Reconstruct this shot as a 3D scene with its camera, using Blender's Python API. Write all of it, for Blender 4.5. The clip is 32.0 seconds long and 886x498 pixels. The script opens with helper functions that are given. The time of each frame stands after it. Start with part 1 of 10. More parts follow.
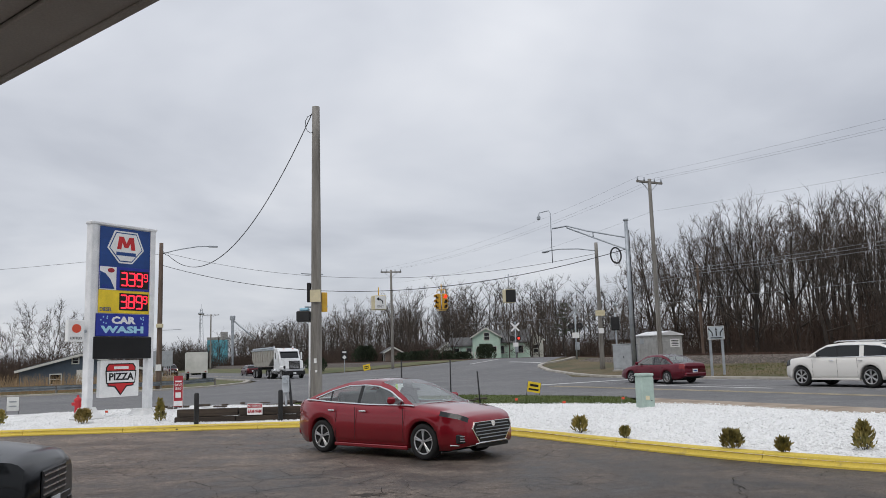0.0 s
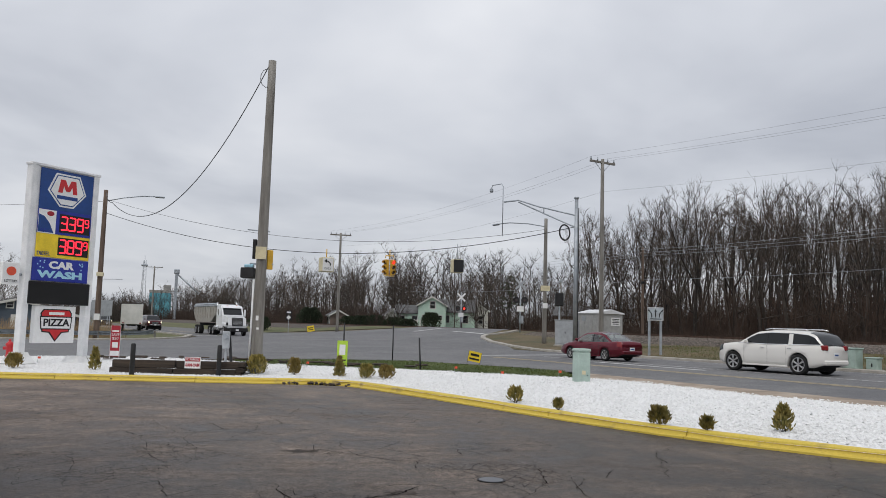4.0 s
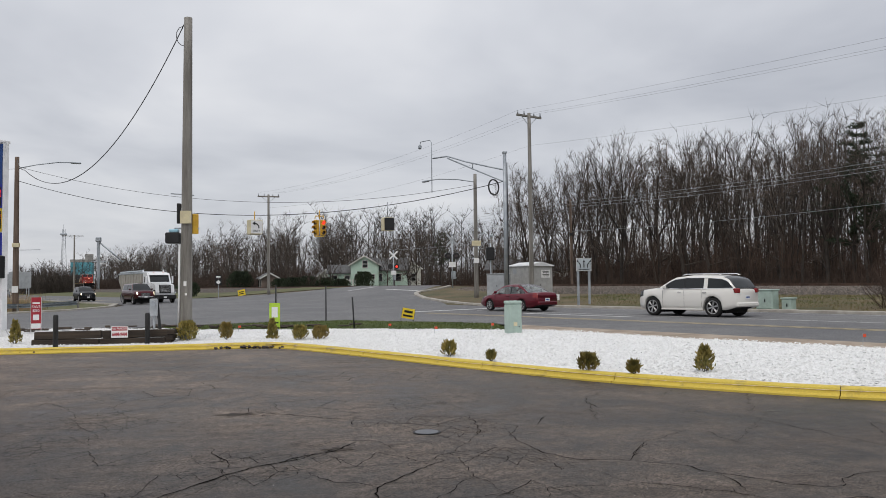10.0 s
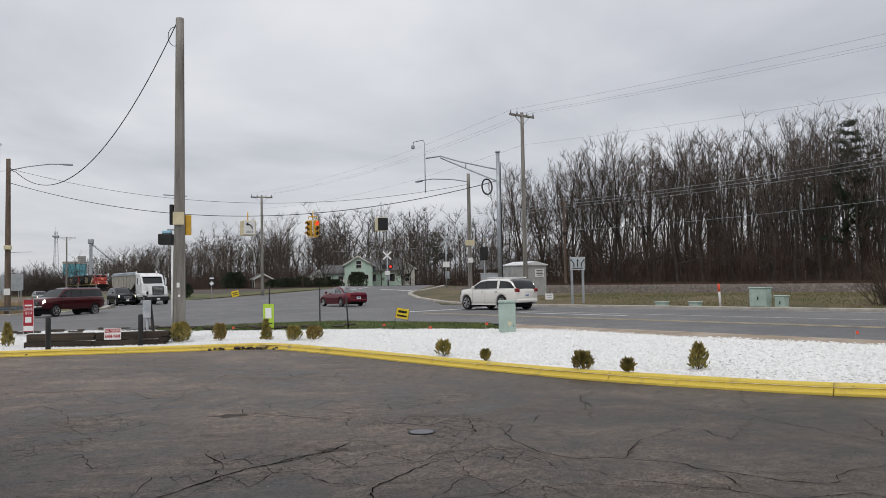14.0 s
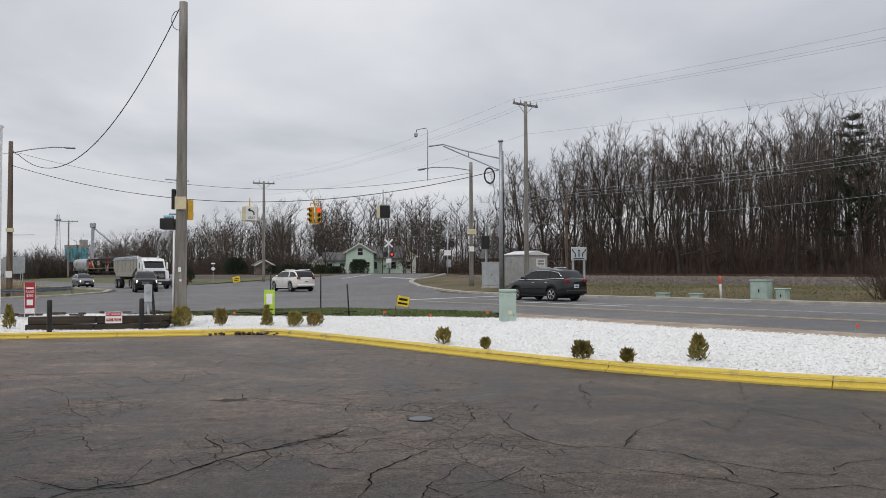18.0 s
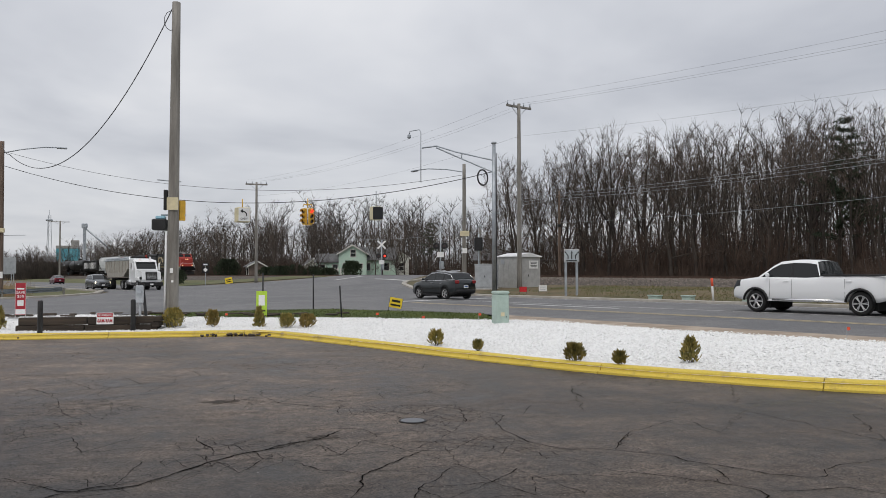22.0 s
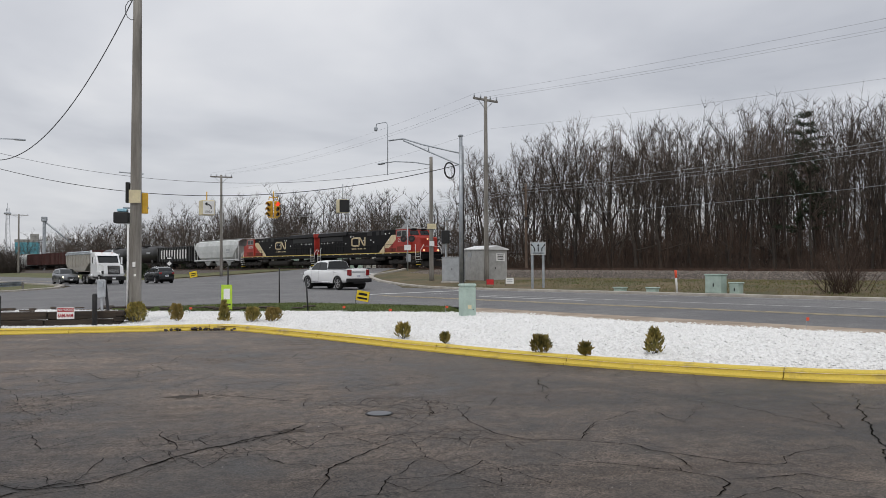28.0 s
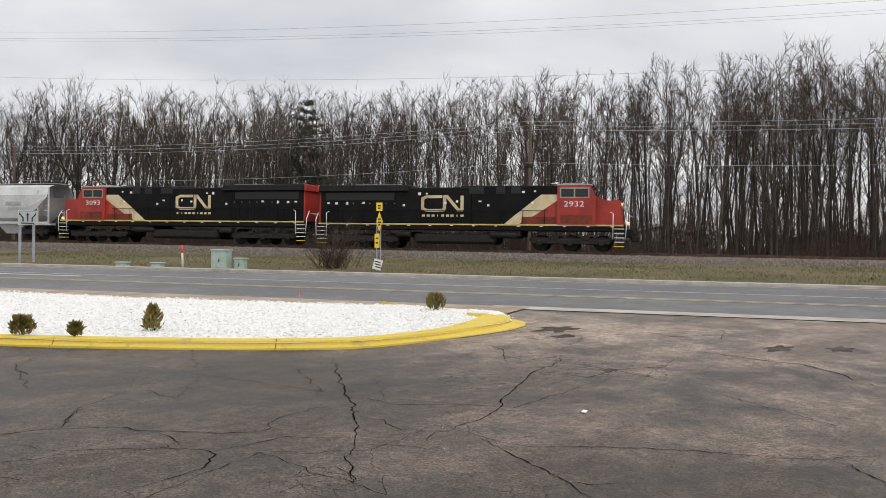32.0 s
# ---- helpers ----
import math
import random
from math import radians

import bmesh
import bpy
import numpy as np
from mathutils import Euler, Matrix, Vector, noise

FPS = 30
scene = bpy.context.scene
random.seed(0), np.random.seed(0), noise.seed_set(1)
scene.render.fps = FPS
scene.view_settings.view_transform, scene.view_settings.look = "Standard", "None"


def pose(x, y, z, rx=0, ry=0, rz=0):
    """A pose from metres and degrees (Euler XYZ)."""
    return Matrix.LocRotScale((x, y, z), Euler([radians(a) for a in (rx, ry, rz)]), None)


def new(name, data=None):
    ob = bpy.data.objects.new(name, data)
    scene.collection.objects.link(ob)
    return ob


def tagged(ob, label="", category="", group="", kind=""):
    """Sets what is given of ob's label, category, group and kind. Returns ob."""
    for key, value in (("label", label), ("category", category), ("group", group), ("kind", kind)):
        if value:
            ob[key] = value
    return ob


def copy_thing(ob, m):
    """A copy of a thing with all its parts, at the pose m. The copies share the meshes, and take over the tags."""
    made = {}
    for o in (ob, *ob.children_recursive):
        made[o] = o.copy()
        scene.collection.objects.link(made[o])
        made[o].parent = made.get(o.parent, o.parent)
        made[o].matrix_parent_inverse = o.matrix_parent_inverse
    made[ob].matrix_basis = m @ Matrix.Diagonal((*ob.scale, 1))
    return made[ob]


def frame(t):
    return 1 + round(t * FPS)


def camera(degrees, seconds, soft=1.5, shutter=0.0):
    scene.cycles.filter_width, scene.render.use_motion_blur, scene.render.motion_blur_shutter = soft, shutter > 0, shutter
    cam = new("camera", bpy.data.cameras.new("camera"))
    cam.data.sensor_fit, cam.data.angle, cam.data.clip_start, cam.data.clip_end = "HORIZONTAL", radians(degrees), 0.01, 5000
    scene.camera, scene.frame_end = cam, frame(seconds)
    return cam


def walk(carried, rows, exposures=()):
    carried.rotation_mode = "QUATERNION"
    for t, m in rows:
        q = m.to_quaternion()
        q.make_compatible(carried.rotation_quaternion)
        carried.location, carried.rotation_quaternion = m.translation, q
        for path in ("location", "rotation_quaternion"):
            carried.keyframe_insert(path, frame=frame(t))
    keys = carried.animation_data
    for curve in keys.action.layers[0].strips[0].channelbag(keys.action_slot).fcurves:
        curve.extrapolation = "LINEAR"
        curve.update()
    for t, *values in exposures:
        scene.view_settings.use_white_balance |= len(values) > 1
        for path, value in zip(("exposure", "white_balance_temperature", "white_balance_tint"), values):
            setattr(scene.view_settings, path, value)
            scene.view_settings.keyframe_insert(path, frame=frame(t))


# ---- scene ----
cam = camera(58.13, 32.0, soft=0.8)
PATH = [
    (0.0, pose(-0.080, 0.088, 1.937, 97.861, 1.624, 0.186)),
    (0.5, pose(-0.067, 0.093, 1.942, 97.797, 1.433, 0.513)),
    (1.0, pose(-0.052, 0.106, 1.942, 97.788, 1.032, 0.575)),
    (1.5, pose(-0.057, 0.151, 1.928, 97.841, 0.418, 0.194)),
    (2.0, pose(-0.015, 0.083, 1.922, 97.738, -0.438, -0.466)),
    (2.5, pose(-0.009, 0.093, 1.899, 97.306, -1.100, -1.451)),
    (3.0, pose(0.006, 0.066, 1.889, 96.782, -1.484, -2.369)),
    (3.5, pose(0.010, 0.063, 1.878, 96.191, -1.665, -3.055)),
    (4.0, pose(0.005, 0.061, 1.882, 95.581, -1.635, -3.719)),
    (4.5, pose(-0.005, 0.033, 1.884, 95.008, -1.550, -4.332)),
    (6.5, pose(0.027, 0.052, 1.872, 93.843, -0.491, -6.568)),
    (7.0, pose(0.033, 0.076, 1.869, 93.582, -0.125, -6.980)),
    (7.5, pose(0.026, 0.072, 1.858, 93.246, 0.139, -7.403)),
    (8.0, pose(0.032, 0.066, 1.861, 92.918, 0.309, -7.762)),
    (8.5, pose(0.042, 0.070, 1.865, 92.690, 0.376, -8.127)),
    (9.0, pose(0.039, 0.066, 1.859, 92.606, 0.480, -8.428)),
    (9.5, pose(0.037, 0.056, 1.866, 92.588, 0.579, -8.546)),
    (10.0, pose(0.034, 0.035, 1.865, 92.572, 0.669, -8.496)),
    (10.5, pose(0.039, 0.049, 1.861, 92.524, 0.723, -8.449)),
    (11.0, pose(0.042, 0.051, 1.858, 92.417, 0.717, -8.463)),
    (11.5, pose(0.038, 0.045, 1.859, 92.277, 0.696, -8.546)),
    (12.0, pose(0.042, 0.063, 1.854, 92.180, 0.720, -8.671)),
    (12.5, pose(0.036, 0.054, 1.857, 92.165, 0.787, -8.814)),
    (13.0, pose(0.043, 0.051, 1.857, 92.254, 0.897, -8.911)),
    (13.5, pose(0.045, 0.056, 1.857, 92.425, 1.037, -8.962)),
    (14.0, pose(0.034, 0.048, 1.861, 92.557, 1.017, -8.934)),
    (14.5, pose(0.038, 0.043, 1.862, 92.635, 0.939, -8.846)),
    (16.5, pose(0.033, 0.047, 1.852, 92.035, 0.224, -8.706)),
    (17.0, pose(0.041, 0.060, 1.852, 91.841, 0.231, -8.712)),
    (17.5, pose(0.032, 0.050, 1.851, 91.741, 0.266, -8.759)),
    (18.0, pose(0.038, 0.050, 1.851, 91.733, 0.242, -8.850)),
    (18.5, pose(0.046, 0.060, 1.850, 91.820, 0.288, -8.958)),
    (19.0, pose(0.040, 0.051, 1.855, 91.872, 0.301, -9.089)),
    (19.5, pose(0.039, 0.055, 1.854, 91.931, 0.295, -9.202)),
    (20.0, pose(0.048, 0.047, 1.855, 91.931, 0.282, -9.267)),
    (20.5, pose(0.049, 0.056, 1.854, 91.928, 0.264, -9.328)),
    (21.0, pose(0.044, 0.059, 1.849, 91.922, 0.183, -9.357)),
    (21.5, pose(0.045, 0.064, 1.854, 91.889, 0.170, -9.347)),
    (22.0, pose(0.045, 0.057, 1.850, 91.855, 0.091, -9.357)),
    (22.5, pose(0.048, 0.055, 1.847, 91.810, 0.066, -9.365)),
    (23.0, pose(0.044, 0.052, 1.849, 91.748, 0.086, -9.417)),
    (23.5, pose(0.042, 0.053, 1.850, 91.658, 0.113, -9.480)),
    (24.0, pose(0.047, 0.059, 1.844, 91.567, 0.132, -9.561)),
    (24.5, pose(0.043, 0.060, 1.846, 91.501, 0.152, -9.614)),
    (26.5, pose(0.058, 0.074, 1.841, 91.434, 0.248, -10.223)),
    (27.0, pose(0.054, 0.059, 1.855, 91.377, 0.302, -10.530)),
    (27.5, pose(0.050, 0.049, 1.847, 91.373, 0.270, -11.017)),
    (28.0, pose(0.059, 0.066, 1.843, 91.345, 0.284, -11.704)),
    (28.5, pose(0.063, 0.061, 1.848, 91.314, 0.327, -12.804)),
    (29.0, pose(0.068, 0.060, 1.843, 91.342, 0.365, -14.751)),
    (29.5, pose(0.088, 0.068, 1.850, 91.312, 0.432, -18.027)),
    (30.0, pose(0.117, 0.066, 1.855, 91.409, 0.525, -22.044)),
    (30.5, pose(0.120, 0.031, 1.864, 91.853, 0.183, -28.553)),
    (31.0, pose(0.163, 0.045, 1.856, 89.784, -0.764, -35.246)),
    (31.5, pose(0.182, 0.042, 1.860, 89.477, -1.296, -41.119)),
    (32.0, pose(0.191, 0.004, 1.859, 89.72, -0.872, -45.901)),
]
walk(cam, PATH, exposures=((0, 0.0, 6500, 10), (4, 0.0, 6560, 10), (9, 0.02, 6650, 10), (28, 0.03, 6700, 10), (30, 0.08, 6750, 10), (31, 0.19, 6850, 10), (31.5, 0.27, 6920, 10), (32, 0.36, 6950, 10)))

# ---- world and light ----
def node(nt, kind, **kw):
    n = nt.nodes.new(kind)
    for k, val in kw.items():
        n.inputs[k].default_value = val
    return n


def build_world():
    w = bpy.data.worlds.new("overcast_sky")
    scene.world = w
    w.use_nodes = True
    nt = w.node_tree
    nt.nodes.clear()
    out = nt.nodes.new("ShaderNodeOutputWorld")
    bg = nt.nodes.new("ShaderNodeBackground")
    sky = nt.nodes.new("ShaderNodeTexSky")
    sky.sky_type, sky.sun_disc = "NISHITA", False
    sky.sun_elevation, sky.sun_rotation = radians(48), radians(200)
    skys = nt.nodes.new("ShaderNodeVectorMath")
    skys.operation = "SCALE"
    skys.inputs["Scale"].default_value = 0.08
    nt.links.new(sky.outputs[0], skys.inputs[0])
    tc = nt.nodes.new("ShaderNodeTexCoord")
    sep = nt.nodes.new("ShaderNodeSeparateXYZ")
    nt.links.new(tc.outputs["Generated"], sep.inputs[0])
    # clouds lie on a high sheet: divide the direction by its height
    hz = nt.nodes.new("ShaderNodeMath"); hz.operation = "MAXIMUM"; hz.inputs[1].default_value = 0.0
    nt.links.new(sep.outputs[2], hz.inputs[0])
    ad = nt.nodes.new("ShaderNodeMath"); ad.operation = "ADD"; ad.inputs[1].default_value = 0.16
    nt.links.new(hz.outputs[0], ad.inputs[0])
    dx = nt.nodes.new("ShaderNodeMath"); dx.operation = "DIVIDE"
    dy = nt.nodes.new("ShaderNodeMath"); dy.operation = "DIVIDE"
    for d, i in ((dx, 0), (dy, 1)):
        nt.links.new(sep.outputs[i], d.inputs[0])
        nt.links.new(ad.outputs[0], d.inputs[1])
    com = nt.nodes.new("ShaderNodeCombineXYZ")
    nt.links.new(dx.outputs[0], com.inputs[0])
    nt.links.new(dy.outputs[0], com.inputs[1])
    big = node(nt, "ShaderNodeTexNoise", Scale=0.75, Detail=5.0, Roughness=0.5, Distortion=0.3)
    nt.links.new(com.outputs[0], big.inputs["Vector"])
    ramp = nt.nodes.new("ShaderNodeValToRGB")
    e = ramp.color_ramp.elements
    e[0].position, e[0].color = 0.30, (0.43, 0.455, 0.515, 1)
    e[1].position, e[1].color = 0.72, (0.80, 0.815, 0.85, 1)
    m = e.new(0.5); m.color = (0.605, 0.63, 0.685, 1)
    nt.links.new(big.outputs["Fac"], ramp.inputs[0])
    # clouds brighten towards the zenith
    el = nt.nodes.new("ShaderNodeMapRange")
    el.inputs["From Min"].default_value, el.inputs["From Max"].default_value = 0.0, 1.0
    el.inputs["To Min"].default_value, el.inputs["To Max"].default_value = 0.96, 1.5
    nt.links.new(hz.outputs[0], el.inputs[0])
    sc = nt.nodes.new("ShaderNodeVectorMath"); sc.operation = "SCALE"
    nt.links.new(ramp.outputs[0], sc.inputs[0])
    nt.links.new(el.outputs[0], sc.inputs["Scale"])
    mix = nt.nodes.new("ShaderNodeMix"); mix.data_type = "RGBA"
    mix.inputs["Factor"].default_value = 0.92
    nt.links.new(skys.outputs[0], mix.inputs["A"])
    nt.links.new(sc.outputs[0], mix.inputs["B"])
    nt.links.new(mix.outputs["Result"], bg.inputs["Color"])
    nt.links.new(bg.outputs[0], out.inputs[0])


build_world()
sun = new("sun", bpy.data.lights.new("sun", "SUN"))
sun.data.energy, sun.data.angle, sun.data.color = 0.9, radians(25), (1.0, 0.96, 0.9)
sun.rotation_euler = Vector((0.25, 0.55, -0.8)).to_track_quat("-Z", "Y").to_euler()

# ---- plan: v runs across the highway, away from the lot; s runs along it, to the far left ----
TH = radians(27.5)
UX, UY = -math.sin(TH), math.cos(TH)
NX, NY = math.cos(TH), math.sin(TH)
TRACK = 53.3


def W(v, s, z=0.0):
    return Vector((v * NX + s * UX, v * NY + s * UY, z))


def VS(x, y):
    return x * NX + y * NY, x * UX + y * UY


def smooth(a, b, x):
    t = min(1.0, max(0.0, (x - a) / (b - a)))
    return t * t * (3 - 2 * t)


BASE = ((-900, 0), (11, 0), (20, 0.28), (34, 0.42), (36, 0.5), (41, 0.85), (47.5, 1.0), (57, 1.05), (75, 1.25), (900, 2.2))
RAMP = ((-900, 0), (11, 0), (20, 0.28), (33, 0.42), (44, 1.25), (51, 1.8), (56, 1.84), (70, 1.5), (900, 2.2))


def lerp_table(tab, x):
    for (a, za), (b, zb) in zip(tab, tab[1:]):
        if x <= b:
            return za + (zb - za) * max(0.0, (x - a) / (b - a))
    return tab[-1][1]


def G(v, s):
    w = smooth(50, 72, s) * (1 - smooth(104, 124, s))
    return lerp_table(BASE, v) * (1 - w) + lerp_table(RAMP, v) * w


def GXY(x, y):
    return G(*VS(x, y))


def RAIL(s):
    return 1.5 + 0.36 * smooth(-20, 90, s)


# ---- materials ----
def material(name, rough=0.8, metal=0.0, spec=0.5):
    m = bpy.data.materials.new(name)
    m.use_nodes = True
    b = m.node_tree.nodes["Principled BSDF"]
    b.inputs["Roughness"].default_value, b.inputs["Metallic"].default_value = rough, metal
    b.inputs["Specular IOR Level"].default_value = spec
    return m, m.node_tree, b


def coords(nt, kind="Object", scale=1.0):
    tc = nt.nodes.new("ShaderNodeTexCoord")
    if scale == 1.0:
        return tc.outputs[kind]
    mp = nt.nodes.new("ShaderNodeMapping")
    mp.inputs["Scale"].default_value = (scale,) * 3 if not isinstance(scale, tuple) else scale
    nt.links.new(tc.outputs[kind], mp.inputs[0])
    return mp.outputs[0]


def noisy(name, a, b, scale=6.0, rough=0.8, metal=0.0, fine=40.0, bump=0.15, spec=0.5, kind="Object", detail=6.0, lo=0.35, hi=0.65, stretch=None, dist=0.01, coat=0.0, rand=0.0):
    """Two-tone surface: broad stains between colours a and b, fine grain on top, and a fine relief."""
    m, nt, p = material(name, rough, metal, spec)
    vec = coords(nt, kind, stretch or 1.0)
    n1 = node(nt, "ShaderNodeTexNoise", Scale=scale, Detail=detail, Roughness=0.6)
    n2 = node(nt, "ShaderNodeTexNoise", Scale=fine, Detail=3.0, Roughness=0.7)
    for n in (n1, n2):
        nt.links.new(vec, n.inputs["Vector"])
    r = nt.nodes.new("ShaderNodeValToRGB")
    r.color_ramp.elements[0].position, r.color_ramp.elements[1].position = lo, hi
    r.color_ramp.elements[0].color, r.color_ramp.elements[1].color = (*a, 1), (*b, 1)
    nt.links.new(n1.outputs["Fac"], r.inputs[0])
    mul = nt.nodes.new("ShaderNodeMapRange")
    mul.inputs["To Min"].default_value, mul.inputs["To Max"].default_value = 0.75, 1.25
    nt.links.new(n2.outputs["Fac"], mul.inputs[0])
    sc = nt.nodes.new("ShaderNodeVectorMath"); sc.operation = "SCALE"
    nt.links.new(r.outputs[0], sc.inputs[0])
    nt.links.new(mul.outputs[0], sc.inputs["Scale"])
    last = sc.outputs[0]
    if rand:
        oi = nt.nodes.new("ShaderNodeObjectInfo")
        mr = nt.nodes.new("ShaderNodeMapRange")
        mr.inputs["To Min"].default_value, mr.inputs["To Max"].default_value = 1 - rand, 1 + rand
        nt.links.new(oi.outputs["Random"], mr.inputs[0])
        sc2 = nt.nodes.new("ShaderNodeVectorMath"); sc2.operation = "SCALE"
        nt.links.new(last, sc2.inputs[0])
        nt.links.new(mr.outputs[0], sc2.inputs["Scale"])
        last = sc2.outputs[0]
    nt.links.new(last, p.inputs["Base Color"])
    rr = nt.nodes.new("ShaderNodeMapRange")
    rr.inputs["To Min"].default_value, rr.inputs["To Max"].default_value = max(0.02, rough - 0.12), min(1.0, rough + 0.12)
    nt.links.new(n1.outputs["Fac"], rr.inputs[0])
    nt.links.new(rr.outputs[0], p.inputs["Roughness"])
    if bump:
        bp = node(nt, "ShaderNodeBump", Strength=bump, Distance=dist)
        nt.links.new(n2.outputs["Fac"], bp.inputs["Height"])
        nt.links.new(bp.outputs[0], p.inputs["Normal"])
    if coat:
        p.inputs["Coat Weight"].default_value, p.inputs["Coat Roughness"].default_value = coat, 0.05
    return m


def glowing(name, color, strength):
    m, nt, p = material(name, 0.4)
    p.inputs["Base Color"].default_value = (*color, 1)
    p.inputs["Emission Color"].default_value = (*color, 1)
    p.inputs["Emission Strength"].default_value = strength
    return m


def glassy(name, color=(0.03, 0.035, 0.04), rough=0.04, spec=0.8):
    m, nt, p = material(name, rough, 0.0, spec)
    p.inputs["Base Color"].default_value = (*color, 1)
    return m


def cracked_asphalt(name, a, b, cracks=True, wet=True, dry_and_sheen=None):
    m, nt, p = material(name, 0.85, 0.0, 0.35)
    vec = coords(nt, "Object")
    big = node(nt, "ShaderNodeTexNoise", Scale=0.16, Detail=5.0, Roughness=0.55)
    mid = node(nt, "ShaderNodeTexNoise", Scale=1.1, Detail=6.0, Roughness=0.65)
    grit = node(nt, "ShaderNodeTexVoronoi", Scale=75.0)
    grit2 = node(nt, "ShaderNodeTexNoise", Scale=38.0, Detail=4.0, Roughness=0.85)
    for n in (big, mid, grit, grit2):
        nt.links.new(vec, n.inputs["Vector"])
    add = nt.nodes.new("ShaderNodeMath"); add.operation = "MULTIPLY_ADD"; add.inputs[1].default_value = 0.5
    nt.links.new(mid.outputs["Fac"], add.inputs[0])
    half = nt.nodes.new("ShaderNodeMath"); half.operation = "MULTIPLY"; half.inputs[1].default_value = 0.5
    nt.links.new(big.outputs["Fac"], half.inputs[0])
    nt.links.new(half.outputs[0], add.inputs[2])
    r = nt.nodes.new("ShaderNodeValToRGB")
    r.color_ramp.elements[0].position, r.color_ramp.elements[1].position = 0.41, 0.59
    r.color_ramp.elements[0].color, r.color_ramp.elements[1].color = (*a, 1), (*b, 1)
    nt.links.new(add.outputs[0], r.inputs[0])
    stain = node(nt, "ShaderNodeTexNoise", Scale=0.42, Detail=6.0, Roughness=0.68)
    stm = nt.nodes.new("ShaderNodeMapping"); stm.inputs["Scale"].default_value = (0.55, 1.6, 1.0); stm.inputs["Location"].default_value = (31, 7, 0)
    nt.links.new(vec, stm.inputs[0]); nt.links.new(stm.outputs[0], stain.inputs["Vector"])
    stf = nt.nodes.new("ShaderNodeMapRange")
    stf.inputs["From Min"].default_value, stf.inputs["From Max"].default_value = 0.50, 0.62
    stf.inputs["To Max"].default_value = 0.7 if cracks else 0.2
    nt.links.new(stain.outputs["Fac"], stf.inputs[0])
    smx = nt.nodes.new("ShaderNodeMix"); smx.data_type = "RGBA"
    smx.inputs["B"].default_value = (0.052, 0.040, 0.032, 1) if cracks else (0.11, 0.108, 0.106, 1)
    nt.links.new(stf.outputs[0], smx.inputs["Factor"]); nt.links.new(r.outputs[0], smx.inputs["A"])
    gm = nt.nodes.new("ShaderNodeMapRange")
    gm.inputs["To Min"].default_value, gm.inputs["To Max"].default_value = 0.15, 1.85
    nt.links.new(grit2.outputs["Fac"], gm.inputs[0])
    # single stones of the mix, light and dark
    stones = nt.nodes.new("ShaderNodeMapRange")
    stones.inputs["To Min"].default_value, stones.inputs["To Max"].default_value = (0.30, 1.85) if cracks else (0.7, 1.3)
    nt.links.new(grit.outputs["Color"], stones.inputs[0])
    gmul = nt.nodes.new("ShaderNodeMath"); gmul.operation = "MULTIPLY"
    nt.links.new(gm.outputs[0], gmul.inputs[0]); nt.links.new(stones.outputs[0], gmul.inputs[1])
    mott = node(nt, "ShaderNodeTexNoise", Scale=5.5, Detail=5.0, Roughness=0.7)
    nt.links.new(vec, mott.inputs["Vector"])
    motr = nt.nodes.new("ShaderNodeMapRange")
    motr.inputs["From Min"].default_value, motr.inputs["From Max"].default_value = 0.3, 0.7
    motr.inputs["To Min"].default_value, motr.inputs["To Max"].default_value = (0.66, 1.34) if cracks else (0.86, 1.14)
    nt.links.new(mott.outputs["Fac"], motr.inputs[0])
    gmu2 = nt.nodes.new("ShaderNodeMath"); gmu2.operation = "MULTIPLY"
    nt.links.new(gmul.outputs[0], gmu2.inputs[0]); nt.links.new(motr.outputs[0], gmu2.inputs[1])
    sc = nt.nodes.new("ShaderNodeVectorMath"); sc.operation = "SCALE"
    nt.links.new(smx.outputs["Result"], sc.inputs[0]); nt.links.new(gmu2.outputs[0], sc.inputs["Scale"])
    last = sc.outputs[0]
    height = grit2.outputs["Fac"]
    if dry_and_sheen:
        # pale and dry towards the road; sky sheen painted into the station side's colour
        sp = nt.nodes.new("ShaderNodeSeparateXYZ")
        nt.links.new(vec, sp.inputs[0])
        jig = nt.nodes.new("ShaderNodeMath"); jig.operation = "MULTIPLY_ADD"; jig.inputs[1].default_value = 7.0
        nt.links.new(big.outputs["Fac"], jig.inputs[0]); nt.links.new(sp.outputs[0], jig.inputs[2])
        dp = nt.nodes.new("ShaderNodeMapRange")
        dp.inputs["From Min"].default_value, dp.inputs["From Max"].default_value = -2.5, 17.5
        nt.links.new(jig.outputs[0], dp.inputs[0])
        dr = nt.nodes.new("ShaderNodeValToRGB")
        dr.color_ramp.elements[0].position, dr.color_ramp.elements[1].position = 0.0, 1.0
        for k, (pos, g) in enumerate(dry_and_sheen):
            e = dr.color_ramp.elements[0] if k == 0 else dr.color_ramp.elements[-1] if k == len(dry_and_sheen) - 1 else dr.color_ramp.elements.new(pos)
            e.position, e.color = pos, (g / 2.5, g / 2.5, g / 2.5, 1)
        nt.links.new(dp.outputs[0], dr.inputs[0])
        dm = nt.nodes.new("ShaderNodeMath"); dm.operation = "MULTIPLY"; dm.inputs[1].default_value = 2.5
        nt.links.new(dr.outputs[0], dm.inputs[0])
        sc3 = nt.nodes.new("ShaderNodeVectorMath"); sc3.operation = "SCALE"
        nt.links.new(last, sc3.inputs[0]); nt.links.new(dm.outputs[0], sc3.inputs["Scale"])
        last = sc3.outputs[0]
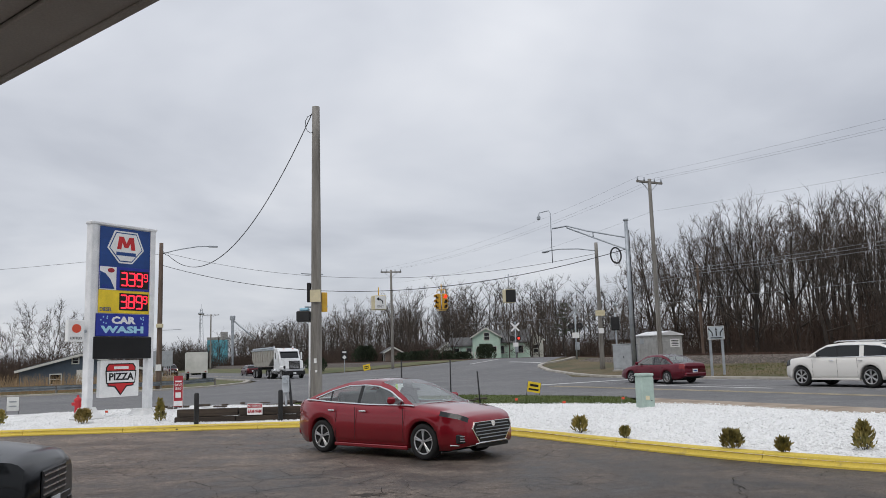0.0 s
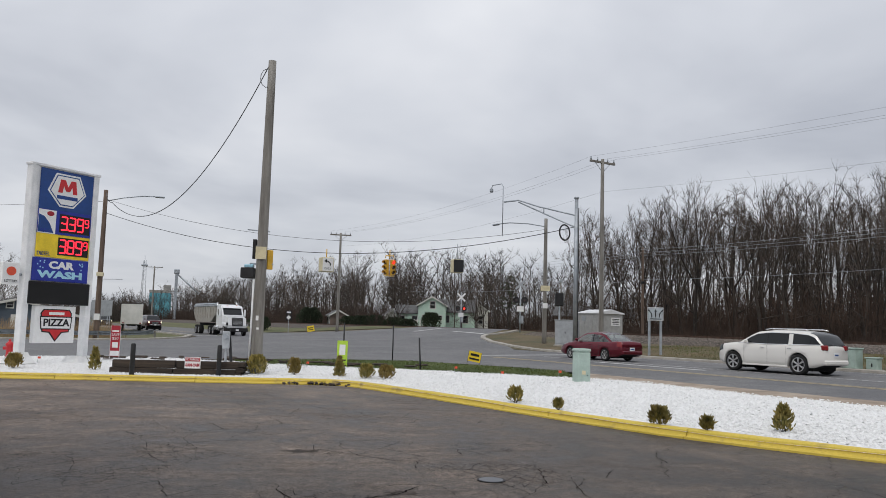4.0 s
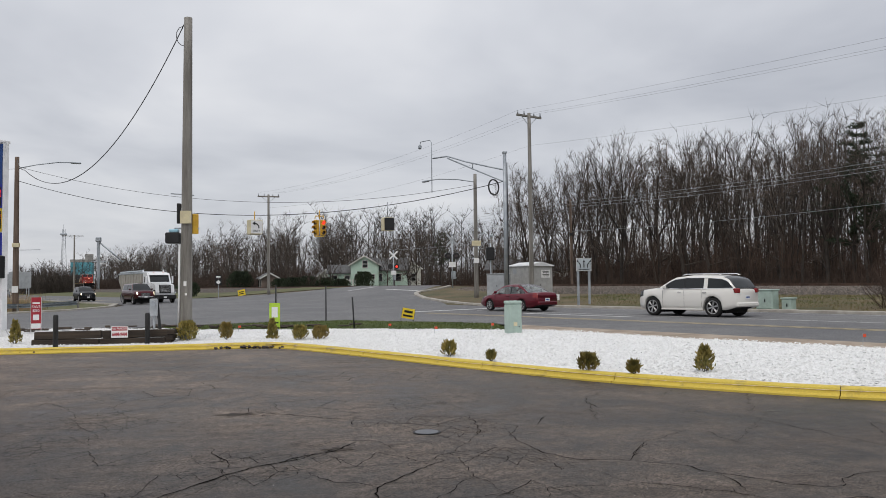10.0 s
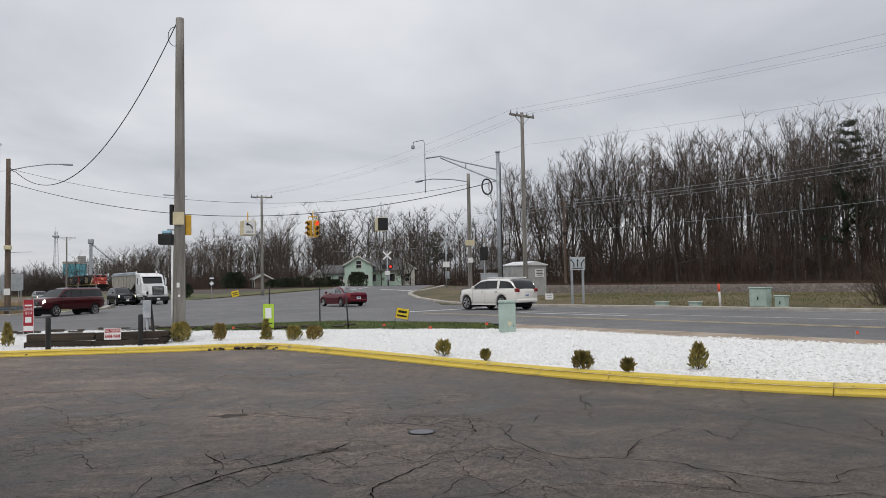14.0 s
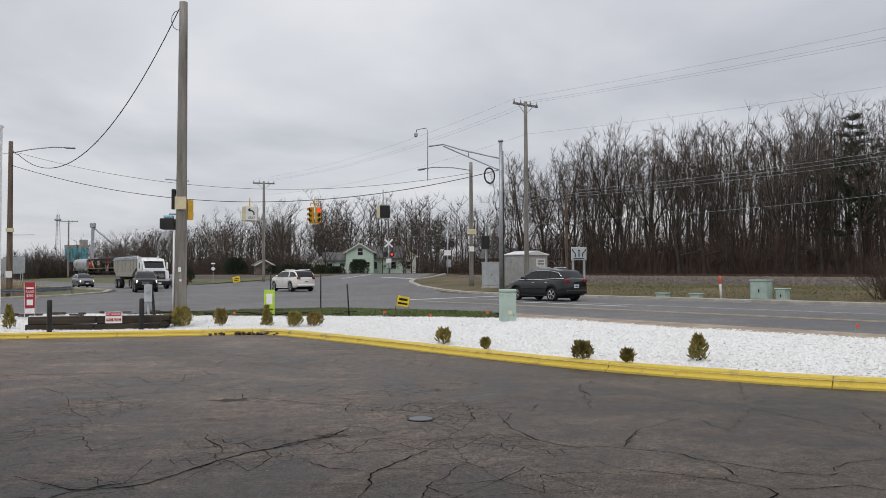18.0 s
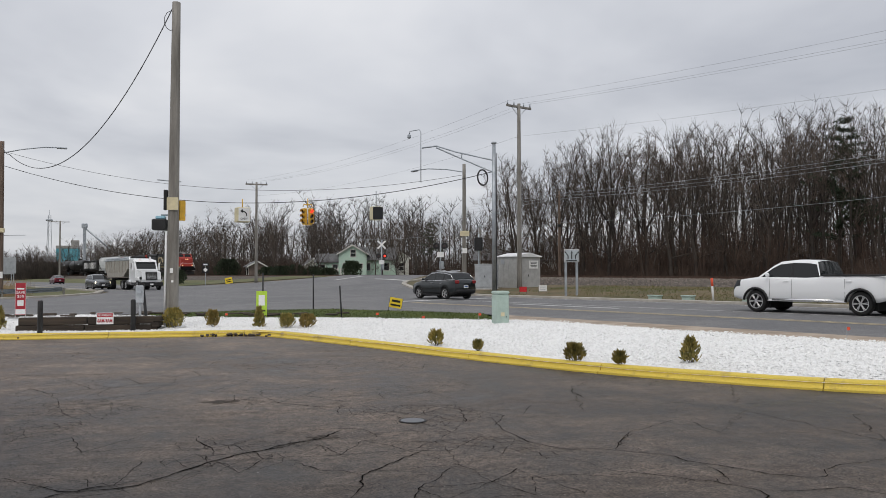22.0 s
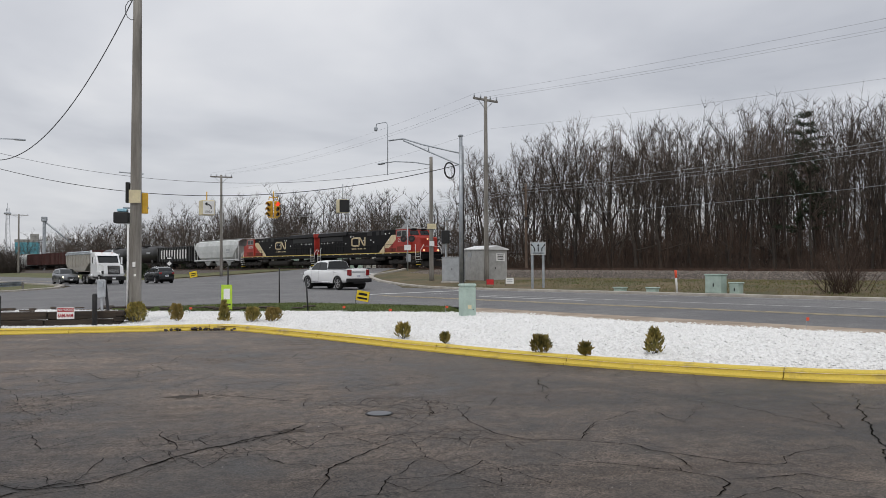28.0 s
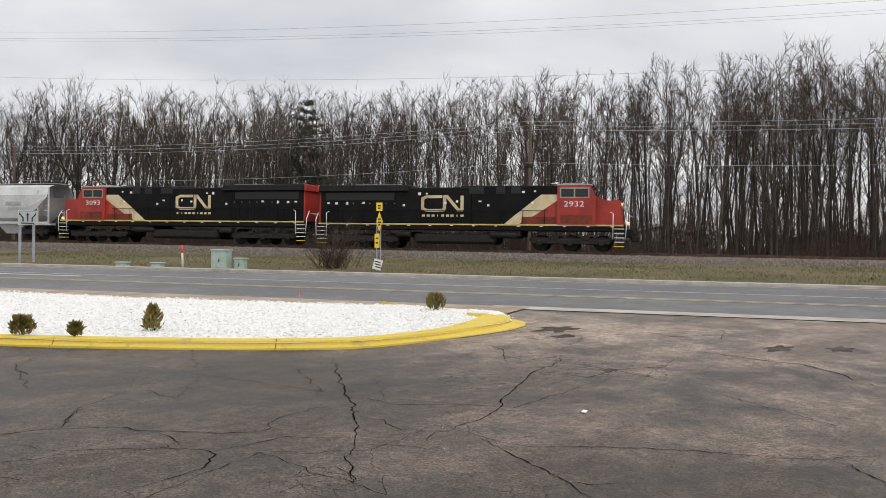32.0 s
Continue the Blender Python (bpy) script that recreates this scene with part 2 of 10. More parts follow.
    if cracks:
        wob = node(nt, "ShaderNodeTexNoise", Scale=0.9, Detail=4.0, Roughness=0.6)
        nt.links.new(vec, wob.inputs["Vector"])
        wsc = nt.nodes.new("ShaderNodeVectorMath"); wsc.operation = "MULTIPLY_ADD"
        wsc.inputs[1].default_value = (1.3, 1.3, 0.0)
        nt.links.new(wob.outputs["Color"], wsc.inputs[0]); nt.links.new(vec, wsc.inputs[2])
        flat = nt.nodes.new("ShaderNodeVectorMath"); flat.operation = "MULTIPLY"; flat.inputs[1].default_value = (1, 1, 0)
        nt.links.new(wsc.outputs[0], flat.inputs[0])
        prev = None
        for scale, width, mask in ((3.4, 0.016, 0.57),):
            vo = node(nt, "ShaderNodeTexVoronoi", Scale=scale)
            vo.feature = "DISTANCE_TO_EDGE"
            nt.links.new(flat.outputs[0], vo.inputs["Vector"])
            line = nt.nodes.new("ShaderNodeMapRange")
            line.inputs["From Min"].default_value, line.inputs["From Max"].default_value = width * 0.45, width
            line.inputs["To Min"].default_value, line.inputs["To Max"].default_value = 1.0, 0.0
            nt.links.new(vo.outputs["Distance"], line.inputs[0])
            o = line.outputs[0]
            if mask:
                mk = node(nt, "ShaderNodeTexNoise", Scale=0.33 if scale < 1 else 0.22, Detail=2.0)
                nt.links.new(vec, mk.inputs["Vector"])
                th = nt.nodes.new("ShaderNodeMapRange")
                th.inputs["From Min"].default_value, th.inputs["From Max"].default_value = mask, mask + 0.04
                nt.links.new(mk.outputs["Fac"], th.inputs[0])
                mu = nt.nodes.new("ShaderNodeMath"); mu.operation = "MULTIPLY"
                nt.links.new(o, mu.inputs[0]); nt.links.new(th.outputs[0], mu.inputs[1])
                o = mu.outputs[0]
            if prev is None:
                prev = o
            else:
                mx = nt.nodes.new("ShaderNodeMath"); mx.operation = "MAXIMUM"
                nt.links.new(prev, mx.inputs[0]); nt.links.new(o, mx.inputs[1])
                prev = mx.outputs[0]
        mix = nt.nodes.new("ShaderNodeMix"); mix.data_type = "RGBA"
        mix.inputs["B"].default_value = (0.010, 0.0095, 0.009, 1)
        mfac = nt.nodes.new("ShaderNodeMath"); mfac.operation = "MULTIPLY"; mfac.inputs[1].default_value = 0.92
        nt.links.new(prev, mfac.inputs[0])
        nt.links.new(mfac.outputs[0], mix.inputs["Factor"])
        nt.links.new(last, mix.inputs["A"])
        last = mix.outputs["Result"]
        hs = nt.nodes.new("ShaderNodeMath"); hs.operation = "MULTIPLY_ADD"; hs.inputs[1].default_value = -1.5
        nt.links.new(prev, hs.inputs[0]); nt.links.new(grit2.outputs["Fac"], hs.inputs[2])
        height = hs.outputs[0]
    nt.links.new(last, p.inputs["Base Color"])
    rr = nt.nodes.new("ShaderNodeMapRange")
    rr.inputs["From Min"].default_value, rr.inputs["From Max"].default_value = 0.38, 0.62
    rr.inputs["To Min"].default_value, rr.inputs["To Max"].default_value = (0.40 if wet else 0.75), (0.78 if wet else 0.9)
    nt.links.new(add.outputs[0], rr.inputs[0])
    nt.links.new(rr.outputs[0], p.inputs["Roughness"])
    bp = node(nt, "ShaderNodeBump", Strength=0.6, Distance=0.012)
    nt.links.new(height, bp.inputs["Height"]); nt.links.new(bp.outputs[0], p.inputs["Normal"])
    return m


M = {}
M["lot"] = cracked_asphalt("lot_asphalt", (0.028, 0.0236, 0.0202), (0.128, 0.1023, 0.083), dry_and_sheen=((0.0, 1.55), (0.22, 1.45), (0.40, 1.1), (0.60, 1.02), (0.78, 1.75), (1.0, 2.5)))
M["road"] = cracked_asphalt("road_asphalt", (0.125, 0.125, 0.13), (0.185, 0.183, 0.183), cracks=False, wet=False)
M["grass"] = noisy("verge_grass", (0.066, 0.066, 0.025), (0.150, 0.112, 0.062), 0.3, 0.95, fine=9.0, bump=0.6, dist=0.06)
M["spring_grass"] = noisy("spring_grass", (0.060, 0.078, 0.022), (0.140, 0.128, 0.058), 0.25, 0.95, fine=9.0, bump=0.6, dist=0.06)
M["turf"] = noisy("green_turf", (0.045, 0.072, 0.010), (0.085, 0.108, 0.018), 0.8, 0.95, fine=30.0, bump=0.5, dist=0.04)
M["field"] = noisy("dead_field", (0.07, 0.065, 0.03), (0.15, 0.11, 0.06), 0.06, 0.95, fine=3.0, bump=0.5, dist=0.1)
M["ballast"] = noisy("track_ballast", (0.030, 0.024, 0.020), (0.15, 0.125, 0.105), 11.0, 0.95, fine=14.0, bump=1.0, dist=0.08)
M["stone_mix"] = noisy("ballast_stone", (0.035, 0.028, 0.023), (0.36, 0.31, 0.27), 6.0, 0.95, fine=9.0, bump=0.0, lo=0.32, hi=0.75)
M["tuft"] = noisy("verge_tuft", (0.085, 0.110, 0.026), (0.21, 0.165, 0.085), 0.5, 0.95, fine=6.0, bump=0.0)
M["steel"] = noisy("rail_steel", (0.07, 0.045, 0.035), (0.16, 0.10, 0.075), 3.0, 0.55, 0.6)
M["tie"] = noisy("wooden_tie", (0.035, 0.028, 0.022), (0.09, 0.07, 0.055), 5.0, 0.9)
M["concrete"] = noisy("pale_concrete", (0.30, 0.275, 0.24), (0.46, 0.43, 0.385), 1.5, 0.9, fine=50.0)
M["tan_walk"] = noisy("sandy_concrete", (0.25, 0.195, 0.145), (0.40, 0.33, 0.26), 1.2, 0.95, fine=40.0)
M["yellow_kerb"] = noisy("yellow_kerb_paint", (0.33, 0.24, 0.085), (0.64, 0.48, 0.075), 2.2, 0.7, fine=30.0, lo=0.26, hi=0.42, bump=0.3)
M["rock"] = noisy("white_marble_chips", (0.66, 0.66, 0.65), (0.90, 0.90, 0.89), 14.0, 0.85, fine=45.0, bump=0.5, dist=0.015)
M["paint_white"] = noisy("road_white", (0.42, 0.42, 0.41), (0.72, 0.72, 0.70), 4.0, 0.8)
M["paint_yellow"] = noisy("road_yellow", (0.36, 0.30, 0.20), (0.56, 0.46, 0.27), 4.0, 0.8)
M["pole_wood"] = noisy("weathered_pole", (0.14, 0.13, 0.115), (0.29, 0.275, 0.25), 1.2, 0.9, fine=18.0, stretch=(4, 4, 0.4))
M["pole_brown"] = noisy("brown_pole", (0.09, 0.062, 0.045), (0.18, 0.13, 0.10), 1.2, 0.9, fine=18.0, stretch=(4, 4, 0.4))
M["galv"] = noisy("galvanised_steel", (0.30, 0.33, 0.36), (0.46, 0.49, 0.52), 2.0, 0.5, 0.55)
M["black"] = noisy("black_plastic", (0.007, 0.007, 0.0075), (0.018, 0.018, 0.019), 5.0, 0.6)
M["white_metal"] = noisy("white_painted_metal", (0.66, 0.67, 0.68), (0.82, 0.82, 0.82), 2.0, 0.45, bump=0.03)


# ---- mesh helpers ----
def part(name, bm, mat, parent=None, label="", smooth_shade=False):
    me = bpy.data.meshes.new(name)
    bm.to_mesh(me)
    bm.free()
    if smooth_shade:
        me.polygons.foreach_set("use_smooth", [True] * len(me.polygons))
    if isinstance(mat, (list, tuple)):
        for x in mat:
            me.materials.append(x)
    else:
        me.materials.append(mat)
    ob = new(name, me)
    if parent:
        ob.parent = parent
    if label:
        ob["label"] = label
    return ob


def thing(name, label, category, m=None, group="", kind=""):
    ob = new(name)
    ob.empty_display_size = 0.2
    if m is not None:
        ob.matrix_basis = m
    return tagged(ob, label, category, group, kind)


def box(bm, c, d, r=None, bev=0.0, mat=0, taper=None):
    """A box with centre c and size d, turned by the matrix r, its edges cut back by bev."""
    x, y, z = d[0] / 2, d[1] / 2, d[2] / 2
    mm = Matrix.Translation(c) @ (r.to_4x4() if r else Matrix.Identity(4))
    tx, ty = taper or (1.0, 1.0)

    def put(a, b, h):
        k = h > 0
        return bm.verts.new(mm @ Vector((a * (tx if k else 1), b * (ty if k else 1), h)))
    fs = []
    if not bev:
        q = {(i, j, k): put(i * x, j * y, k * z) for i in (-1, 1) for j in (-1, 1) for k in (-1, 1)}
        for a in ((-1, 1)):
            fs += [[q[a, -1, -1], q[a, 1, -1], q[a, 1, 1], q[a, -1, 1]][::a], [q[-1, a, -1], q[1, a, -1], q[1, a, 1], q[-1, a, 1]][::-a],
                   [q[-1, -1, a], q[1, -1, a], q[1, 1, a], q[-1, 1, a]][::a]]
    else:
        e = min(bev, x * 0.98, y * 0.98, z * 0.98)
        q = {}
        for i in (-1, 1):
            for j in (-1, 1):
                for k in (-1, 1):
                    q[i, j, k, 0] = put(i * x, j * (y - e), k * (z - e))
                    q[i, j, k, 1] = put(i * (x - e), j * y, k * (z - e))
                    q[i, j, k, 2] = put(i * (x - e), j * (y - e), k * z)
        for a in (-1, 1):
            fs += [[q[a, -1, -1, 0], q[a, 1, -1, 0], q[a, 1, 1, 0], q[a, -1, 1, 0]][::a], [q[-1, a, -1, 1], q[1, a, -1, 1], q[1, a, 1, 1], q[-1, a, 1, 1]][::-a],
                   [q[-1, -1, a, 2], q[1, -1, a, 2], q[1, 1, a, 2], q[-1, 1, a, 2]][::a]]
            for b in (-1, 1):
                fs += [[q[a, b, -1, 0], q[a, b, 1, 0], q[a, b, 1, 1], q[a, b, -1, 1]][::a * b], [q[a, -1, b, 0], q[a, 1, b, 0], q[a, 1, b, 2], q[a, -1, b, 2]][::-a * b],
                       [q[-1, a, b, 1], q[1, a, b, 1], q[1, a, b, 2], q[-1, a, b, 2]][::a * b]]
                for k in (-1, 1):
                    fs.append([q[a, b, k, 0], q[a, b, k, 1], q[a, b, k, 2]][::a * b * k])
    for f in fs:
        face = bm.faces.new(f)
        face.material_index = mat
    return bm


def newbm():
    return bmesh.new()


def boxes(*args, **kw):
    bm = newbm()
    for a in args:
        box(bm, *a, **kw)
    return bm


def tube(bm, pts, rad, n=8, mat=0, caps=True):
    """A round bar through pts; rad is one radius or one for each point."""
    pts = [Vector(p) for p in pts]
    rads = rad if isinstance(rad, (list, tuple)) else [rad] * len(pts)
    rings = []
    side = None
    for i, p in enumerate(pts):
        a, b = pts[max(0, i - 1)], pts[min(len(pts) - 1, i + 1)]
        d = (b - a).normalized()
        if side is None:
            side = d.orthogonal().normalized()
        else:
            side = (side - d * side.dot(d)).normalized()
        up = d.cross(side)
        rings.append([bm.verts.new(p + (side * math.cos(2 * math.pi * k / n) + up * math.sin(2 * math.pi * k / n)) * rads[i]) for k in range(n)])
    for a, b in zip(rings, rings[1:]):
        for k in range(n):
            f = bm.faces.new((a[k], a[(k + 1) % n], b[(k + 1) % n], b[k]))
            f.material_index, f.smooth = mat, n > 5
    if caps:
        for ring, flip in ((rings[0], True), (rings[-1], False)):
            f = bm.faces.new(ring[::-1] if flip else ring)
            f.material_index = mat
    return bm


def tubes(*args, **kw):
    bm = newbm()
    for a in args:
        tube(bm, *a, **kw)
    return bm


def prism(bm, outline, axis, a, b, mat=0):
    """Push a flat outline of 2D points along an axis (0, 1, 2) from a to b."""
    def at(p, h):
        q = list(p)
        q.insert(axis, h)
        return Vector(q)
    lo = [bm.verts.new(at(p, a)) for p in outline]
    hi = [bm.verts.new(at(p, b)) for p in outline]
    n = len(outline)
    fs = [bm.faces.new((lo[k], lo[(k + 1) % n], hi[(k + 1) % n], hi[k])) for k in range(n)]
    fs += [bm.faces.new(lo[::-1]), bm.faces.new(hi)]
    for f in fs:
        f.material_index = mat
    bmesh.ops.recalc_face_normals(bm, faces=fs)
    return bm


def grid_mesh(name, rows, mat, kind="structure", label="", category="", smooth_shade=True):
    """A sheet through rows of points."""
    n = len(rows[0])
    verts = [tuple(p) for r in rows for p in r]
    faces = [(i * n + j, i * n + j + 1, (i + 1) * n + j + 1, (i + 1) * n + j) for i in range(len(rows) - 1) for j in range(n - 1)]
    me = bpy.data.meshes.new(name)
    me.from_pydata(verts, [], faces)
    me.polygons.foreach_set("use_smooth", [smooth_shade] * len(faces))
    me.materials.append(mat)
    ob = new(name, me)
    return tagged(ob, label, category, kind=kind)


def strip(name, left, right, mat, lift=0.0, n=40, m=8, label="", category="road"):
    """A surface draped on the ground between two edges given as (v, s) points."""
    def walk_line(line, k):
        seg = [math.dist(a, b) for a, b in zip(line, line[1:])]
        d = sum(seg) * k
        for a, b, l in zip(line, line[1:], seg):
            if d <= l + 1e-9:
                f = d / l if l else 0
                return a[0] + (b[0] - a[0]) * f, a[1] + (b[1] - a[1]) * f
            d -= l
        return line[-1]
    rows = []
    for i in range(n + 1):
        a, b = walk_line(left, i / n), walk_line(right, i / n)
        row = []
        for j in range(m + 1):
            v, s = a[0] + (b[0] - a[0]) * j / m, a[1] + (b[1] - a[1]) * j / m
            row.append(W(v, s, G(v, s) + lift))
        rows.append(row)
    ob = grid_mesh(name, rows, mat, label=label, category=category)
    bm = bmesh.new(); bm.from_mesh(ob.data)
    bmesh.ops.recalc_face_normals(bm, faces=bm.faces)
    if sum(f.normal.z for f in bm.faces) < 0:
        bmesh.ops.reverse_faces(bm, faces=bm.faces)
    bm.to_mesh(ob.data); bm.free()
    return ob


# ---- ground and roads ----
def build_ground():
    vs = sorted({-900, -500, -250, -120, -60, -30, -10, 0, 5, 11, 14, 17, 20, 23, 27, 31, 33, 34, 35, 36, 38.5, 41, 44, 47.5, 49.5, 51, 53.3, 56, 57, 60, 65, 70, 75, 90, 120, 180, 260, 400, 600, 900})
    ss = sorted({-900, -500, -300, -200, -120, -80, -40, -20, 0, 20, 40, 45, 50, *range(52, 74, 2), 80, 90, 100, *range(104, 126, 3), 140, 170, 220, 300, 400, 600, 900, 1500})
    rows = [[W(v, s, G(v, s) - 0.07) for v in vs] for s in ss]
    grid_mesh("ground", rows, M["field"], label="dry winter grass and bare soil", category="ground")


build_ground()
strip("highway_pavement", [(20.4, -600), (20.4, 900)], [(34.0, -600), (34.0, 900)], M["road"], 0.0, 150, 4, "grey worn asphalt highway", "road")
strip("cross_street", [(-70, 44), (2, 41), (9, 40), (14, 37), (18, 33), (20.4, 27)], [(-70, 76), (2, 69.5), (9, 70), (14, 71), (18, 74), (20.4, 80)], M["road"], 0.004, 40, 10, "grey worn asphalt side street", "road")
strip("crossing_street", [(33.8, 46), (36.3, 50), (38.5, 56), (41, 61), (44.4, 65.5), (51, 71), (60, 77), (85, 92)], [(33.8, 100), (36, 95), (40, 92), (44, 90), (51, 89.5), (60, 91), (85, 106)], M["road"], 0.004, 40, 10, "grey asphalt street rising to the railway crossing", "road")
strip("lot_pavement", [(-70, -160), (-70, 64.7)], [(20.4, -160), (20.4, 17.6)], M["lot"], -0.01, 60, 180, "dark cracked and patched asphalt of a fuel station", "pavement")
strip("verge", [(34.1, -300), (34.1, 20), (34.1, 44)], [(50, -300), (50, 20), (50, 70)], M["grass"], -0.01, 90, 14, "thin spring grass with bare soil", "grass")
strip("verge", [(35, 58), (38.6, 56.3), (41, 61.2), (44.5, 65.7), (50, 70.2)], [(34.1, 43), (38, 44), (42, 48), (46, 60), (50, 70)], M["grass"], 0.002, 20, 8, "thin spring grass by the side street", "grass")
strip("verge", [(34.1, 100.5), (34.1, 300), (34.1, 700)], [(50, 90), (50, 300), (50, 700)], M["spring_grass"], 0.0, 50, 8, "dull green grass between the road and the railway", "grass")
strip("verge", [(-60, 77), (2, 70), (9, 70.5), (14, 71.5), (17.8, 74.6), (20.2, 82), (20.2, 300)], [(-60, 150), (-30, 150), (0, 150), (0, 160), (4, 200), (6, 240), (10, 300)], M["spring_grass"], 0.0, 40, 10, "rough spring grass behind the guard rail", "grass")

# outline of the planted island: the foot of its kerb, and its back edge
KERB = [(-48, 24.2), (-26, 24.6), (-13.3, 24.8), (-4.4, 25.1), (-2.3, 25.2), (-1.2, 24.8), (0.9, 21.7), (1.95, 19.95), (4.85, 15.15), (7.15, 12.35), (8.65, 10.95), (9.5, 10.55), (10.5, 10.42), (11.7, 10.38), (12.95, 10.53), (13.6, 10.9), (13.75, 11.5)]
KERB_BACK = [(-48, 33.5), (-26, 34.5), (-17.4, 35.2), (-12.2, 38.3), (-7.6, 36.6), (-2.2, 32.6), (1.2, 30.6), (2.85, 29.2), (6.45, 26.7), (7.9, 25.2), (9.85, 20.9), (12.2, 17.0), (13.7, 14.3), (14.0, 12.6), (13.75, 11.5)]


def along(line, step):
    """Points at even steps along a smoothed line."""
    pts = [Vector((*p, 0)) for p in line]
    out = []
    for i in range(len(pts) - 1):
        p0, p1, p2, p3 = pts[max(0, i - 1)], pts[i], pts[i + 1], pts[min(len(pts) - 1, i + 2)]
        n = max(2, int((p2 - p1).length / 0.25))
        for k in range(n):
            t = k / n
            out.append(0.5 * ((2 * p1) + (p2 - p0) * t + (2 * p0 - 5 * p1 + 4 * p2 - p3) * t * t + (3 * p1 - p0 - 3 * p2 + p3) * t ** 3))
    out.append(pts[-1])
    even, d = [out[0]], 0.0
    for a, b in zip(out, out[1:]):
        d += (b - a).length
        if d >= step:
            even.append(b)
            d = 0.0
    if (even[-1] - out[-1]).length > 1e-4:
        even.append(out[-1])
    return even


def build_island():
    a, b = along(KERB, 0.4), along(KERB_BACK, 0.4)
    rows = []
    n, m = 120, 24
    rnd = random.Random(4)
    for i in range(n + 1):
        p, q = a[round(i * (len(a) - 1) / n)], b[round(i * (len(b) - 1) / n)]
        row = []
        for j in range(m + 1):
            c = p.lerp(q, j / m)
            z = GXY(c.x, c.y) + 0.11 + 0.05 * math.sin(math.pi * j / m) + 0.03 * noise.noise(c * 0.7)
            row.append((c.x, c.y, z if j < m else GXY(c.x, c.y) - 0.03))
        rows.append(row)
    ob = grid_mesh("rock_bed", rows[::-1], M["rock"], label="bed of white marble chips inside a yellow kerb", category="gravel bed")
    # kerb pieces of about three metres, with a narrow joint between them
    kerb = thing("kerb", "yellow painted concrete kerb round the white rock bed", "kerb", kind="structure")
    line = along(KERB, 0.3)
    prof = [(-0.10, -0.05), (-0.10, 0.020), (-0.02, 0.028), (0.0, 0.05), (0.025, 0.13), (0.06, 0.155), (0.19, 0.16), (0.21, 0.13), (0.21, -0.05)]
    k = 0
    while k < len(line) - 1:
        e = min(len(line) - 1, k + rnd.choice((8, 10, 11)))
        if len(line) - 1 - e < 4:
            e = len(line) - 1
        bm = newbm()
        rings = []
        for i in range(k, e + 1):
            p = line[i]
            d = (line[min(i + 1, len(line) - 1)] - line[max(i - 1, 0)]).normalized()
            if i == k:
                p = p + d * 0.008
            if i == e:
                p = p - d * 0.008
            nrm = Vector((-d.y, d.x, 0))
            wob = 0.008 * noise.noise(p * 1.7)
            rings.append([bm.verts.new((p.x + nrm.x * o, p.y + nrm.y * o, GXY(p.x, p.y) + h + (wob if h > 0 else 0))) for o, h in prof])
        for r0, r1 in zip(rings, rings[1:]):
            for j in range(len(prof) - 1):
                bm.faces.new((r0[j], r0[j + 1], r1[j + 1], r1[j]))
        bm.faces.new(rings[0]); bm.faces.new(rings[-1][::-1])
        bmesh.ops.recalc_face_normals(bm, faces=bm.faces)
        part("kerb_stone", bm, M["yellow_kerb"], kerb)
        k = e
    # the kerb widens into a low painted ramp at the tip of the bed
    bm = newbm()
    tip = [p for p in line if p.x > 10.2]
    rings = []
    for i, p in enumerate(tip):
        d = (tip[min(i + 1, len(tip) - 1)] - tip[max(i - 1, 0)]).normalized()
        nrm = Vector((-d.y, d.x, 0))
        k = smooth(0, len(tip) - 1, i)
        g = GXY(p.x, p.y)
        rings.append([bm.verts.new((p.x + nrm.x * o, p.y + nrm.y * o, g + h)) for o, h in ((-0.10 - 0.26 * k, 0.0), (-0.09 - 0.25 * k, 0.022 + 0.01 * k), (0.0 + 0.06 * k, 0.055 + 0.04 * k), (0.06 + 0.24 * k, 0.160 + 0.01 * k), (0.20 + 0.62 * k, 0.165 + 0.045 * k), (0.215 + 0.65 * k, 0.04))])
    for r0, r1 in zip(rings, rings[1:]):
        for j in range(5):
            bm.faces.new((r0[j], r0[j + 1], r1[j + 1], r1[j]))
    bmesh.ops.recalc_face_normals(bm, faces=bm.faces)
    part("kerb_ramp", bm, M["yellow_kerb"], kerb, "low worn yellow ramp at the kerb's end")
    # chips lying on the bed
    verts, faces = [], []
    for _ in range(56000):
        i = rnd.random() ** 0.75
        ia, ib = i * (len(a) - 1.001), i * (len(b) - 1.001)
        p, q = a[int(ia)].lerp(a[int(ia) + 1], ia % 1), b[int(ib)].lerp(b[int(ib) + 1], ib % 1)
        if p.x < -20:
            continue
        j = rnd.random() ** 1.3 * 0.91 + 0.075
        c = p.lerp(q, j)
        c.x += rnd.uniform(-.12, .12); c.y += rnd.uniform(-.12, .12)
        z = GXY(c.x, c.y) + 0.115 + 0.05 * math.sin(math.pi * j) + 0.03 * noise.noise(c * 0.7)
        r = rnd.uniform(0.014, 0.034)
        o = len(verts)
        t = rnd.uniform(0, 6.28)
        for k in range(4):
            rr = r * rnd.uniform(0.7, 1.25)
            verts.append((c.x + rr * math.cos(t + k * 1.57), c.y + rr * math.sin(t + k * 1.57), z + rnd.uniform(-0.4, 0.5) * r))
        verts.append((c.x + rnd.uniform(-.3, .3) * r, c.y + rnd.uniform(-.3, .3) * r, z + r * rnd.uniform(0.6, 1.0)))
        verts.append((c.x, c.y, z - r))
        faces += [(o + k, o + (k + 1) % 4, o + 4) for k in range(4)]
    me = bpy.data.meshes.new("marble_chips")
    me.from_pydata(verts, [], faces)
    me.materials.append(M["rock"])
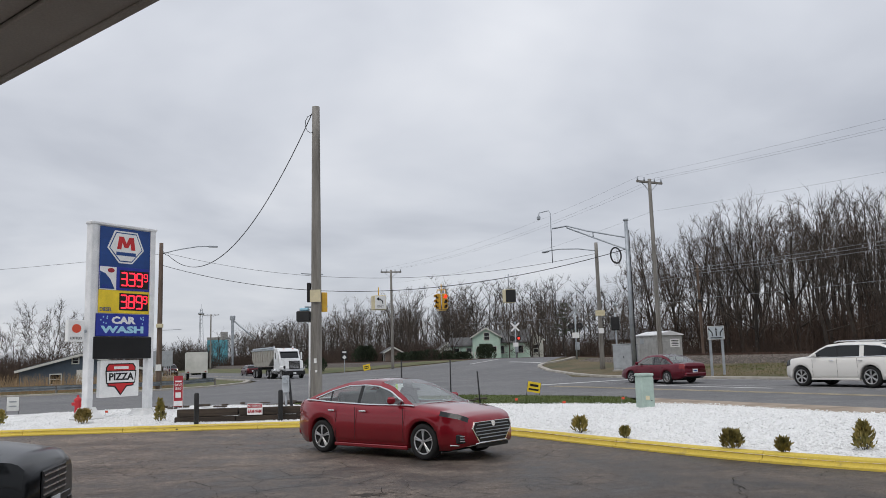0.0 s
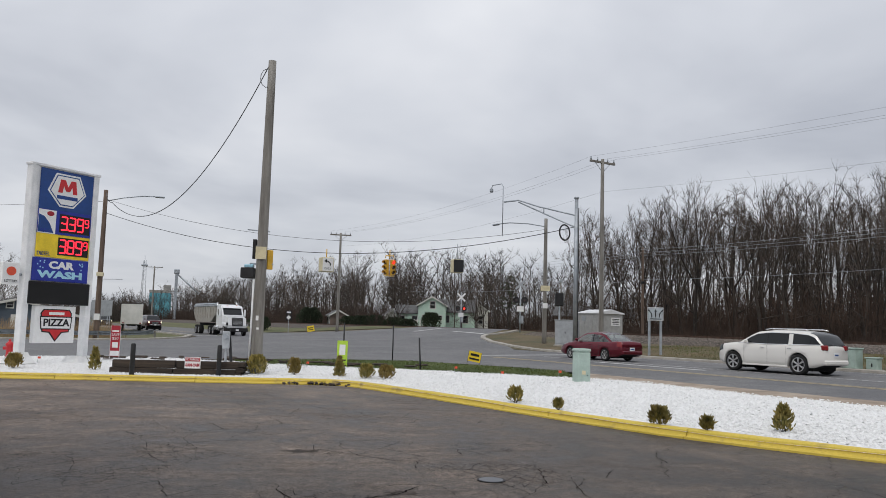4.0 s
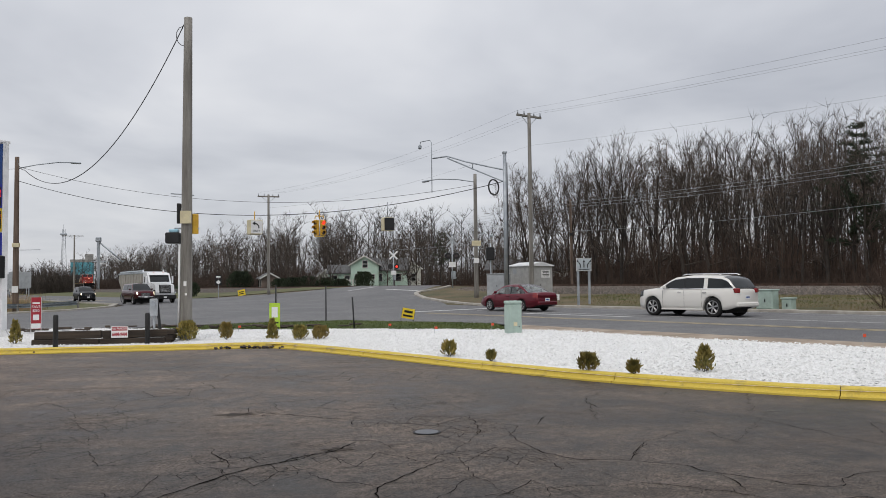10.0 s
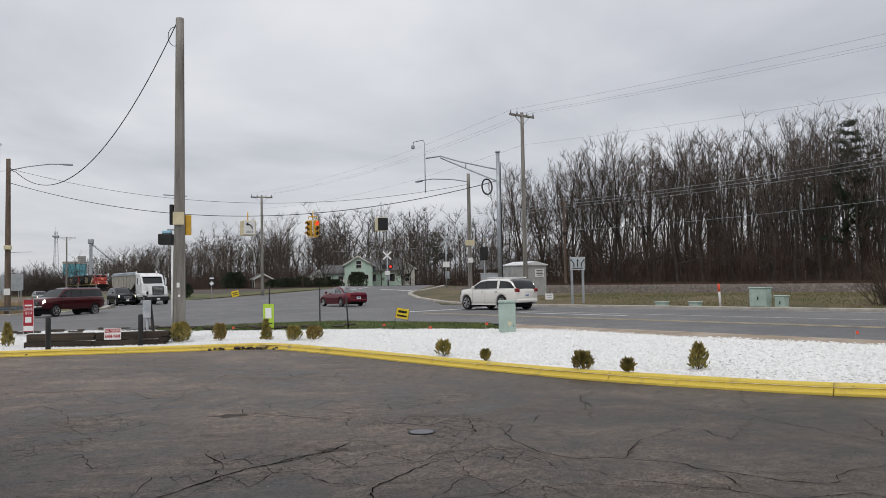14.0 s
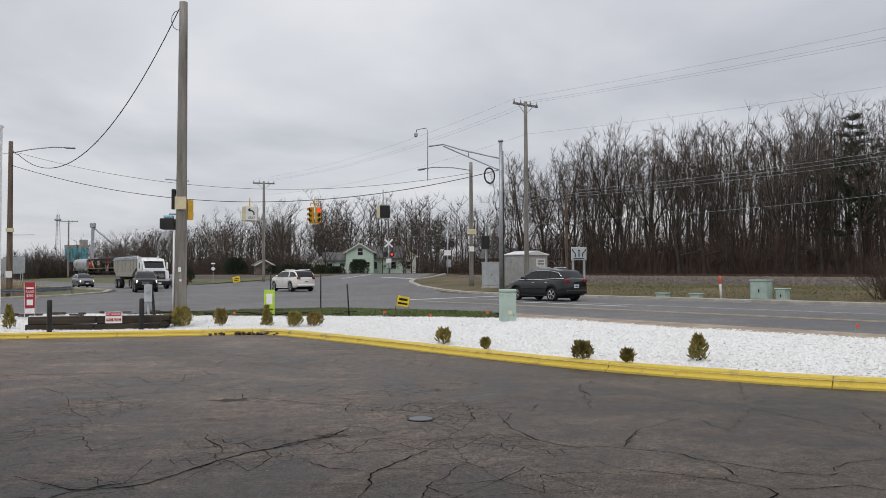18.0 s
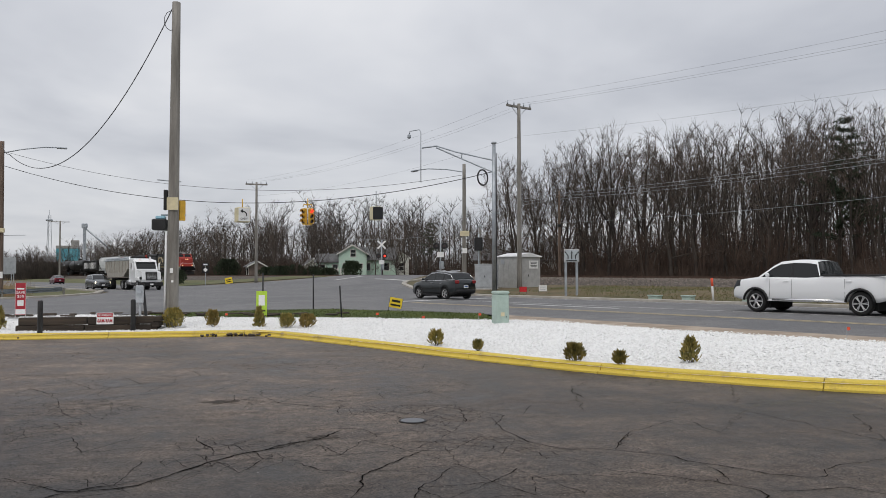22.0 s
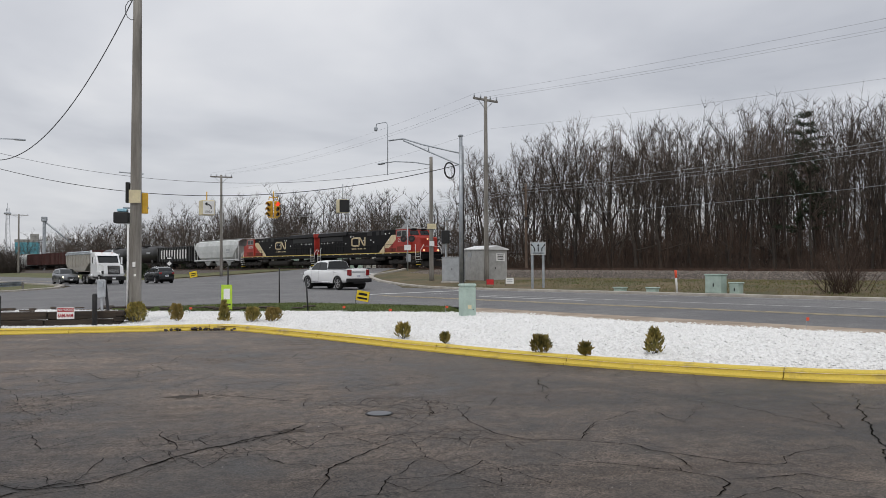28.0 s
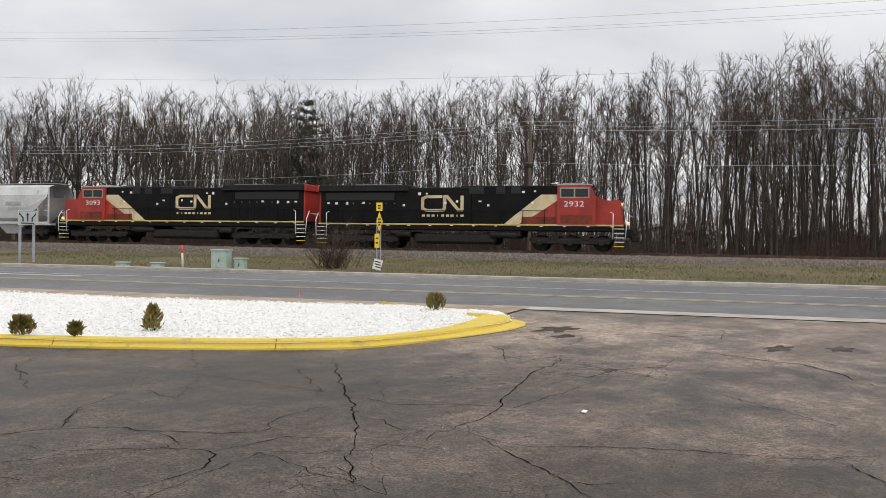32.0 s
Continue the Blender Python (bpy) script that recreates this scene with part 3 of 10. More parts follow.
    tagged(new("marble_chips", me), "loose white marble chips on the planted bed", "gravel", kind="stuff")


build_island()
strip("turf", [(10.5, 33.2), (13.6, 30.2), (16.0, 24.9), (18.2, 20.9)], [(11.5, 38.4), (15.5, 36), (18.4, 33), (20.3, 24.4)], M["turf"], 0.03, 24, 6, "short green turf strip behind the rock bed", "grass")
strip("turf", [(-28, 37), (-14, 35), (-2, 36.4), (3, 38.5)], [(-28, 42), (-14, 41.5), (-2, 41), (3, 40.6)], M["turf"], 0.02, 14, 4, "short green turf strip by the side street", "grass")
strip("verge_walk", [(18.0, 21.2), (18.3, 14), (18.6, 9.5), (18.7, 6.3), (17.6, 4.0)], [(20.4, 23.5), (20.4, 14), (20.4, 9.5), (20.4, 6.3), (20.4, 3.6)], M["tan_walk"], 0.02, 30, 4, "sandy worn concrete strip along the road", "pavement")


def kerb_line(name, pts, label, w=0.45, h=0.13, mat="concrete"):
    bm = newbm()
    rings = []
    for i, (v, s) in enumerate(pts):
        a, b = Vector(pts[max(0, i - 1)]), Vector(pts[min(len(pts) - 1, i + 1)])
        d = (b - a).normalized()
        n = Vector((d.y, -d.x))
        g = G(v, s)
        rings.append([bm.verts.new(W(v + n.x * o, s + n.y * o, g + z)) for o, z in ((0, -0.05), (0.01, h - 0.02), (0.04, h), (w, h), (w + 0.02, -0.1))])
    for r0, r1 in zip(rings, rings[1:]):
        for j in range(4):
            bm.faces.new((r0[j], r0[j + 1], r1[j + 1], r1[j]))
    bmesh.ops.recalc_face_normals(bm, faces=bm.faces)
    return tagged(part(name, bm, M[mat]), label, "kerb", kind="structure")


kerb_line("far_kerb", [(33.95, s) for s in range(-300, 41, 10)] + [(34.1, 42), (34.6, 45), (36.3, 50), (38.5, 56), (41, 61), (42.6, 63.3), (44.2, 65.0), (45.4, 65.3), (48, 66.6), (50.2, 68.3)], "pale concrete kerb along the far side of the road")
kerb_line("bed_back_kerb", [(19.7, 7.3), (19.3, 6.8), (18.7, 6.2), (18.2, 5.7)], "thin yellow painted kerb behind the rock bed", 0.07, 0.10, "yellow_kerb")
kerb_line("left_kerb", [(20.35, 300), (20.35, 120), (20.3, 82), (17.9, 74.4), (14, 71.2), (9, 70.2), (2, 69.7), (-60, 76)], "pale concrete kerb turning the street corner")


def marking(name, v0, v1, s0, s1, mat, label, lift=0.008, n=None):
    strip(name, [(v0, s0), (v0, s1)], [(v1, s0), (v1, s1)], mat, lift, n or max(2, int(abs(s1 - s0) / 8)), 2, label, "road marking")


marking("gutter", 19.9, 20.75, -200, 4.6, M["concrete"], "pale worn concrete gutter along the road", n=60)
for v in (24.75, 25.1):
    marking("centre_line", v, v + 0.17, -200, 36, M["paint_yellow"], "worn yellow centre line")
    marking("centre_line", v, v + 0.11, 84, 300, M["paint_yellow"], "worn yellow centre line")
marking("lane_line", 28.5, 28.62, -200, 36, M["paint_white"], "worn white lane line")
marking("lane_line", 33.2, 33.3, -200, 40, M["paint_white"], "worn white edge line")
marking("stop_line", 25.4, 33.6, 37.6, 38.2, M["paint_white"], "white stop line", n=6)
marking("stop_line", 21.0, 25.0, 83.0, 83.6, M["paint_white"], "white stop line", n=6)
marking("arrow_line", 27.2, 27.5, 23.5, 30.5, M["paint_white"], "white turn arrow stem")
strip("crossing_line", [(44.2, 79.6), (50.0, 82.8)], [(44.4, 79.2), (50.2, 82.4)], M["paint_white"], 0.012, 4, 1, "white line on the crossing ramp", "road marking")
strip("crossing_line", [(45.0, 66.6), (46.0, 74)], [(45.4, 66.5), (46.4, 74)], M["paint_white"], 0.012, 4, 1, "white stop bar at the railway crossing", "road marking")


# ---- railway ----
def build_railway():
    prof = ((-6.2, None), (-4.0, -0.32), (-2.1, -0.21), (2.1, -0.21), (4.0, -0.32), (6.5, None))
    rows = []
    for s in list(range(-300, 66, 5)) + [68]:
        rows.append([W(TRACK + o, s, (RAIL(s) + h) if h is not None else G(TRACK + o, s) - 0.1) for o, h in prof])
    grid_mesh("ballast_bed", rows, M["ballast"], label="grey stone railway ballast", category="ballast", smooth_shade=False)
    rows = []
    for s in [92, 94] + list(range(96, 600, 8)):
        rows.append([W(TRACK + o, s, (RAIL(s) + h) if h is not None else G(TRACK + o, s) - 0.1) for o, h in prof])
    grid_mesh("ballast_bed", rows, M["ballast"], label="grey stone railway ballast", category="ballast", smooth_shade=False)
    for o in (-0.76, 0.76):
        bm = newbm()
        ss = list(range(-300, 600, 10))
        rings = [[bm.verts.new(W(TRACK + o + a, s, RAIL(s) + h)) for a, h in ((-0.07, -0.19), (-0.02, -0.15), (-0.035, -0.03), (-0.035, 0), (0.035, 0), (0.035, -0.03), (0.02, -0.15), (0.07, -0.19))] for s in ss]
        for r0, r1 in zip(rings, rings[1:]):
            for j in range(7):
                bm.faces.new((r0[j], r0[j + 1], r1[j + 1], r1[j]))
        bmesh.ops.recalc_face_normals(bm, faces=bm.faces)
        tagged(part("rail", bm, M["steel"]), "rusty steel rail with a worn head", "rail", kind="structure")
    bm = newbm()
    rot = Matrix.Rotation(TH, 3, "Z")
    for i in range(-80, 120):
        s = i * 0.6
        if 66 < s < 93:
            continue
        box(bm, W(TRACK, s, RAIL(s) - 0.27), (2.6, 0.23, 0.18), rot)
    tagged(part("railway_ties", bm, M["tie"]), "dark wooden railway ties in the ballast", "railway ties", kind="stuff")


build_railway()


def verge_cover():
    """Loose stones on the ballast face and grass tufts on the verge."""
    rnd = random.Random(31)
    v, f = [], []
    for i in range(15000):
        o, s = rnd.uniform(-6.0, -1.0), rnd.uniform(-26, 64)
        k = (o + 6.2) / 2.2
        z = G(TRACK + o, s) - 0.1 + (RAIL(s) - 0.32 - G(TRACK + o, s) + 0.1) * min(1, k) if o < -4 else RAIL(s) - 0.32 + 0.11 * min(1, (o + 4) / 1.9)
        p = W(TRACK + o, s, z + 0.02)
        r = rnd.uniform(0.035, 0.095)
        n = len(v)
        t = rnd.uniform(0, 6.28)
        for q in range(4):
            v.append((p.x + r * rnd.uniform(.7, 1.2) * math.cos(t + q * 1.57), p.y + r * rnd.uniform(.7, 1.2) * math.sin(t + q * 1.57), p.z - 0.02))
        v.append((p.x + rnd.uniform(-.4, .4) * r, p.y + rnd.uniform(-.4, .4) * r, p.z + r * rnd.uniform(.5, 1.0)))
        f += [(n + q, n + (q + 1) % 4, n + 4) for q in range(4)]
    me = bpy.data.meshes.new("ballast_stones")
    me.from_pydata(v, [], f)
    me.materials.append(M["stone_mix"])
    tagged(new("ballast_stones", me), "loose grey and brown ballast stones", "ballast", kind="stuff")
    v, f = [], []
    for i in range(60000):
        vv, s = 34.6 + 12.4 * rnd.random(), rnd.uniform(-30, 42)
        d = noise.noise(Vector((vv * 0.25, s * 0.12, 3.0))) + 0.5 * noise.noise(Vector((vv * 0.9, s * 0.5, 1.0)))
        if d < rnd.uniform(-0.6, 0.35):
            continue
        p = W(vv, s, G(vv, s) - 0.015)
        h = rnd.uniform(0.03, 0.10) * (1.8 if d < -0.15 else 1.0)
        a, w = rnd.uniform(0, 6.28), rnd.uniform(0.012, 0.03)
        n = len(v)
        v += [(p.x - w * math.cos(a), p.y - w * math.sin(a), p.z), (p.x + w * math.cos(a), p.y + w * math.sin(a), p.z), (p.x + rnd.gauss(0, .05), p.y + rnd.gauss(0, .05), p.z + h)]
        f.append((n, n + 1, n + 2))
    me = bpy.data.meshes.new("verge_tufts")
    me.from_pydata(v, [], f)
    me.materials.append(M["tuft"])
    tagged(new("verge_tufts", me), "short green and tan grass tufts on the verge", "grass", kind="stuff")


def island_tufts(mat, n, pick, label, name):
    rnd = random.Random(n)
    v, f = [], []
    for i in range(n):
        p, h = pick(rnd)
        a, w = rnd.uniform(0, 6.28), rnd.uniform(0.006, 0.014)
        k = len(v)
        v += [(p.x - w * math.cos(a), p.y - w * math.sin(a), p.z), (p.x + w * math.cos(a), p.y + w * math.sin(a), p.z), (p.x + rnd.gauss(0, .025), p.y + rnd.gauss(0, .025), p.z + h)]
        f.append((k, k + 1, k + 2))
    me = bpy.data.meshes.new(name)
    me.from_pydata(v, [], f)
    me.materials.append(mat)
    tagged(new(name, me), label, "grass", kind="stuff")


def on_turf(rnd):
    k, j = rnd.random(), rnd.random()
    a = [(10.5, 33.2), (13.6, 30.2), (16.0, 24.9), (18.2, 20.9)]
    b = [(11.5, 38.4), (15.5, 36), (18.4, 33), (20.3, 24.4)]
    i = min(2, int(k * 3))
    q = k * 3 - i
    l = [a[i][c] + (a[i + 1][c] - a[i][c]) * q for c in (0, 1)]
    r = [b[i][c] + (b[i + 1][c] - b[i][c]) * q for c in (0, 1)]
    v, s = l[0] + (r[0] - l[0]) * j, l[1] + (r[1] - l[1]) * j
    return W(v, s, G(v, s) + 0.02), rnd.uniform(0.03, 0.09)


verge_cover()
island_tufts(M["turf"], 16000, on_turf, "short green turf blades", "turf_blades")


# ---- trees and shrubs ----
M["bark"] = noisy("grey_bark", (0.028, 0.022, 0.018), (0.075, 0.061, 0.050), 0.8, 0.95, fine=12.0, bump=0.4, rand=0.35)
M["twig"] = noisy("bare_twigs", (0.052, 0.040, 0.033), (0.112, 0.087, 0.070), 0.6, 0.95, fine=9.0, bump=0.0, rand=0.3)
M["brown_twig"] = noisy("brown_undergrowth", (0.034, 0.022, 0.016), (0.090, 0.058, 0.042), 0.6, 0.95, fine=9.0, bump=0.0, rand=0.2)
M["litter_leaves"] = noisy("leaf_litter", (0.028, 0.020, 0.014), (0.085, 0.058, 0.038), 0.7, 0.95, fine=7.0, bump=0.6, dist=0.06)
M["pine"] = noisy("dark_evergreen", (0.016, 0.028, 0.014), (0.05, 0.072, 0.034), 2.0, 0.9, fine=20.0, bump=0.0, rand=0.3)
M["yew"] = noisy("olive_shrub", (0.115, 0.11, 0.026), (0.34, 0.26, 0.07), 6.0, 0.8, fine=30.0, bump=0.0, rand=0.3)
M["golden"] = noisy("golden_shrub", (0.16, 0.125, 0.03), (0.30, 0.21, 0.06), 6.0, 0.8, fine=30.0, bump=0.0)


class Wood:
    """Collects thin tapered bars into one mesh."""

    def __init__(self):
        self.v, self.f = [], []

    def bar(self, pts, rads, n=3):
        o = len(self.v)
        m = len(pts)
        for i in range(m):
            a, b = pts[max(0, i - 1)], pts[min(m - 1, i + 1)]
            d = b - a
            x = Vector((d.z, 0, -d.x)) if abs(d.y) > 0.7 * d.length else Vector((-d.y, d.x, 0)) if abs(d.z) < 0.7 * d.length else Vector((0, d.z, -d.y))
            x.normalize()
            y = d.cross(x)
            y.normalize()
            for k in range(n):
                t = 6.2832 * k / n
                self.v.append(pts[i] + (x * math.cos(t) + y * math.sin(t)) * rads[i])
        for i in range(m - 1):
            for k in range(n):
                self.f.append((o + i * n + k, o + i * n + (k + 1) % n, o + (i + 1) * n + (k + 1) % n, o + (i + 1) * n + k))

    def spike(self, p, d, length, r):
        """One straight twig, thick at its foot and sharp at its tip."""
        o = len(self.v)
        d = d.normalized()
        x = d.orthogonal().normalized() * r
        y = d.cross(x)
        self.v += [p + x, p - x * 0.5 + y * 0.87, p - x * 0.5 - y * 0.87, p + d * length]
        self.f += [(o, o + 1, o + 3), (o + 1, o + 2, o + 3), (o + 2, o, o + 3)]

    def mesh(self, name, mat, smooth_shade=False):
        me = bpy.data.meshes.new(name)
        me.from_pydata([tuple(p) for p in self.v], [], self.f)
        me.materials.append(mat)
        if smooth_shade:
            me.polygons.foreach_set("use_smooth", [True] * len(self.f))
        return me


def branch(rnd, start, d, length, r0, n, bend, up):
    pts, p, d = [start.copy()], start.copy(), d.normalized()
    for i in range(n):
        d = (d + Vector((rnd.gauss(0, bend), rnd.gauss(0, bend), rnd.gauss(0, bend) + up))).normalized()
        p = p + d * length / n
        pts.append(p.copy())
    return pts, [r0 * (1 - 0.75 * i / n) for i in range(n + 1)]


def aside(rnd, d, angle):
    """A direction that leaves d by an angle, to a side drawn by lot."""
    d = d.normalized()
    x = d.orthogonal().normalized()
    y = d.cross(x)
    t = rnd.uniform(0, 6.2832)
    return d * math.cos(angle) + (x * math.cos(t) + y * math.sin(t)) * math.sin(angle)


def twiggy(rnd, wood, crown, lp, lr, length, sides, subs, twigs, start=0.12):
    """Dresses a limb with side branches, their forks and fine twigs."""
    n = len(lp) - 1
    for si in range(sides):
        q = start + (1.0 - start) * ((si + rnd.random()) / sides) ** 0.72
        j = min(n - 1, int(q * n))
        p = lp[j].lerp(lp[j + 1], q * n - j)
        along_ = (lp[j + 1] - lp[j]).normalized()
        sl = length * (1.1 - 0.25 * q) * rnd.uniform(0.6, 1.15)
        sp, sr = branch(rnd, p, aside(rnd, along_, rnd.uniform(0.4, 0.9) * (1.1 - 0.5 * q)), sl, max(0.02, min(0.05, lr[j] * 0.5)), 4, 0.10, 0.06)
        crown.bar(sp, [max(0.009, x) for x in sr], 3)
        for bi in range(subs):
            q2 = 0.2 + 0.8 * (bi + rnd.random()) / subs
            k = min(3, int(q2 * 4))
            bp = sp[k].lerp(sp[k + 1], q2 * 4 - k)
            bl = min(1.6, max(0.35, sl * rnd.uniform(0.3, 0.65) * (1.2 - 0.6 * q2)))
            cp, cr = branch(rnd, bp, aside(rnd, sp[k + 1] - sp[k], rnd.uniform(0.4, 0.9)), bl, 0.015, 2, 0.12, 0.08)
            crown.bar(cp, [0.016, 0.013, 0.008], 3)
            for ti in range(twigs):
                q3 = rnd.uniform(0.1, 1.0)
                k3 = min(1, int(q3 * 2))
                tp = cp[k3].lerp(cp[k3 + 1], q3 * 2 - k3)
                crown.spike(tp, aside(rnd, cp[k3 + 1] - cp[k3], rnd.uniform(0.35, 0.9)) + Vector((0, 0, 0.15)), rnd.uniform(0.3, 1.0), 0.0115)


def tree_meshes(seed, h, fork=0.3, leaders=4, wide=0.35, sides=8, subs=6, twigs=6, reach=0.2, low=0, stems=1, stout=0.0118, wavy=0.05, arms=0):
    """A bare tree whose trunk forks into rising leaders: trunk and leaders in one mesh, branches and twigs in the other."""
    rnd = random.Random(seed)
    wood, crown = Wood(), Wood()
    for st in range(stems):
        a0 = rnd.uniform(0, 6.28)
        lean = Vector((rnd.gauss(0, 0.03), rnd.gauss(0, 0.03), 1))
        base = Vector((0, 0, -0.3))
        if stems > 1:
            a1 = 6.28 * st / stems + rnd.uniform(-.4, .4)
            lean = Vector((0.16 * math.cos(a1), 0.16 * math.sin(a1), 1))
            base = Vector((0.25 * math.cos(a1), 0.25 * math.sin(a1), -0.3))
        hh = h * (rnd.uniform(0.88, 0.98) if st else 1.0)
        r0 = hh * stout * (1.0 if stems == 1 else 0.8)
        tl = hh * fork + 0.3
        pts, _ = branch(rnd, base, lean, tl, r0, 6, 0.035, 0.02)
        rads = [r0 * (1 - 0.30 * i / 6) for i in range(7)]
        rads[0] *= 1.4
        wood.bar(pts, rads, 6)
        for li in range(leaders):
            a = a0 + 6.2832 * li / leaders + rnd.uniform(-.45, .45)
            tilt = wide * rnd.uniform(0.55, 1.35) * (0.25 if li == 0 else 1.0)
            k = 1.0 if li == 0 else rnd.uniform(0.72, 1.0)
            i = min(5, int(k * 6))
            p = pts[i].lerp(pts[i + 1], min(1.0, k * 6 - i))
            ll = (hh - p.z) * (0.86 if li == 0 else rnd.uniform(0.72, 0.90))
            lp, _ = branch(rnd, p, Vector((math.cos(a) * tilt, math.sin(a) * tilt, 1)), ll, 1.0, 8, wavy, 0.02 + 0.09 * tilt)
            rr = r0 * (0.66 if li == 0 else rnd.uniform(0.36, 0.58))
            lr = [max(0.014, rr * (1 - i / 8.6) ** 0.9) for i in range(9)]
            wood.bar(lp, lr, 5)
            twiggy(rnd, wood, crown, lp, lr, hh * reach, sides, subs, twigs)
            for f in range(arms):
                k2 = rnd.uniform(0.12, 0.55)
                i2 = int(k2 * 8)
                al = ll * (1 - k2) * rnd.uniform(0.6, 0.9)
                ap, _ = branch(rnd, lp[i2], aside(rnd, lp[i2 + 1] - lp[i2], rnd.uniform(0.35, 0.75)), al, 1.0, 6, wavy, 0.06)
                ar = [max(0.013, lr[i2] * 0.62 * (1 - i / 6.6)) for i in range(7)]
                wood.bar(ap, ar, 4)
                twiggy(rnd, wood, crown, ap, ar, hh * reach * 0.8, max(3, sides - 3), subs, twigs)
        for li in range(low):
            k = rnd.uniform(0.3, 0.95)
            i = min(5, int(k * 6))
            a = rnd.uniform(0, 6.28)
            lp, lr = branch(rnd, pts[i], Vector((math.cos(a), math.sin(a), rnd.uniform(0.25, 0.7))), hh * rnd.uniform(0.2, 0.36), r0 * 0.34, 6, 0.12, 0.03)
            wood.bar(lp, lr, 4)
            twiggy(rnd, wood, crown, lp, lr, hh * 0.13, 5, subs, twigs, 0.25)
    return wood.mesh("trunk", M["bark"], True), crown.mesh("crown", M["twig"])


def pine_meshes(seed, h, w, start=0.25, whorls=13):
    """A tall open pine: a straight trunk and tiers of rising boughs with tufts of needles."""
    rnd = random.Random(seed)
    wood, leaf = Wood(), Wood()
    pts, _ = branch(rnd, Vector((0, 0, -0.3)), Vector((0, 0, 1)), h, 1.0, 8, 0.02, 0.02)
    wood.bar(pts, [0.2 * (1 - i / 8.6) for i in range(9)], 6)
    for t in range(whorls):
        k = start + (0.99 - start) * t / (whorls - 1)
        i = min(7, int(k * 8))
        p = pts[i].lerp(pts[i + 1], k * 8 - i)
        for b in range(6):
            a = rnd.uniform(0, 6.28)
            l = w * 0.5 * (1.08 - k) ** 0.7 * rnd.uniform(0.35, 1.3) + 0.25
            bp, br = branch(rnd, p, Vector((math.cos(a), math.sin(a), rnd.uniform(0.0, 0.45))), l, 0.04, 4, 0.1, 0.03)
            wood.bar(bp, br, 3)
            for c in range(int(8 + 9 * l)):
                q = rnd.uniform(0.25, 1.0)
                j = min(3, int(q * 4))
                c0 = bp[j].lerp(bp[j + 1], q * 4 - j) + Vector((rnd.gauss(0, .14), rnd.gauss(0, .14), rnd.gauss(0.05, .08)))
                for m in range(5):
                    leaf.spike(c0, Vector((rnd.gauss(0, 1), rnd.gauss(0, 1), rnd.gauss(0.35, .6))), rnd.uniform(0.18, 0.38), 0.022)
    return wood.mesh("trunk", M["bark"], True), leaf.mesh("foliage", M["pine"])


def plant(name, meshes, m, label, category="tree", group="", mats=None):
    t = thing(name, label, category, m, group)
    for me in meshes:
        ob = new(me.name.split(".")[0], me)
        ob.parent = t
    return t


def at_ground(v, s, turn=0.0, scale=1.0, dz=0.0):
    return Matrix.Translation(W(v, s, G(v, s) - 0.07 + dz)) @ Matrix.Rotation(turn, 4, "Z") @ Matrix.Scale(scale, 4)


def set_plant(t, m):
    t.matrix_basis = m
    return t


SKYLINE = ((-40, 17.4), (-8, 17.2), (0, 16.4), (5, 16.0), (17, 15.7), (26, 15.2), (34, 15.8), (42, 16.8), (50, 17.6), (60, 17.2), (68, 16.9), (76, 15.6))


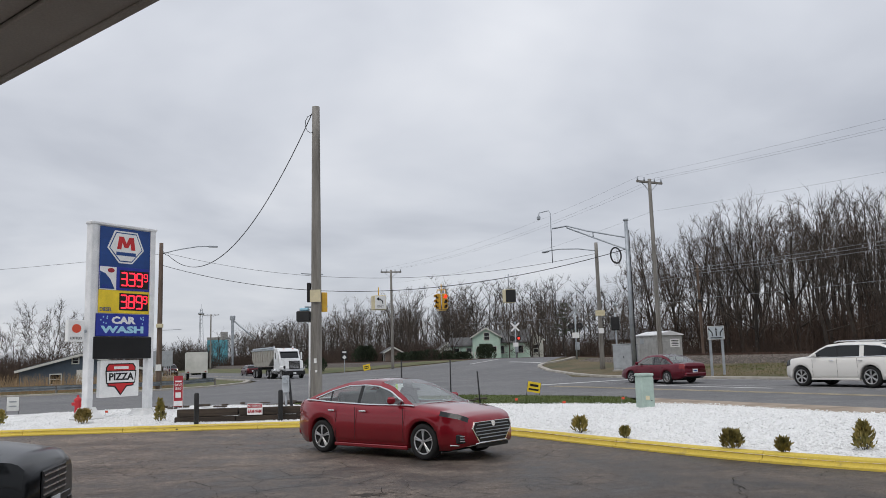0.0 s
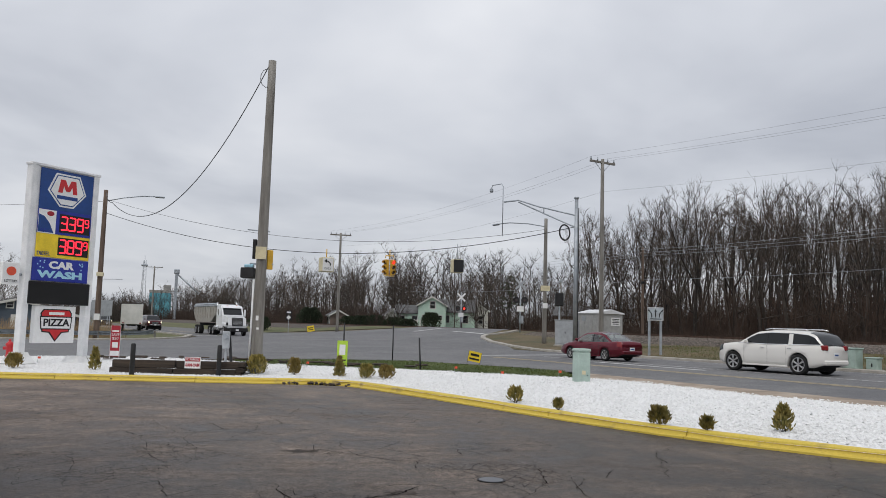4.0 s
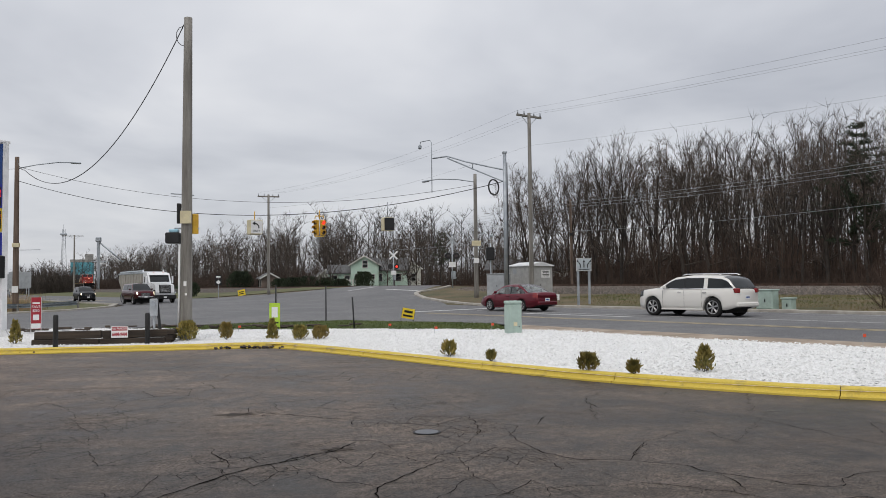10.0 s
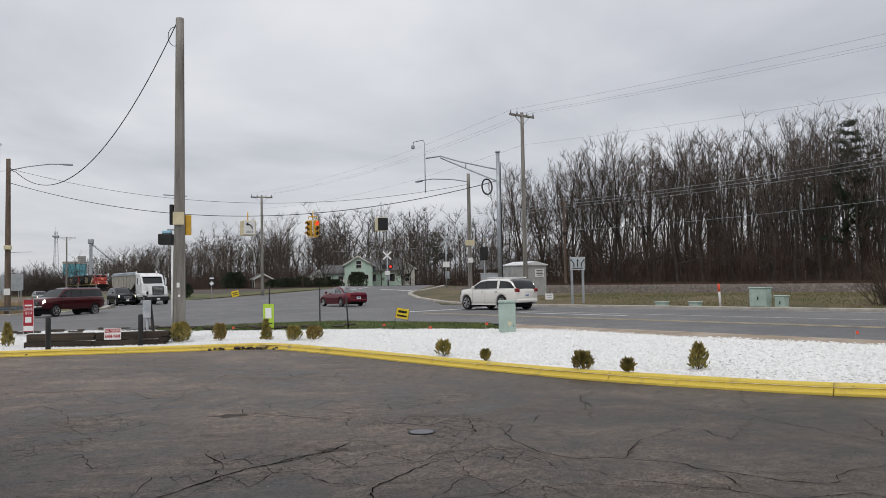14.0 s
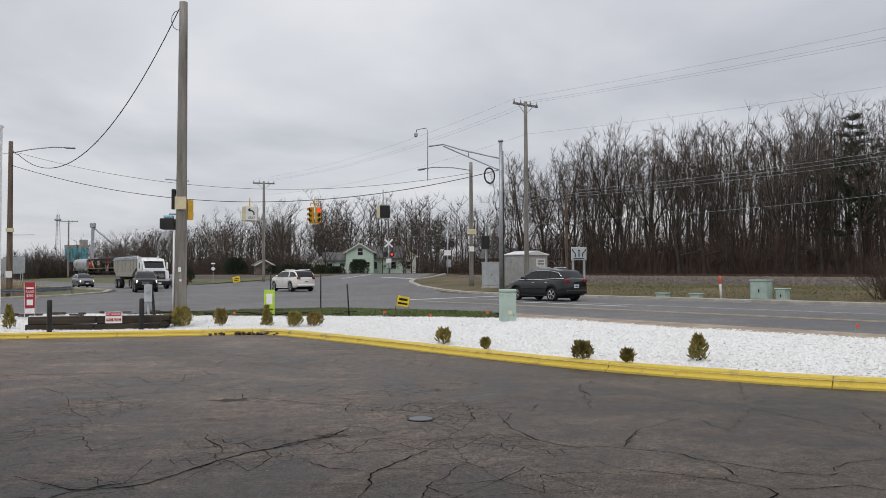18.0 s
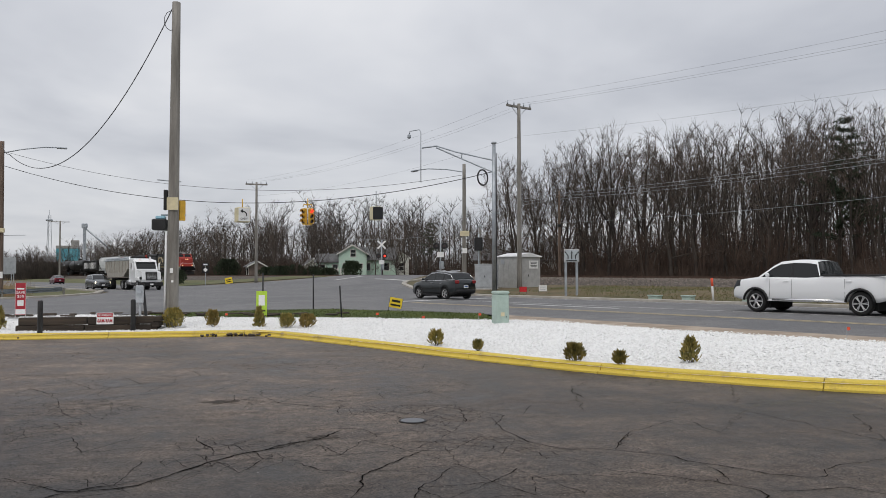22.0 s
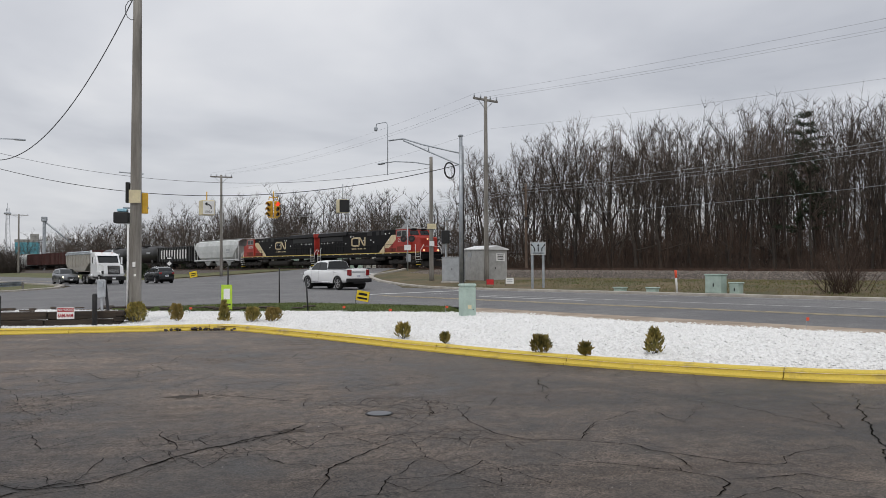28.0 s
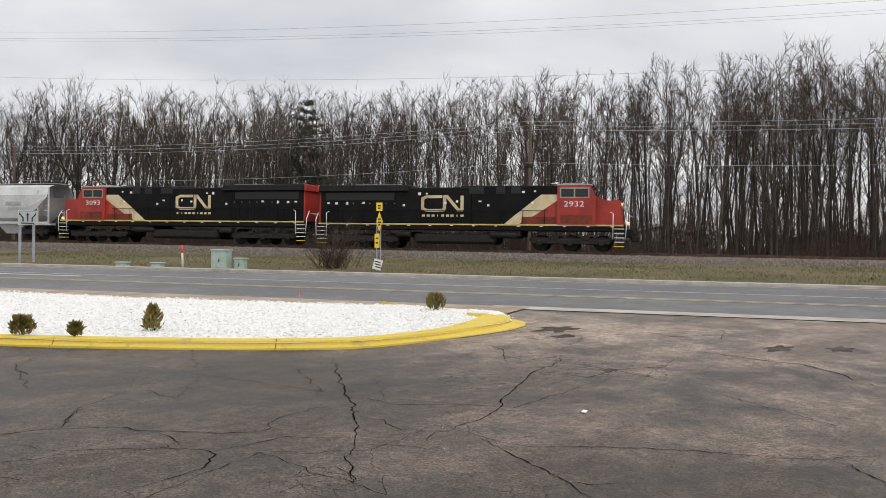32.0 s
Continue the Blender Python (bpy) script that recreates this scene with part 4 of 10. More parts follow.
def build_woods():
    rnd = random.Random(11)
    # broad crowns for the end by the crossing, slender ones along the line
    broad_kinds = [tree_meshes(21 + i, 15.5, fork=fo, leaders=le, wide=wi, sides=si, reach=re, low=lo, stems=stn, arms=2, subs=5, twigs=4) for i, (fo, le, wi, si, re, lo, stn) in enumerate(
        ((0.24, 4, 0.62, 7, 0.15, 2, 1), (0.32, 4, 0.52, 7, 0.15, 1, 1), (0.20, 4, 0.74, 7, 0.15, 3, 1), (0.22, 2, 0.48, 7, 0.15, 1, 2), (0.36, 4, 0.60, 7, 0.15, 2, 1), (0.28, 5, 0.66, 6, 0.15, 2, 1)))]
    slim_kinds = [tree_meshes(41 + i, 15.5, fork=fo, leaders=le, wide=wi, sides=si, reach=re, stems=stn, stout=0.0080, wavy=0.035, arms=1, subs=5, twigs=4) for i, (fo, le, wi, si, re, stn) in enumerate(
        ((0.36, 3, 0.28, 8, 0.12, 1), (0.42, 3, 0.22, 8, 0.11, 1), (0.32, 3, 0.30, 8, 0.12, 1), (0.30, 2, 0.24, 7, 0.11, 2), (0.46, 3, 0.30, 7, 0.11, 1), (0.30, 1, 0.22, 8, 0.11, 3), (0.38, 3, 0.34, 8, 0.13, 1)))]
    thin = [tree_meshes(61 + i, 14.5, fork=0.5, leaders=2, wide=0.14, sides=6, reach=0.10, subs=4, stout=0.0065, wavy=0.03) for i in range(5)]
    broad_names = ("bare spreading oak with many rising limbs", "tall bare tree with a broad round crown", "bare tree forking low into wide limbs", "bare tree with two stems and a joint crown", "bare tree with a high round crown", "bare wide tree with crooked limbs")
    slim_names = ("slim bare tree with a high forked crown", "straight bare tree with a thin upright crown", "tall bare grey tree at the wood's edge", "bare two-stemmed tree with upright limbs", "tall bare tree with a small high crown", "bare clump of three stems from one root", "slender bare tree with rising limbs")

    def put(k, v, s, sc, pool, names):
        t = plant("tree", pool[k], None, names[k % len(names)], "tree", "bare trees of the wood")
        set_plant(t, at_ground(v, s, rnd.uniform(0, 6.28), sc))

    def put_any(v, s, sc):
        if rnd.random() < smooth(26, 42, s) * 0.85:
            put(rnd.randrange(6), v, s, sc, broad_kinds, broad_names)
        else:
            put(rnd.randrange(7), v, s, sc, slim_kinds, slim_names)

    def tall(s):
        return (lerp_table(SKYLINE, s) - 1.1) / 15.4
    s = -34.0
    while s < 75:
        put_any(rnd.uniform(61.5, 65), s, tall(s) * rnd.uniform(0.90, 1.01))
        s += rnd.uniform(1.1, 2.0) * (1 + 0.9 * smooth(26, 42, s))
    s = -40.0
    while s < 75:
        put_any(rnd.uniform(66, 71), s, tall(s) * rnd.uniform(0.96, 1.04))
        s += rnd.uniform(1.5, 2.5) * (1 + 0.8 * smooth(26, 42, s))
    s = -45.0
    while s < 77:
        put_any(rnd.uniform(72, 82), s, tall(s) * rnd.uniform(1.0, 1.08))
        s += rnd.uniform(2.2, 3.6) * (1 + 0.8 * smooth(26, 42, s))
    # a tall loose crown stands over the rest by the far end
    put(2, 62.6, -6.4, 1.06, slim_kinds, slim_names)
    put(6, 63.4, -9.6, 1.06, slim_kinds, slim_names)
    slim = ("slender bare sapling among the trees", "thin straight bare tree in the wood", "slender bare tree with few limbs", "thin leaning bare tree", "slender dark-barked bare tree")
    for i in range(70):
        s = rnd.uniform(-42, 75)
        put(rnd.randrange(5), rnd.uniform(62, 88), s, tall(s) * rnd.uniform(0.5, 1.0), thin, slim)
    # one pine in the wood and one by the crossing
    set_plant(plant("pine_tree", pine_meshes(501, 13.6, 8.6, 0.3, 15), None, "tall dark evergreen pine among the bare trees", "tree"), at_ground(66, 33.2))
    set_plant(plant("pine_tree", pine_meshes(502, 12.5, 8.0, 0.45, 9), None, "dark flat-topped pine beyond the crossing", "tree"), at_ground(88, 121.5, 0.0, 0.84))
    # the depth of the wood behind
    far = Wood()
    for i in range(1100):
        v, s = rnd.uniform(80, 140), rnd.uniform(-75, 84)
        if rnd.random() < 0.5 - 0.25 * smooth(20, 40, s):
            continue
        b = W(v, s, G(v, s) - 0.2)
        hh = rnd.uniform(11, 17) * tall(min(60, max(0, s)))
        pts, rads = branch(rnd, b, Vector((rnd.gauss(0, .05), rnd.gauss(0, .05), 1)), hh, hh * 0.0105, 4, 0.04, 0.02)
        far.bar(pts, rads, 4)
        for li in range(10):
            k = rnd.uniform(0.25, 1.0)
            j = min(3, int(k * 4))
            p = pts[j].lerp(pts[j + 1], k * 4 - j)
            a = rnd.uniform(0, 6.28)
            lp, lr = branch(rnd, p, Vector((math.cos(a), math.sin(a), rnd.uniform(.8, 1.8))), hh * 0.24, 0.04, 2, 0.1, 0.08)
            far.bar(lp, lr, 3)
            for bi in range(6):
                far.spike(lp[rnd.randrange(1, 3)], Vector((rnd.gauss(0, .7), rnd.gauss(0, .7), 0.9)), hh * rnd.uniform(0.06, 0.13), 0.022)
    ob = new("far_wood", far.mesh("far_wood", M["bark"]))
    tagged(ob, "deep wood of bare grey trunks and branches", "wood", kind="stuff")
    # saplings and undergrowth between the trunks
    under = Wood()
    for i in range(7600):
        s, v = rnd.uniform(-42, 78), rnd.uniform(62, 112)
        if s < 22 and rnd.random() < 0.45:
            continue
        b = W(v, s, G(v, s) - 0.1)
        hh = rnd.uniform(1.5, 6.5)
        pts, rads = branch(rnd, b, Vector((rnd.gauss(0, .14), rnd.gauss(0, .14), 1)), hh, rnd.uniform(0.02, 0.045), 2, 0.1, 0.02)
        under.bar(pts, rads, 3)
        for k in range(8):
            q = pts[0].lerp(pts[2], rnd.uniform(0.25, 0.95))
            under.spike(q, Vector((rnd.gauss(0, .6), rnd.gauss(0, .6), .9)), hh * rnd.uniform(0.18, 0.4), 0.017)
    tagged(new("undergrowth", under.mesh("undergrowth", M["brown_twig"])), "bare brown saplings between the trunks", "undergrowth", kind="stuff")
    # brown brush along the foot of the trees
    brush = Wood()
    for i in range(7000):
        s = rnd.uniform(-42, 77)
        v = rnd.uniform(60.0, 66) + rnd.random() ** 2 * 14
        b = W(v, s, G(v, s) - 0.1)
        hh = rnd.uniform(0.6, 2.2) * (0.9 + 0.7 * noise.noise(Vector((s * 0.12, v * 0.2, 0))))
        brush.spike(b, Vector((rnd.gauss(0, .3), rnd.gauss(0, .3), 1)), hh, 0.02)
        for k in range(5):
            d = Vector((rnd.gauss(0, .7), rnd.gauss(0, .7), .8))
            brush.spike(b + Vector((rnd.gauss(0, .1), rnd.gauss(0, .1), hh * rnd.uniform(.1, .6))), d, hh * rnd.uniform(.3, .6), 0.013)
    tagged(new("brush", brush.mesh("brush", M["brown_twig"])), "tangled brown brush at the foot of the wood", "brush", kind="stuff")
    rows = [[W(v, s, G(v, s) - 0.02 + (0.05 * noise.noise(Vector((v, s, 0)) * 0.3) if v > 60.2 else -0.03)) for v in (60.0, 62, 65, 70, 76, 84, 95, 110, 140)] for s in range(-80, 85, 5)]
    grid_mesh("wood_floor", rows, M["litter_leaves"], label="brown leaf litter under the bare wood", category="ground")
    # woods across the railway, past the junction
    def rise(s):
        return lerp_table(((90, 10.5), (112, 11.5), (125, 13.5), (142, 15.6), (155, 17.2), (176, 17.6), (206, 16.4), (280, 16.4), (400, 16)), s) / 15.8
    oaks = [tree_meshes(401 + i, 15.5, fork=0.22, leaders=6, wide=0.55, sides=8, subs=5, twigs=4, reach=0.17, low=2, wavy=0.06) for i in range(3)]
    broad = ("broad bare oak with crooked limbs", "wide spreading bare oak", "bare oak with low heavy limbs")
    s = 104.0
    while s < 330:
        if rnd.random() < 0.6:
            put(rnd.randrange(3), rnd.uniform(66, 80), s, rise(s) * rnd.uniform(0.62, 0.95), oaks, broad)
        else:
            put(rnd.randrange(6), rnd.uniform(66, 80), s, rise(s) * rnd.uniform(0.62, 0.95), broad_kinds, broad_names)
        s += rnd.uniform(3.2, 6.0)
    for v, s, sc in ((81.5, 117, 0.62), (74, 139, 0.85), (66, 142, 1.0), (90, 136, 0.8)):
        put(rnd.randrange(3), v, s, sc, oaks, broad)
    for v, s in ((76, 105), (84, 112), (92, 110), (98, 116), (104, 98), (108, 92), (112, 84), (100, 104), (118, 108), (88, 126), (110, 120), (72, 113), (96, 128), (122, 96), (128, 88), (81, 150), (86, 160), (90, 142), (79, 170), (92, 176), (98, 150), (84, 186), (95, 200)):
        put(rnd.randrange(6), v, s, rise(s) * rnd.uniform(0.85, 1.05), broad_kinds, broad_names)
    bare = Wood()
    for i in range(380):
        s = rnd.uniform(95, 420)
        v = rnd.uniform(80, 130) + max(0, 130 - s) * 0.5
        b = W(v, s, G(v, s) - 0.2)
        hh = 15.8 * rise(s) * rnd.uniform(0.6, 1.0)
        pts, rads = branch(rnd, b, Vector((rnd.gauss(0, .06), rnd.gauss(0, .06), 1)), hh, hh * 0.012, 4, 0.04, 0.02)
        bare.bar(pts, rads, 3)
        for li in range(13):
            k = rnd.uniform(0.2, 1.0)
            j = min(3, int(k * 4))
            p = pts[j].lerp(pts[j + 1], k * 4 - j)
            a = rnd.uniform(0, 6.28)
            lp, lr = branch(rnd, p, Vector((math.cos(a), math.sin(a), rnd.uniform(.6, 1.5))), hh * 0.24, 0.07, 2, 0.1, 0.08)
            bare.bar(lp, lr, 3)
            for bi in range(7):
                bare.spike(lp[1 + rnd.randrange(2)], Vector((rnd.gauss(0, .7), rnd.gauss(0, .7), 0.9)), hh * rnd.uniform(0.07, 0.16), 0.04)
    # brown scrub in front of them, and the far skyline
    scrub = Wood()
    for i in range(8200):
        s = 98 + 230 * rnd.random() ** 1.5
        v = rnd.uniform(61, 96)
        if s < 138 and v < 95 and not (v < 66 and s > 122):
            continue
        b = W(v, s, G(v, s) - 0.1)
        hh = rnd.uniform(1.5, 6.0) * (0.55 if s < 112 else 1.0)
        scrub.spike(b, Vector((rnd.gauss(0, .25), rnd.gauss(0, .25), 1)), hh, 0.05)
        for k in range(5):
            scrub.spike(b + Vector((0, 0, hh * rnd.uniform(.15, .7))), Vector((rnd.gauss(0, .6), rnd.gauss(0, .6), .8)), hh * rnd.uniform(0.25, 0.5), 0.03)
    for i in range(3600):
        s, v = rnd.uniform(82, 165), rnd.uniform(97, 150)
        b = W(v, s, G(v, s) - 0.1)
        hh = rnd.uniform(2.0, 7.0)
        scrub.spike(b, Vector((rnd.gauss(0, .25), rnd.gauss(0, .25), 1)), hh, 0.06)
        for k in range(4):
            scrub.spike(b + Vector((0, 0, hh * rnd.uniform(.15, .7))), Vector((rnd.gauss(0, .6), rnd.gauss(0, .6), .8)), hh * rnd.uniform(0.25, 0.5), 0.035)
    tagged(new("far_scrub", scrub.mesh("far_scrub", M["brown_twig"])), "brown bare scrub beyond the railway", "scrub", kind="stuff")
    for i in range(230):
        s = rnd.uniform(330, 640)
        v = rnd.uniform(-170, 60)
        b = W(v, s, G(v, s) - 0.2)
        hh = rnd.uniform(7, 13)
        pts, rads = branch(rnd, b, Vector((0, 0, 1)), hh, 0.22, 3, 0.06, 0.02)
        bare.bar(pts, rads, 3)
        for li in range(22):
            k = rnd.uniform(0.15, 1.0)
            j = min(2, int(k * 3))
            p = pts[j].lerp(pts[j + 1], k * 3 - j)
            a = rnd.uniform(0, 6.28)
            lp, lr = branch(rnd, p, Vector((math.cos(a), math.sin(a), rnd.uniform(.3, 1.3))), hh * 0.3, 0.12, 2, 0.1, 0.08)
            bare.bar(lp, lr, 3)
    tagged(new("far_trees", bare.mesh("far_trees", M["bark"])), "far bare trees and scrub along the skyline", "trees", kind="stuff")


build_woods()


def needle_mesh(name, seed, h, w, n, mat, leaf=0.05, column=False):
    """A small conifer or shrub: upright sprays of narrow leaves over a few stems."""
    rnd = random.Random(seed)
    verts, faces = [], []
    for i in range(n):
        k = rnd.random() ** (0.8 if column else 0.6)
        z = h * (0.04 + 0.93 * k)
        rr = w * 0.5 * ((1 - k) ** 0.75 + 0.10 if column else math.sin(min(1.0, 0.25 + k * 0.8) * 2.6) * 0.95 + 0.08)
        a = rnd.uniform(0, 6.28)
        q = rr * (rnd.random() ** 0.45) * (1 + 0.25 * math.sin(a * 3 + seed))
        p = Vector((q * math.cos(a), q * math.sin(a), z))
        d = Vector((math.cos(a) * rnd.uniform(.2, 1), math.sin(a) * rnd.uniform(.2, 1), rnd.uniform(.4, 1.6))).normalized()
        side = d.cross(Vector((rnd.gauss(0, 1), rnd.gauss(0, 1), rnd.gauss(0, 1)))).normalized()
        l, ww = leaf * rnd.uniform(0.7, 1.6), leaf * 0.22
        o = len(verts)
        verts += [p - side * ww, p + side * ww, p + d * l * 0.6 + side * ww * 0.9, p + d * l, p + d * l * 0.6 - side * ww * 0.9]
        faces.append((o, o + 1, o + 2, o + 3, o + 4))
    me = bpy.data.meshes.new(name)
    me.from_pydata([tuple(p) for p in verts], [], faces)
    me.materials.append(mat)
    return me


def shrub(x, y, h, w, seed, label, mat, column=False, n=270):
    t = thing("shrub", label, "shrub", Matrix.Translation((x, y, GXY(x, y) + 0.13)), "small shrubs in the white rock bed")
    ob = new("foliage", needle_mesh("foliage", seed, h, w, n, mat, 0.085, column))
    ob.parent = t
    rnd = random.Random(seed)
    wd = Wood()
    for i in range(7):
        a = rnd.uniform(0, 6.28)
        pts, rads = branch(rnd, Vector((0, 0, -0.05)), Vector((math.cos(a) * .45, math.sin(a) * .45, 1)), h * 0.8, 0.008, 3, 0.1, 0.02)
        wd.bar(pts, rads, 4)
    ob = new("stem", wd.mesh("stem", M["bark"]))
    ob.parent = t


for i, (x, y, h, w, mat, lab, col) in enumerate((
        (7.05, 14.1, 0.56, 0.52, "yew", "small cone-shaped green and bronze evergreen in white rock", True),
        (5.12, 15.1, 0.38, 0.46, "yew", "low rounded olive shrub in white rock", False),
        (5.72, 14.25, 0.27, 0.22, "yew", "tiny green shrub in white rock", False),
        (3.02, 19.1, 0.40, 0.42, "yew", "sparse upright olive shrub in white rock", False),
        (3.75, 17.7, 0.22, 0.20, "yew", "tiny sparse shrub in white rock", False),
        (-0.1, 25.9, 0.50, 0.62, "golden", "golden-yellow low shrub in white rock", False),
        (-0.75, 26.2, 0.52, 0.60, "yew", "rounded green shrub in white rock", False),
        (-1.65, 26.9, 0.80, 0.46, "yew", "narrow bronze-green shrub before a green notice", True),
        (-3.15, 27.2, 0.66, 0.50, "golden", "bronze rounded shrub in white rock", False),
        (-4.35, 27.0, 0.76, 0.86, "yew", "green shrub at the foot of the wooden pole", False),
        (-9.75, 27.4, 0.90, 0.48, "yew", "narrow bronze-green shrub before a red notice", True),
        (-12.3, 27.3, 0.55, 0.66, "golden", "golden twiggy shrub before the price sign", False),
        (-15.2, 27.4, 0.60, 0.6, "yew", "low green shrub beside the sign's foot", False),
        (-18.0, 26.8, 0.60, 0.6, "yew", "low green shrub in white rock", False),
        (13.25, 12.9, 0.44, 0.52, "yew", "round olive shrub at the tip of the rock bed", False))):
    shrub(x, y, h * 0.82, w * 0.74, 40 + i, lab, M[mat], col, 620 if y > 24 else 330)


def big_bush(name, v, s, h, w, seed, mat, label, n=2600, leaf=0.22):
    t = thing(name, label, "bush")
    ob = new("foliage", needle_mesh("foliage", seed, h, w, n, mat, leaf, False))
    ob.parent = t
    t.matrix_basis = at_ground(v, s)


def bare_bush():
    rnd = random.Random(77)
    wd = Wood()
    for i in range(75):
        a = rnd.uniform(0, 6.28)
        pts, rads = branch(rnd, Vector((rnd.gauss(0, .35), rnd.gauss(0, .35), -0.1)), Vector((math.cos(a) * rnd.uniform(.2, 1.0), math.sin(a) * rnd.uniform(.2, 1.0), 1)), rnd.uniform(1.6, 3.2), 0.02, 5, 0.13, 0.02)
        wd.bar(pts, rads, 4)
        for k in range(13):
            j = rnd.randrange(1, 5)
            cp, cr = branch(rnd, pts[j], (pts[j + 1] - pts[j]).normalized() + Vector((rnd.gauss(0, .7), rnd.gauss(0, .7), rnd.gauss(0.1, .5))), rnd.uniform(.3, .8), 0.006, 2, 0.2, 0.0)
            wd.bar(cp, cr, 3)
    t = thing("bare_bush", "wide leafless brown bush beside the road", "bush", at_ground(37.6, 16.9))
    ob = new("branchwork", wd.mesh("branchwork", M["brown_twig"]))
    ob.parent = t


bare_bush()
for i, (v, s, h, w) in enumerate(((61.0, 128, 2.3, 3.6), (62.5, 127, 1.9, 3.2), (63.6, 128, 2.5, 3.4), (66.0, 126, 2.2, 3.4), (67.3, 123, 1.9, 3.0), (64.5, 124, 1.7, 3.2), (60.6, 133, 2.2, 3.0))):
    big_bush("evergreen_bush", v, s, h, w, 130 + i, M["pine"], "low spreading dark evergreen beyond the track", 1500, 0.26)
big_bush("evergreen_bush", 69.0, 118, 3.0, 3.0, 141, M["pine"], "rounded dark evergreen in front of the mint house", 2400, 0.24)
big_bush("evergreen_bush", 60.0, 150, 3.9, 4.6, 150, M["pine"], "round dark evergreen bush beyond the track", 3000, 0.3)
for i, (v, s, h, w) in enumerate(((36, 108, 2.0, 2.4), (37.5, 114, 2.2, 2.4), (36.5, 120, 2.1, 2.2))):
    big_bush("evergreen_bush", v, s, h, w, 160 + i, M["pine"], "small dark rounded evergreen bush", 1500, 0.2)


# ---- street furniture ----
def plain(name, c, rough=0.5, metal=0.0, var=0.12, coat=0.0):
    lo = tuple(x * (1 - var) for x in c)
    hi = tuple(min(1, x * (1 + var)) for x in c)
    return noisy(name, lo, hi, 3.0, rough, metal, fine=40.0, bump=0.04, coat=coat)


M["signal_yellow"] = plain("signal_yellow", (0.62, 0.36, 0.03), 0.5)
M["cream"] = plain("cream_box", (0.62, 0.55, 0.36), 0.6)
M["sign_white"] = plain("sign_white", (0.78, 0.78, 0.77), 0.5, var=0.05)
M["blue"] = plain("sign_blue", (0.012, 0.055, 0.22), 0.4)
M["wash_blue"] = plain("wash_blue", (0.02, 0.035, 0.30), 0.4)
M["ice"] = plain("pale_blue", (0.35, 0.62, 0.75), 0.4)
M["sign_yellow"] = plain("sign_yellow", (0.80, 0.58, 0.03), 0.5)
M["sign_red"] = plain("sign_red", (0.36, 0.018, 0.03), 0.5)
M["logo_red"] = plain("logo_red", (0.52, 0.02, 0.025), 0.45)
M["led_red"] = glowing("led_red", (1.0, 0.02, 0.04), 2.2)
M["lamp_red"] = glowing("lit_red_lamp", (1.0, 0.04, 0.02), 1.6)
M["lamp_off"] = glassy("unlit_lens", (0.03, 0.012, 0.01), 0.2)
M["panel_black"] = plain("black_display", (0.008, 0.008, 0.009), 0.35)
M["pale_green"] = plain("pale_green_steel", (0.36, 0.455, 0.405), 0.5)
M["worn_steel"] = plain("worn_dark_steel", (0.12, 0.13, 0.14), 0.45, 0.5)
M["grey_steel"] = plain("grey_steel_box", (0.36, 0.38, 0.40), 0.5)
M["shed"] = plain("grey_shed", (0.40, 0.40, 0.39), 0.5)
M["sign_grey"] = plain("weathered_sign_face", (0.42, 0.47, 0.50), 0.5, var=0.08)
M["lime"] = plain("lime_card", (0.42, 0.62, 0.05), 0.6)
M["orange"] = plain("orange_flag", (0.72, 0.09, 0.04), 0.7)
M["timber"] = noisy("old_timber", (0.018, 0.013, 0.0095), (0.062, 0.045, 0.032), 1.2, 0.9, fine=14.0, bump=0.5, stretch=(0.5, 6, 6), rand=0.3)
M["plinth"] = noisy("white_plinth", (0.55, 0.55, 0.54), (0.78, 0.78, 0.77), 2.0, 0.8)
M["wire"] = plain("black_wire", (0.02, 0.02, 0.022), 0.6)
M["soffit"] = noisy("canopy_soffit", (0.46, 0.44, 0.41), (0.56, 0.54, 0.50), 0.8, 0.6)
M["dirt"] = noisy("dark_rubble", (0.03, 0.024, 0.02), (0.09, 0.07, 0.055), 4.0, 0.95, bump=0.6)


def text_mesh(body, size, mat, name="lettering", depth=0.004, width=None, bold=0.0):
    cu = bpy.data.curves.new(name, "FONT")
    cu.body, cu.size, cu.extrude, cu.offset = body, size, depth, bold
    cu.align_x, cu.align_y = "CENTER", "CENTER"
    cu.resolution_u = 2
    tmp = new("tmp_text", cu)
    bpy.context.view_layer.update()
    me = bpy.data.meshes.new_from_object(tmp)
    bpy.data.objects.remove(tmp)
    me.name = name
    xs = [p.co.x for p in me.vertices]
    if width and xs:
        k = width / (max(xs) - min(xs))
        for p in me.vertices:
            p.co.x *= k
    me.materials.clear()
    me.materials.append(mat)
    return me


def lettering(body, size, mat, parent, x, y, z, width=None, name="lettering", rz=0.0, bold=0.0):
    """Raised lettering on an upright face that looks along -y of its parent."""
    ob = new(name, text_mesh(body, size, mat, name, width=width, bold=bold))
    ob.parent = parent
    ob.matrix_basis = Matrix.Translation((x, y, z)) @ Matrix.Rotation(rz, 4, "Z") @ Matrix.Rotation(math.pi / 2, 4, "X")
    return ob


SEGMENTS = {"3": "abcdg", "9": "abcdfg", "8": "abcdefg"}


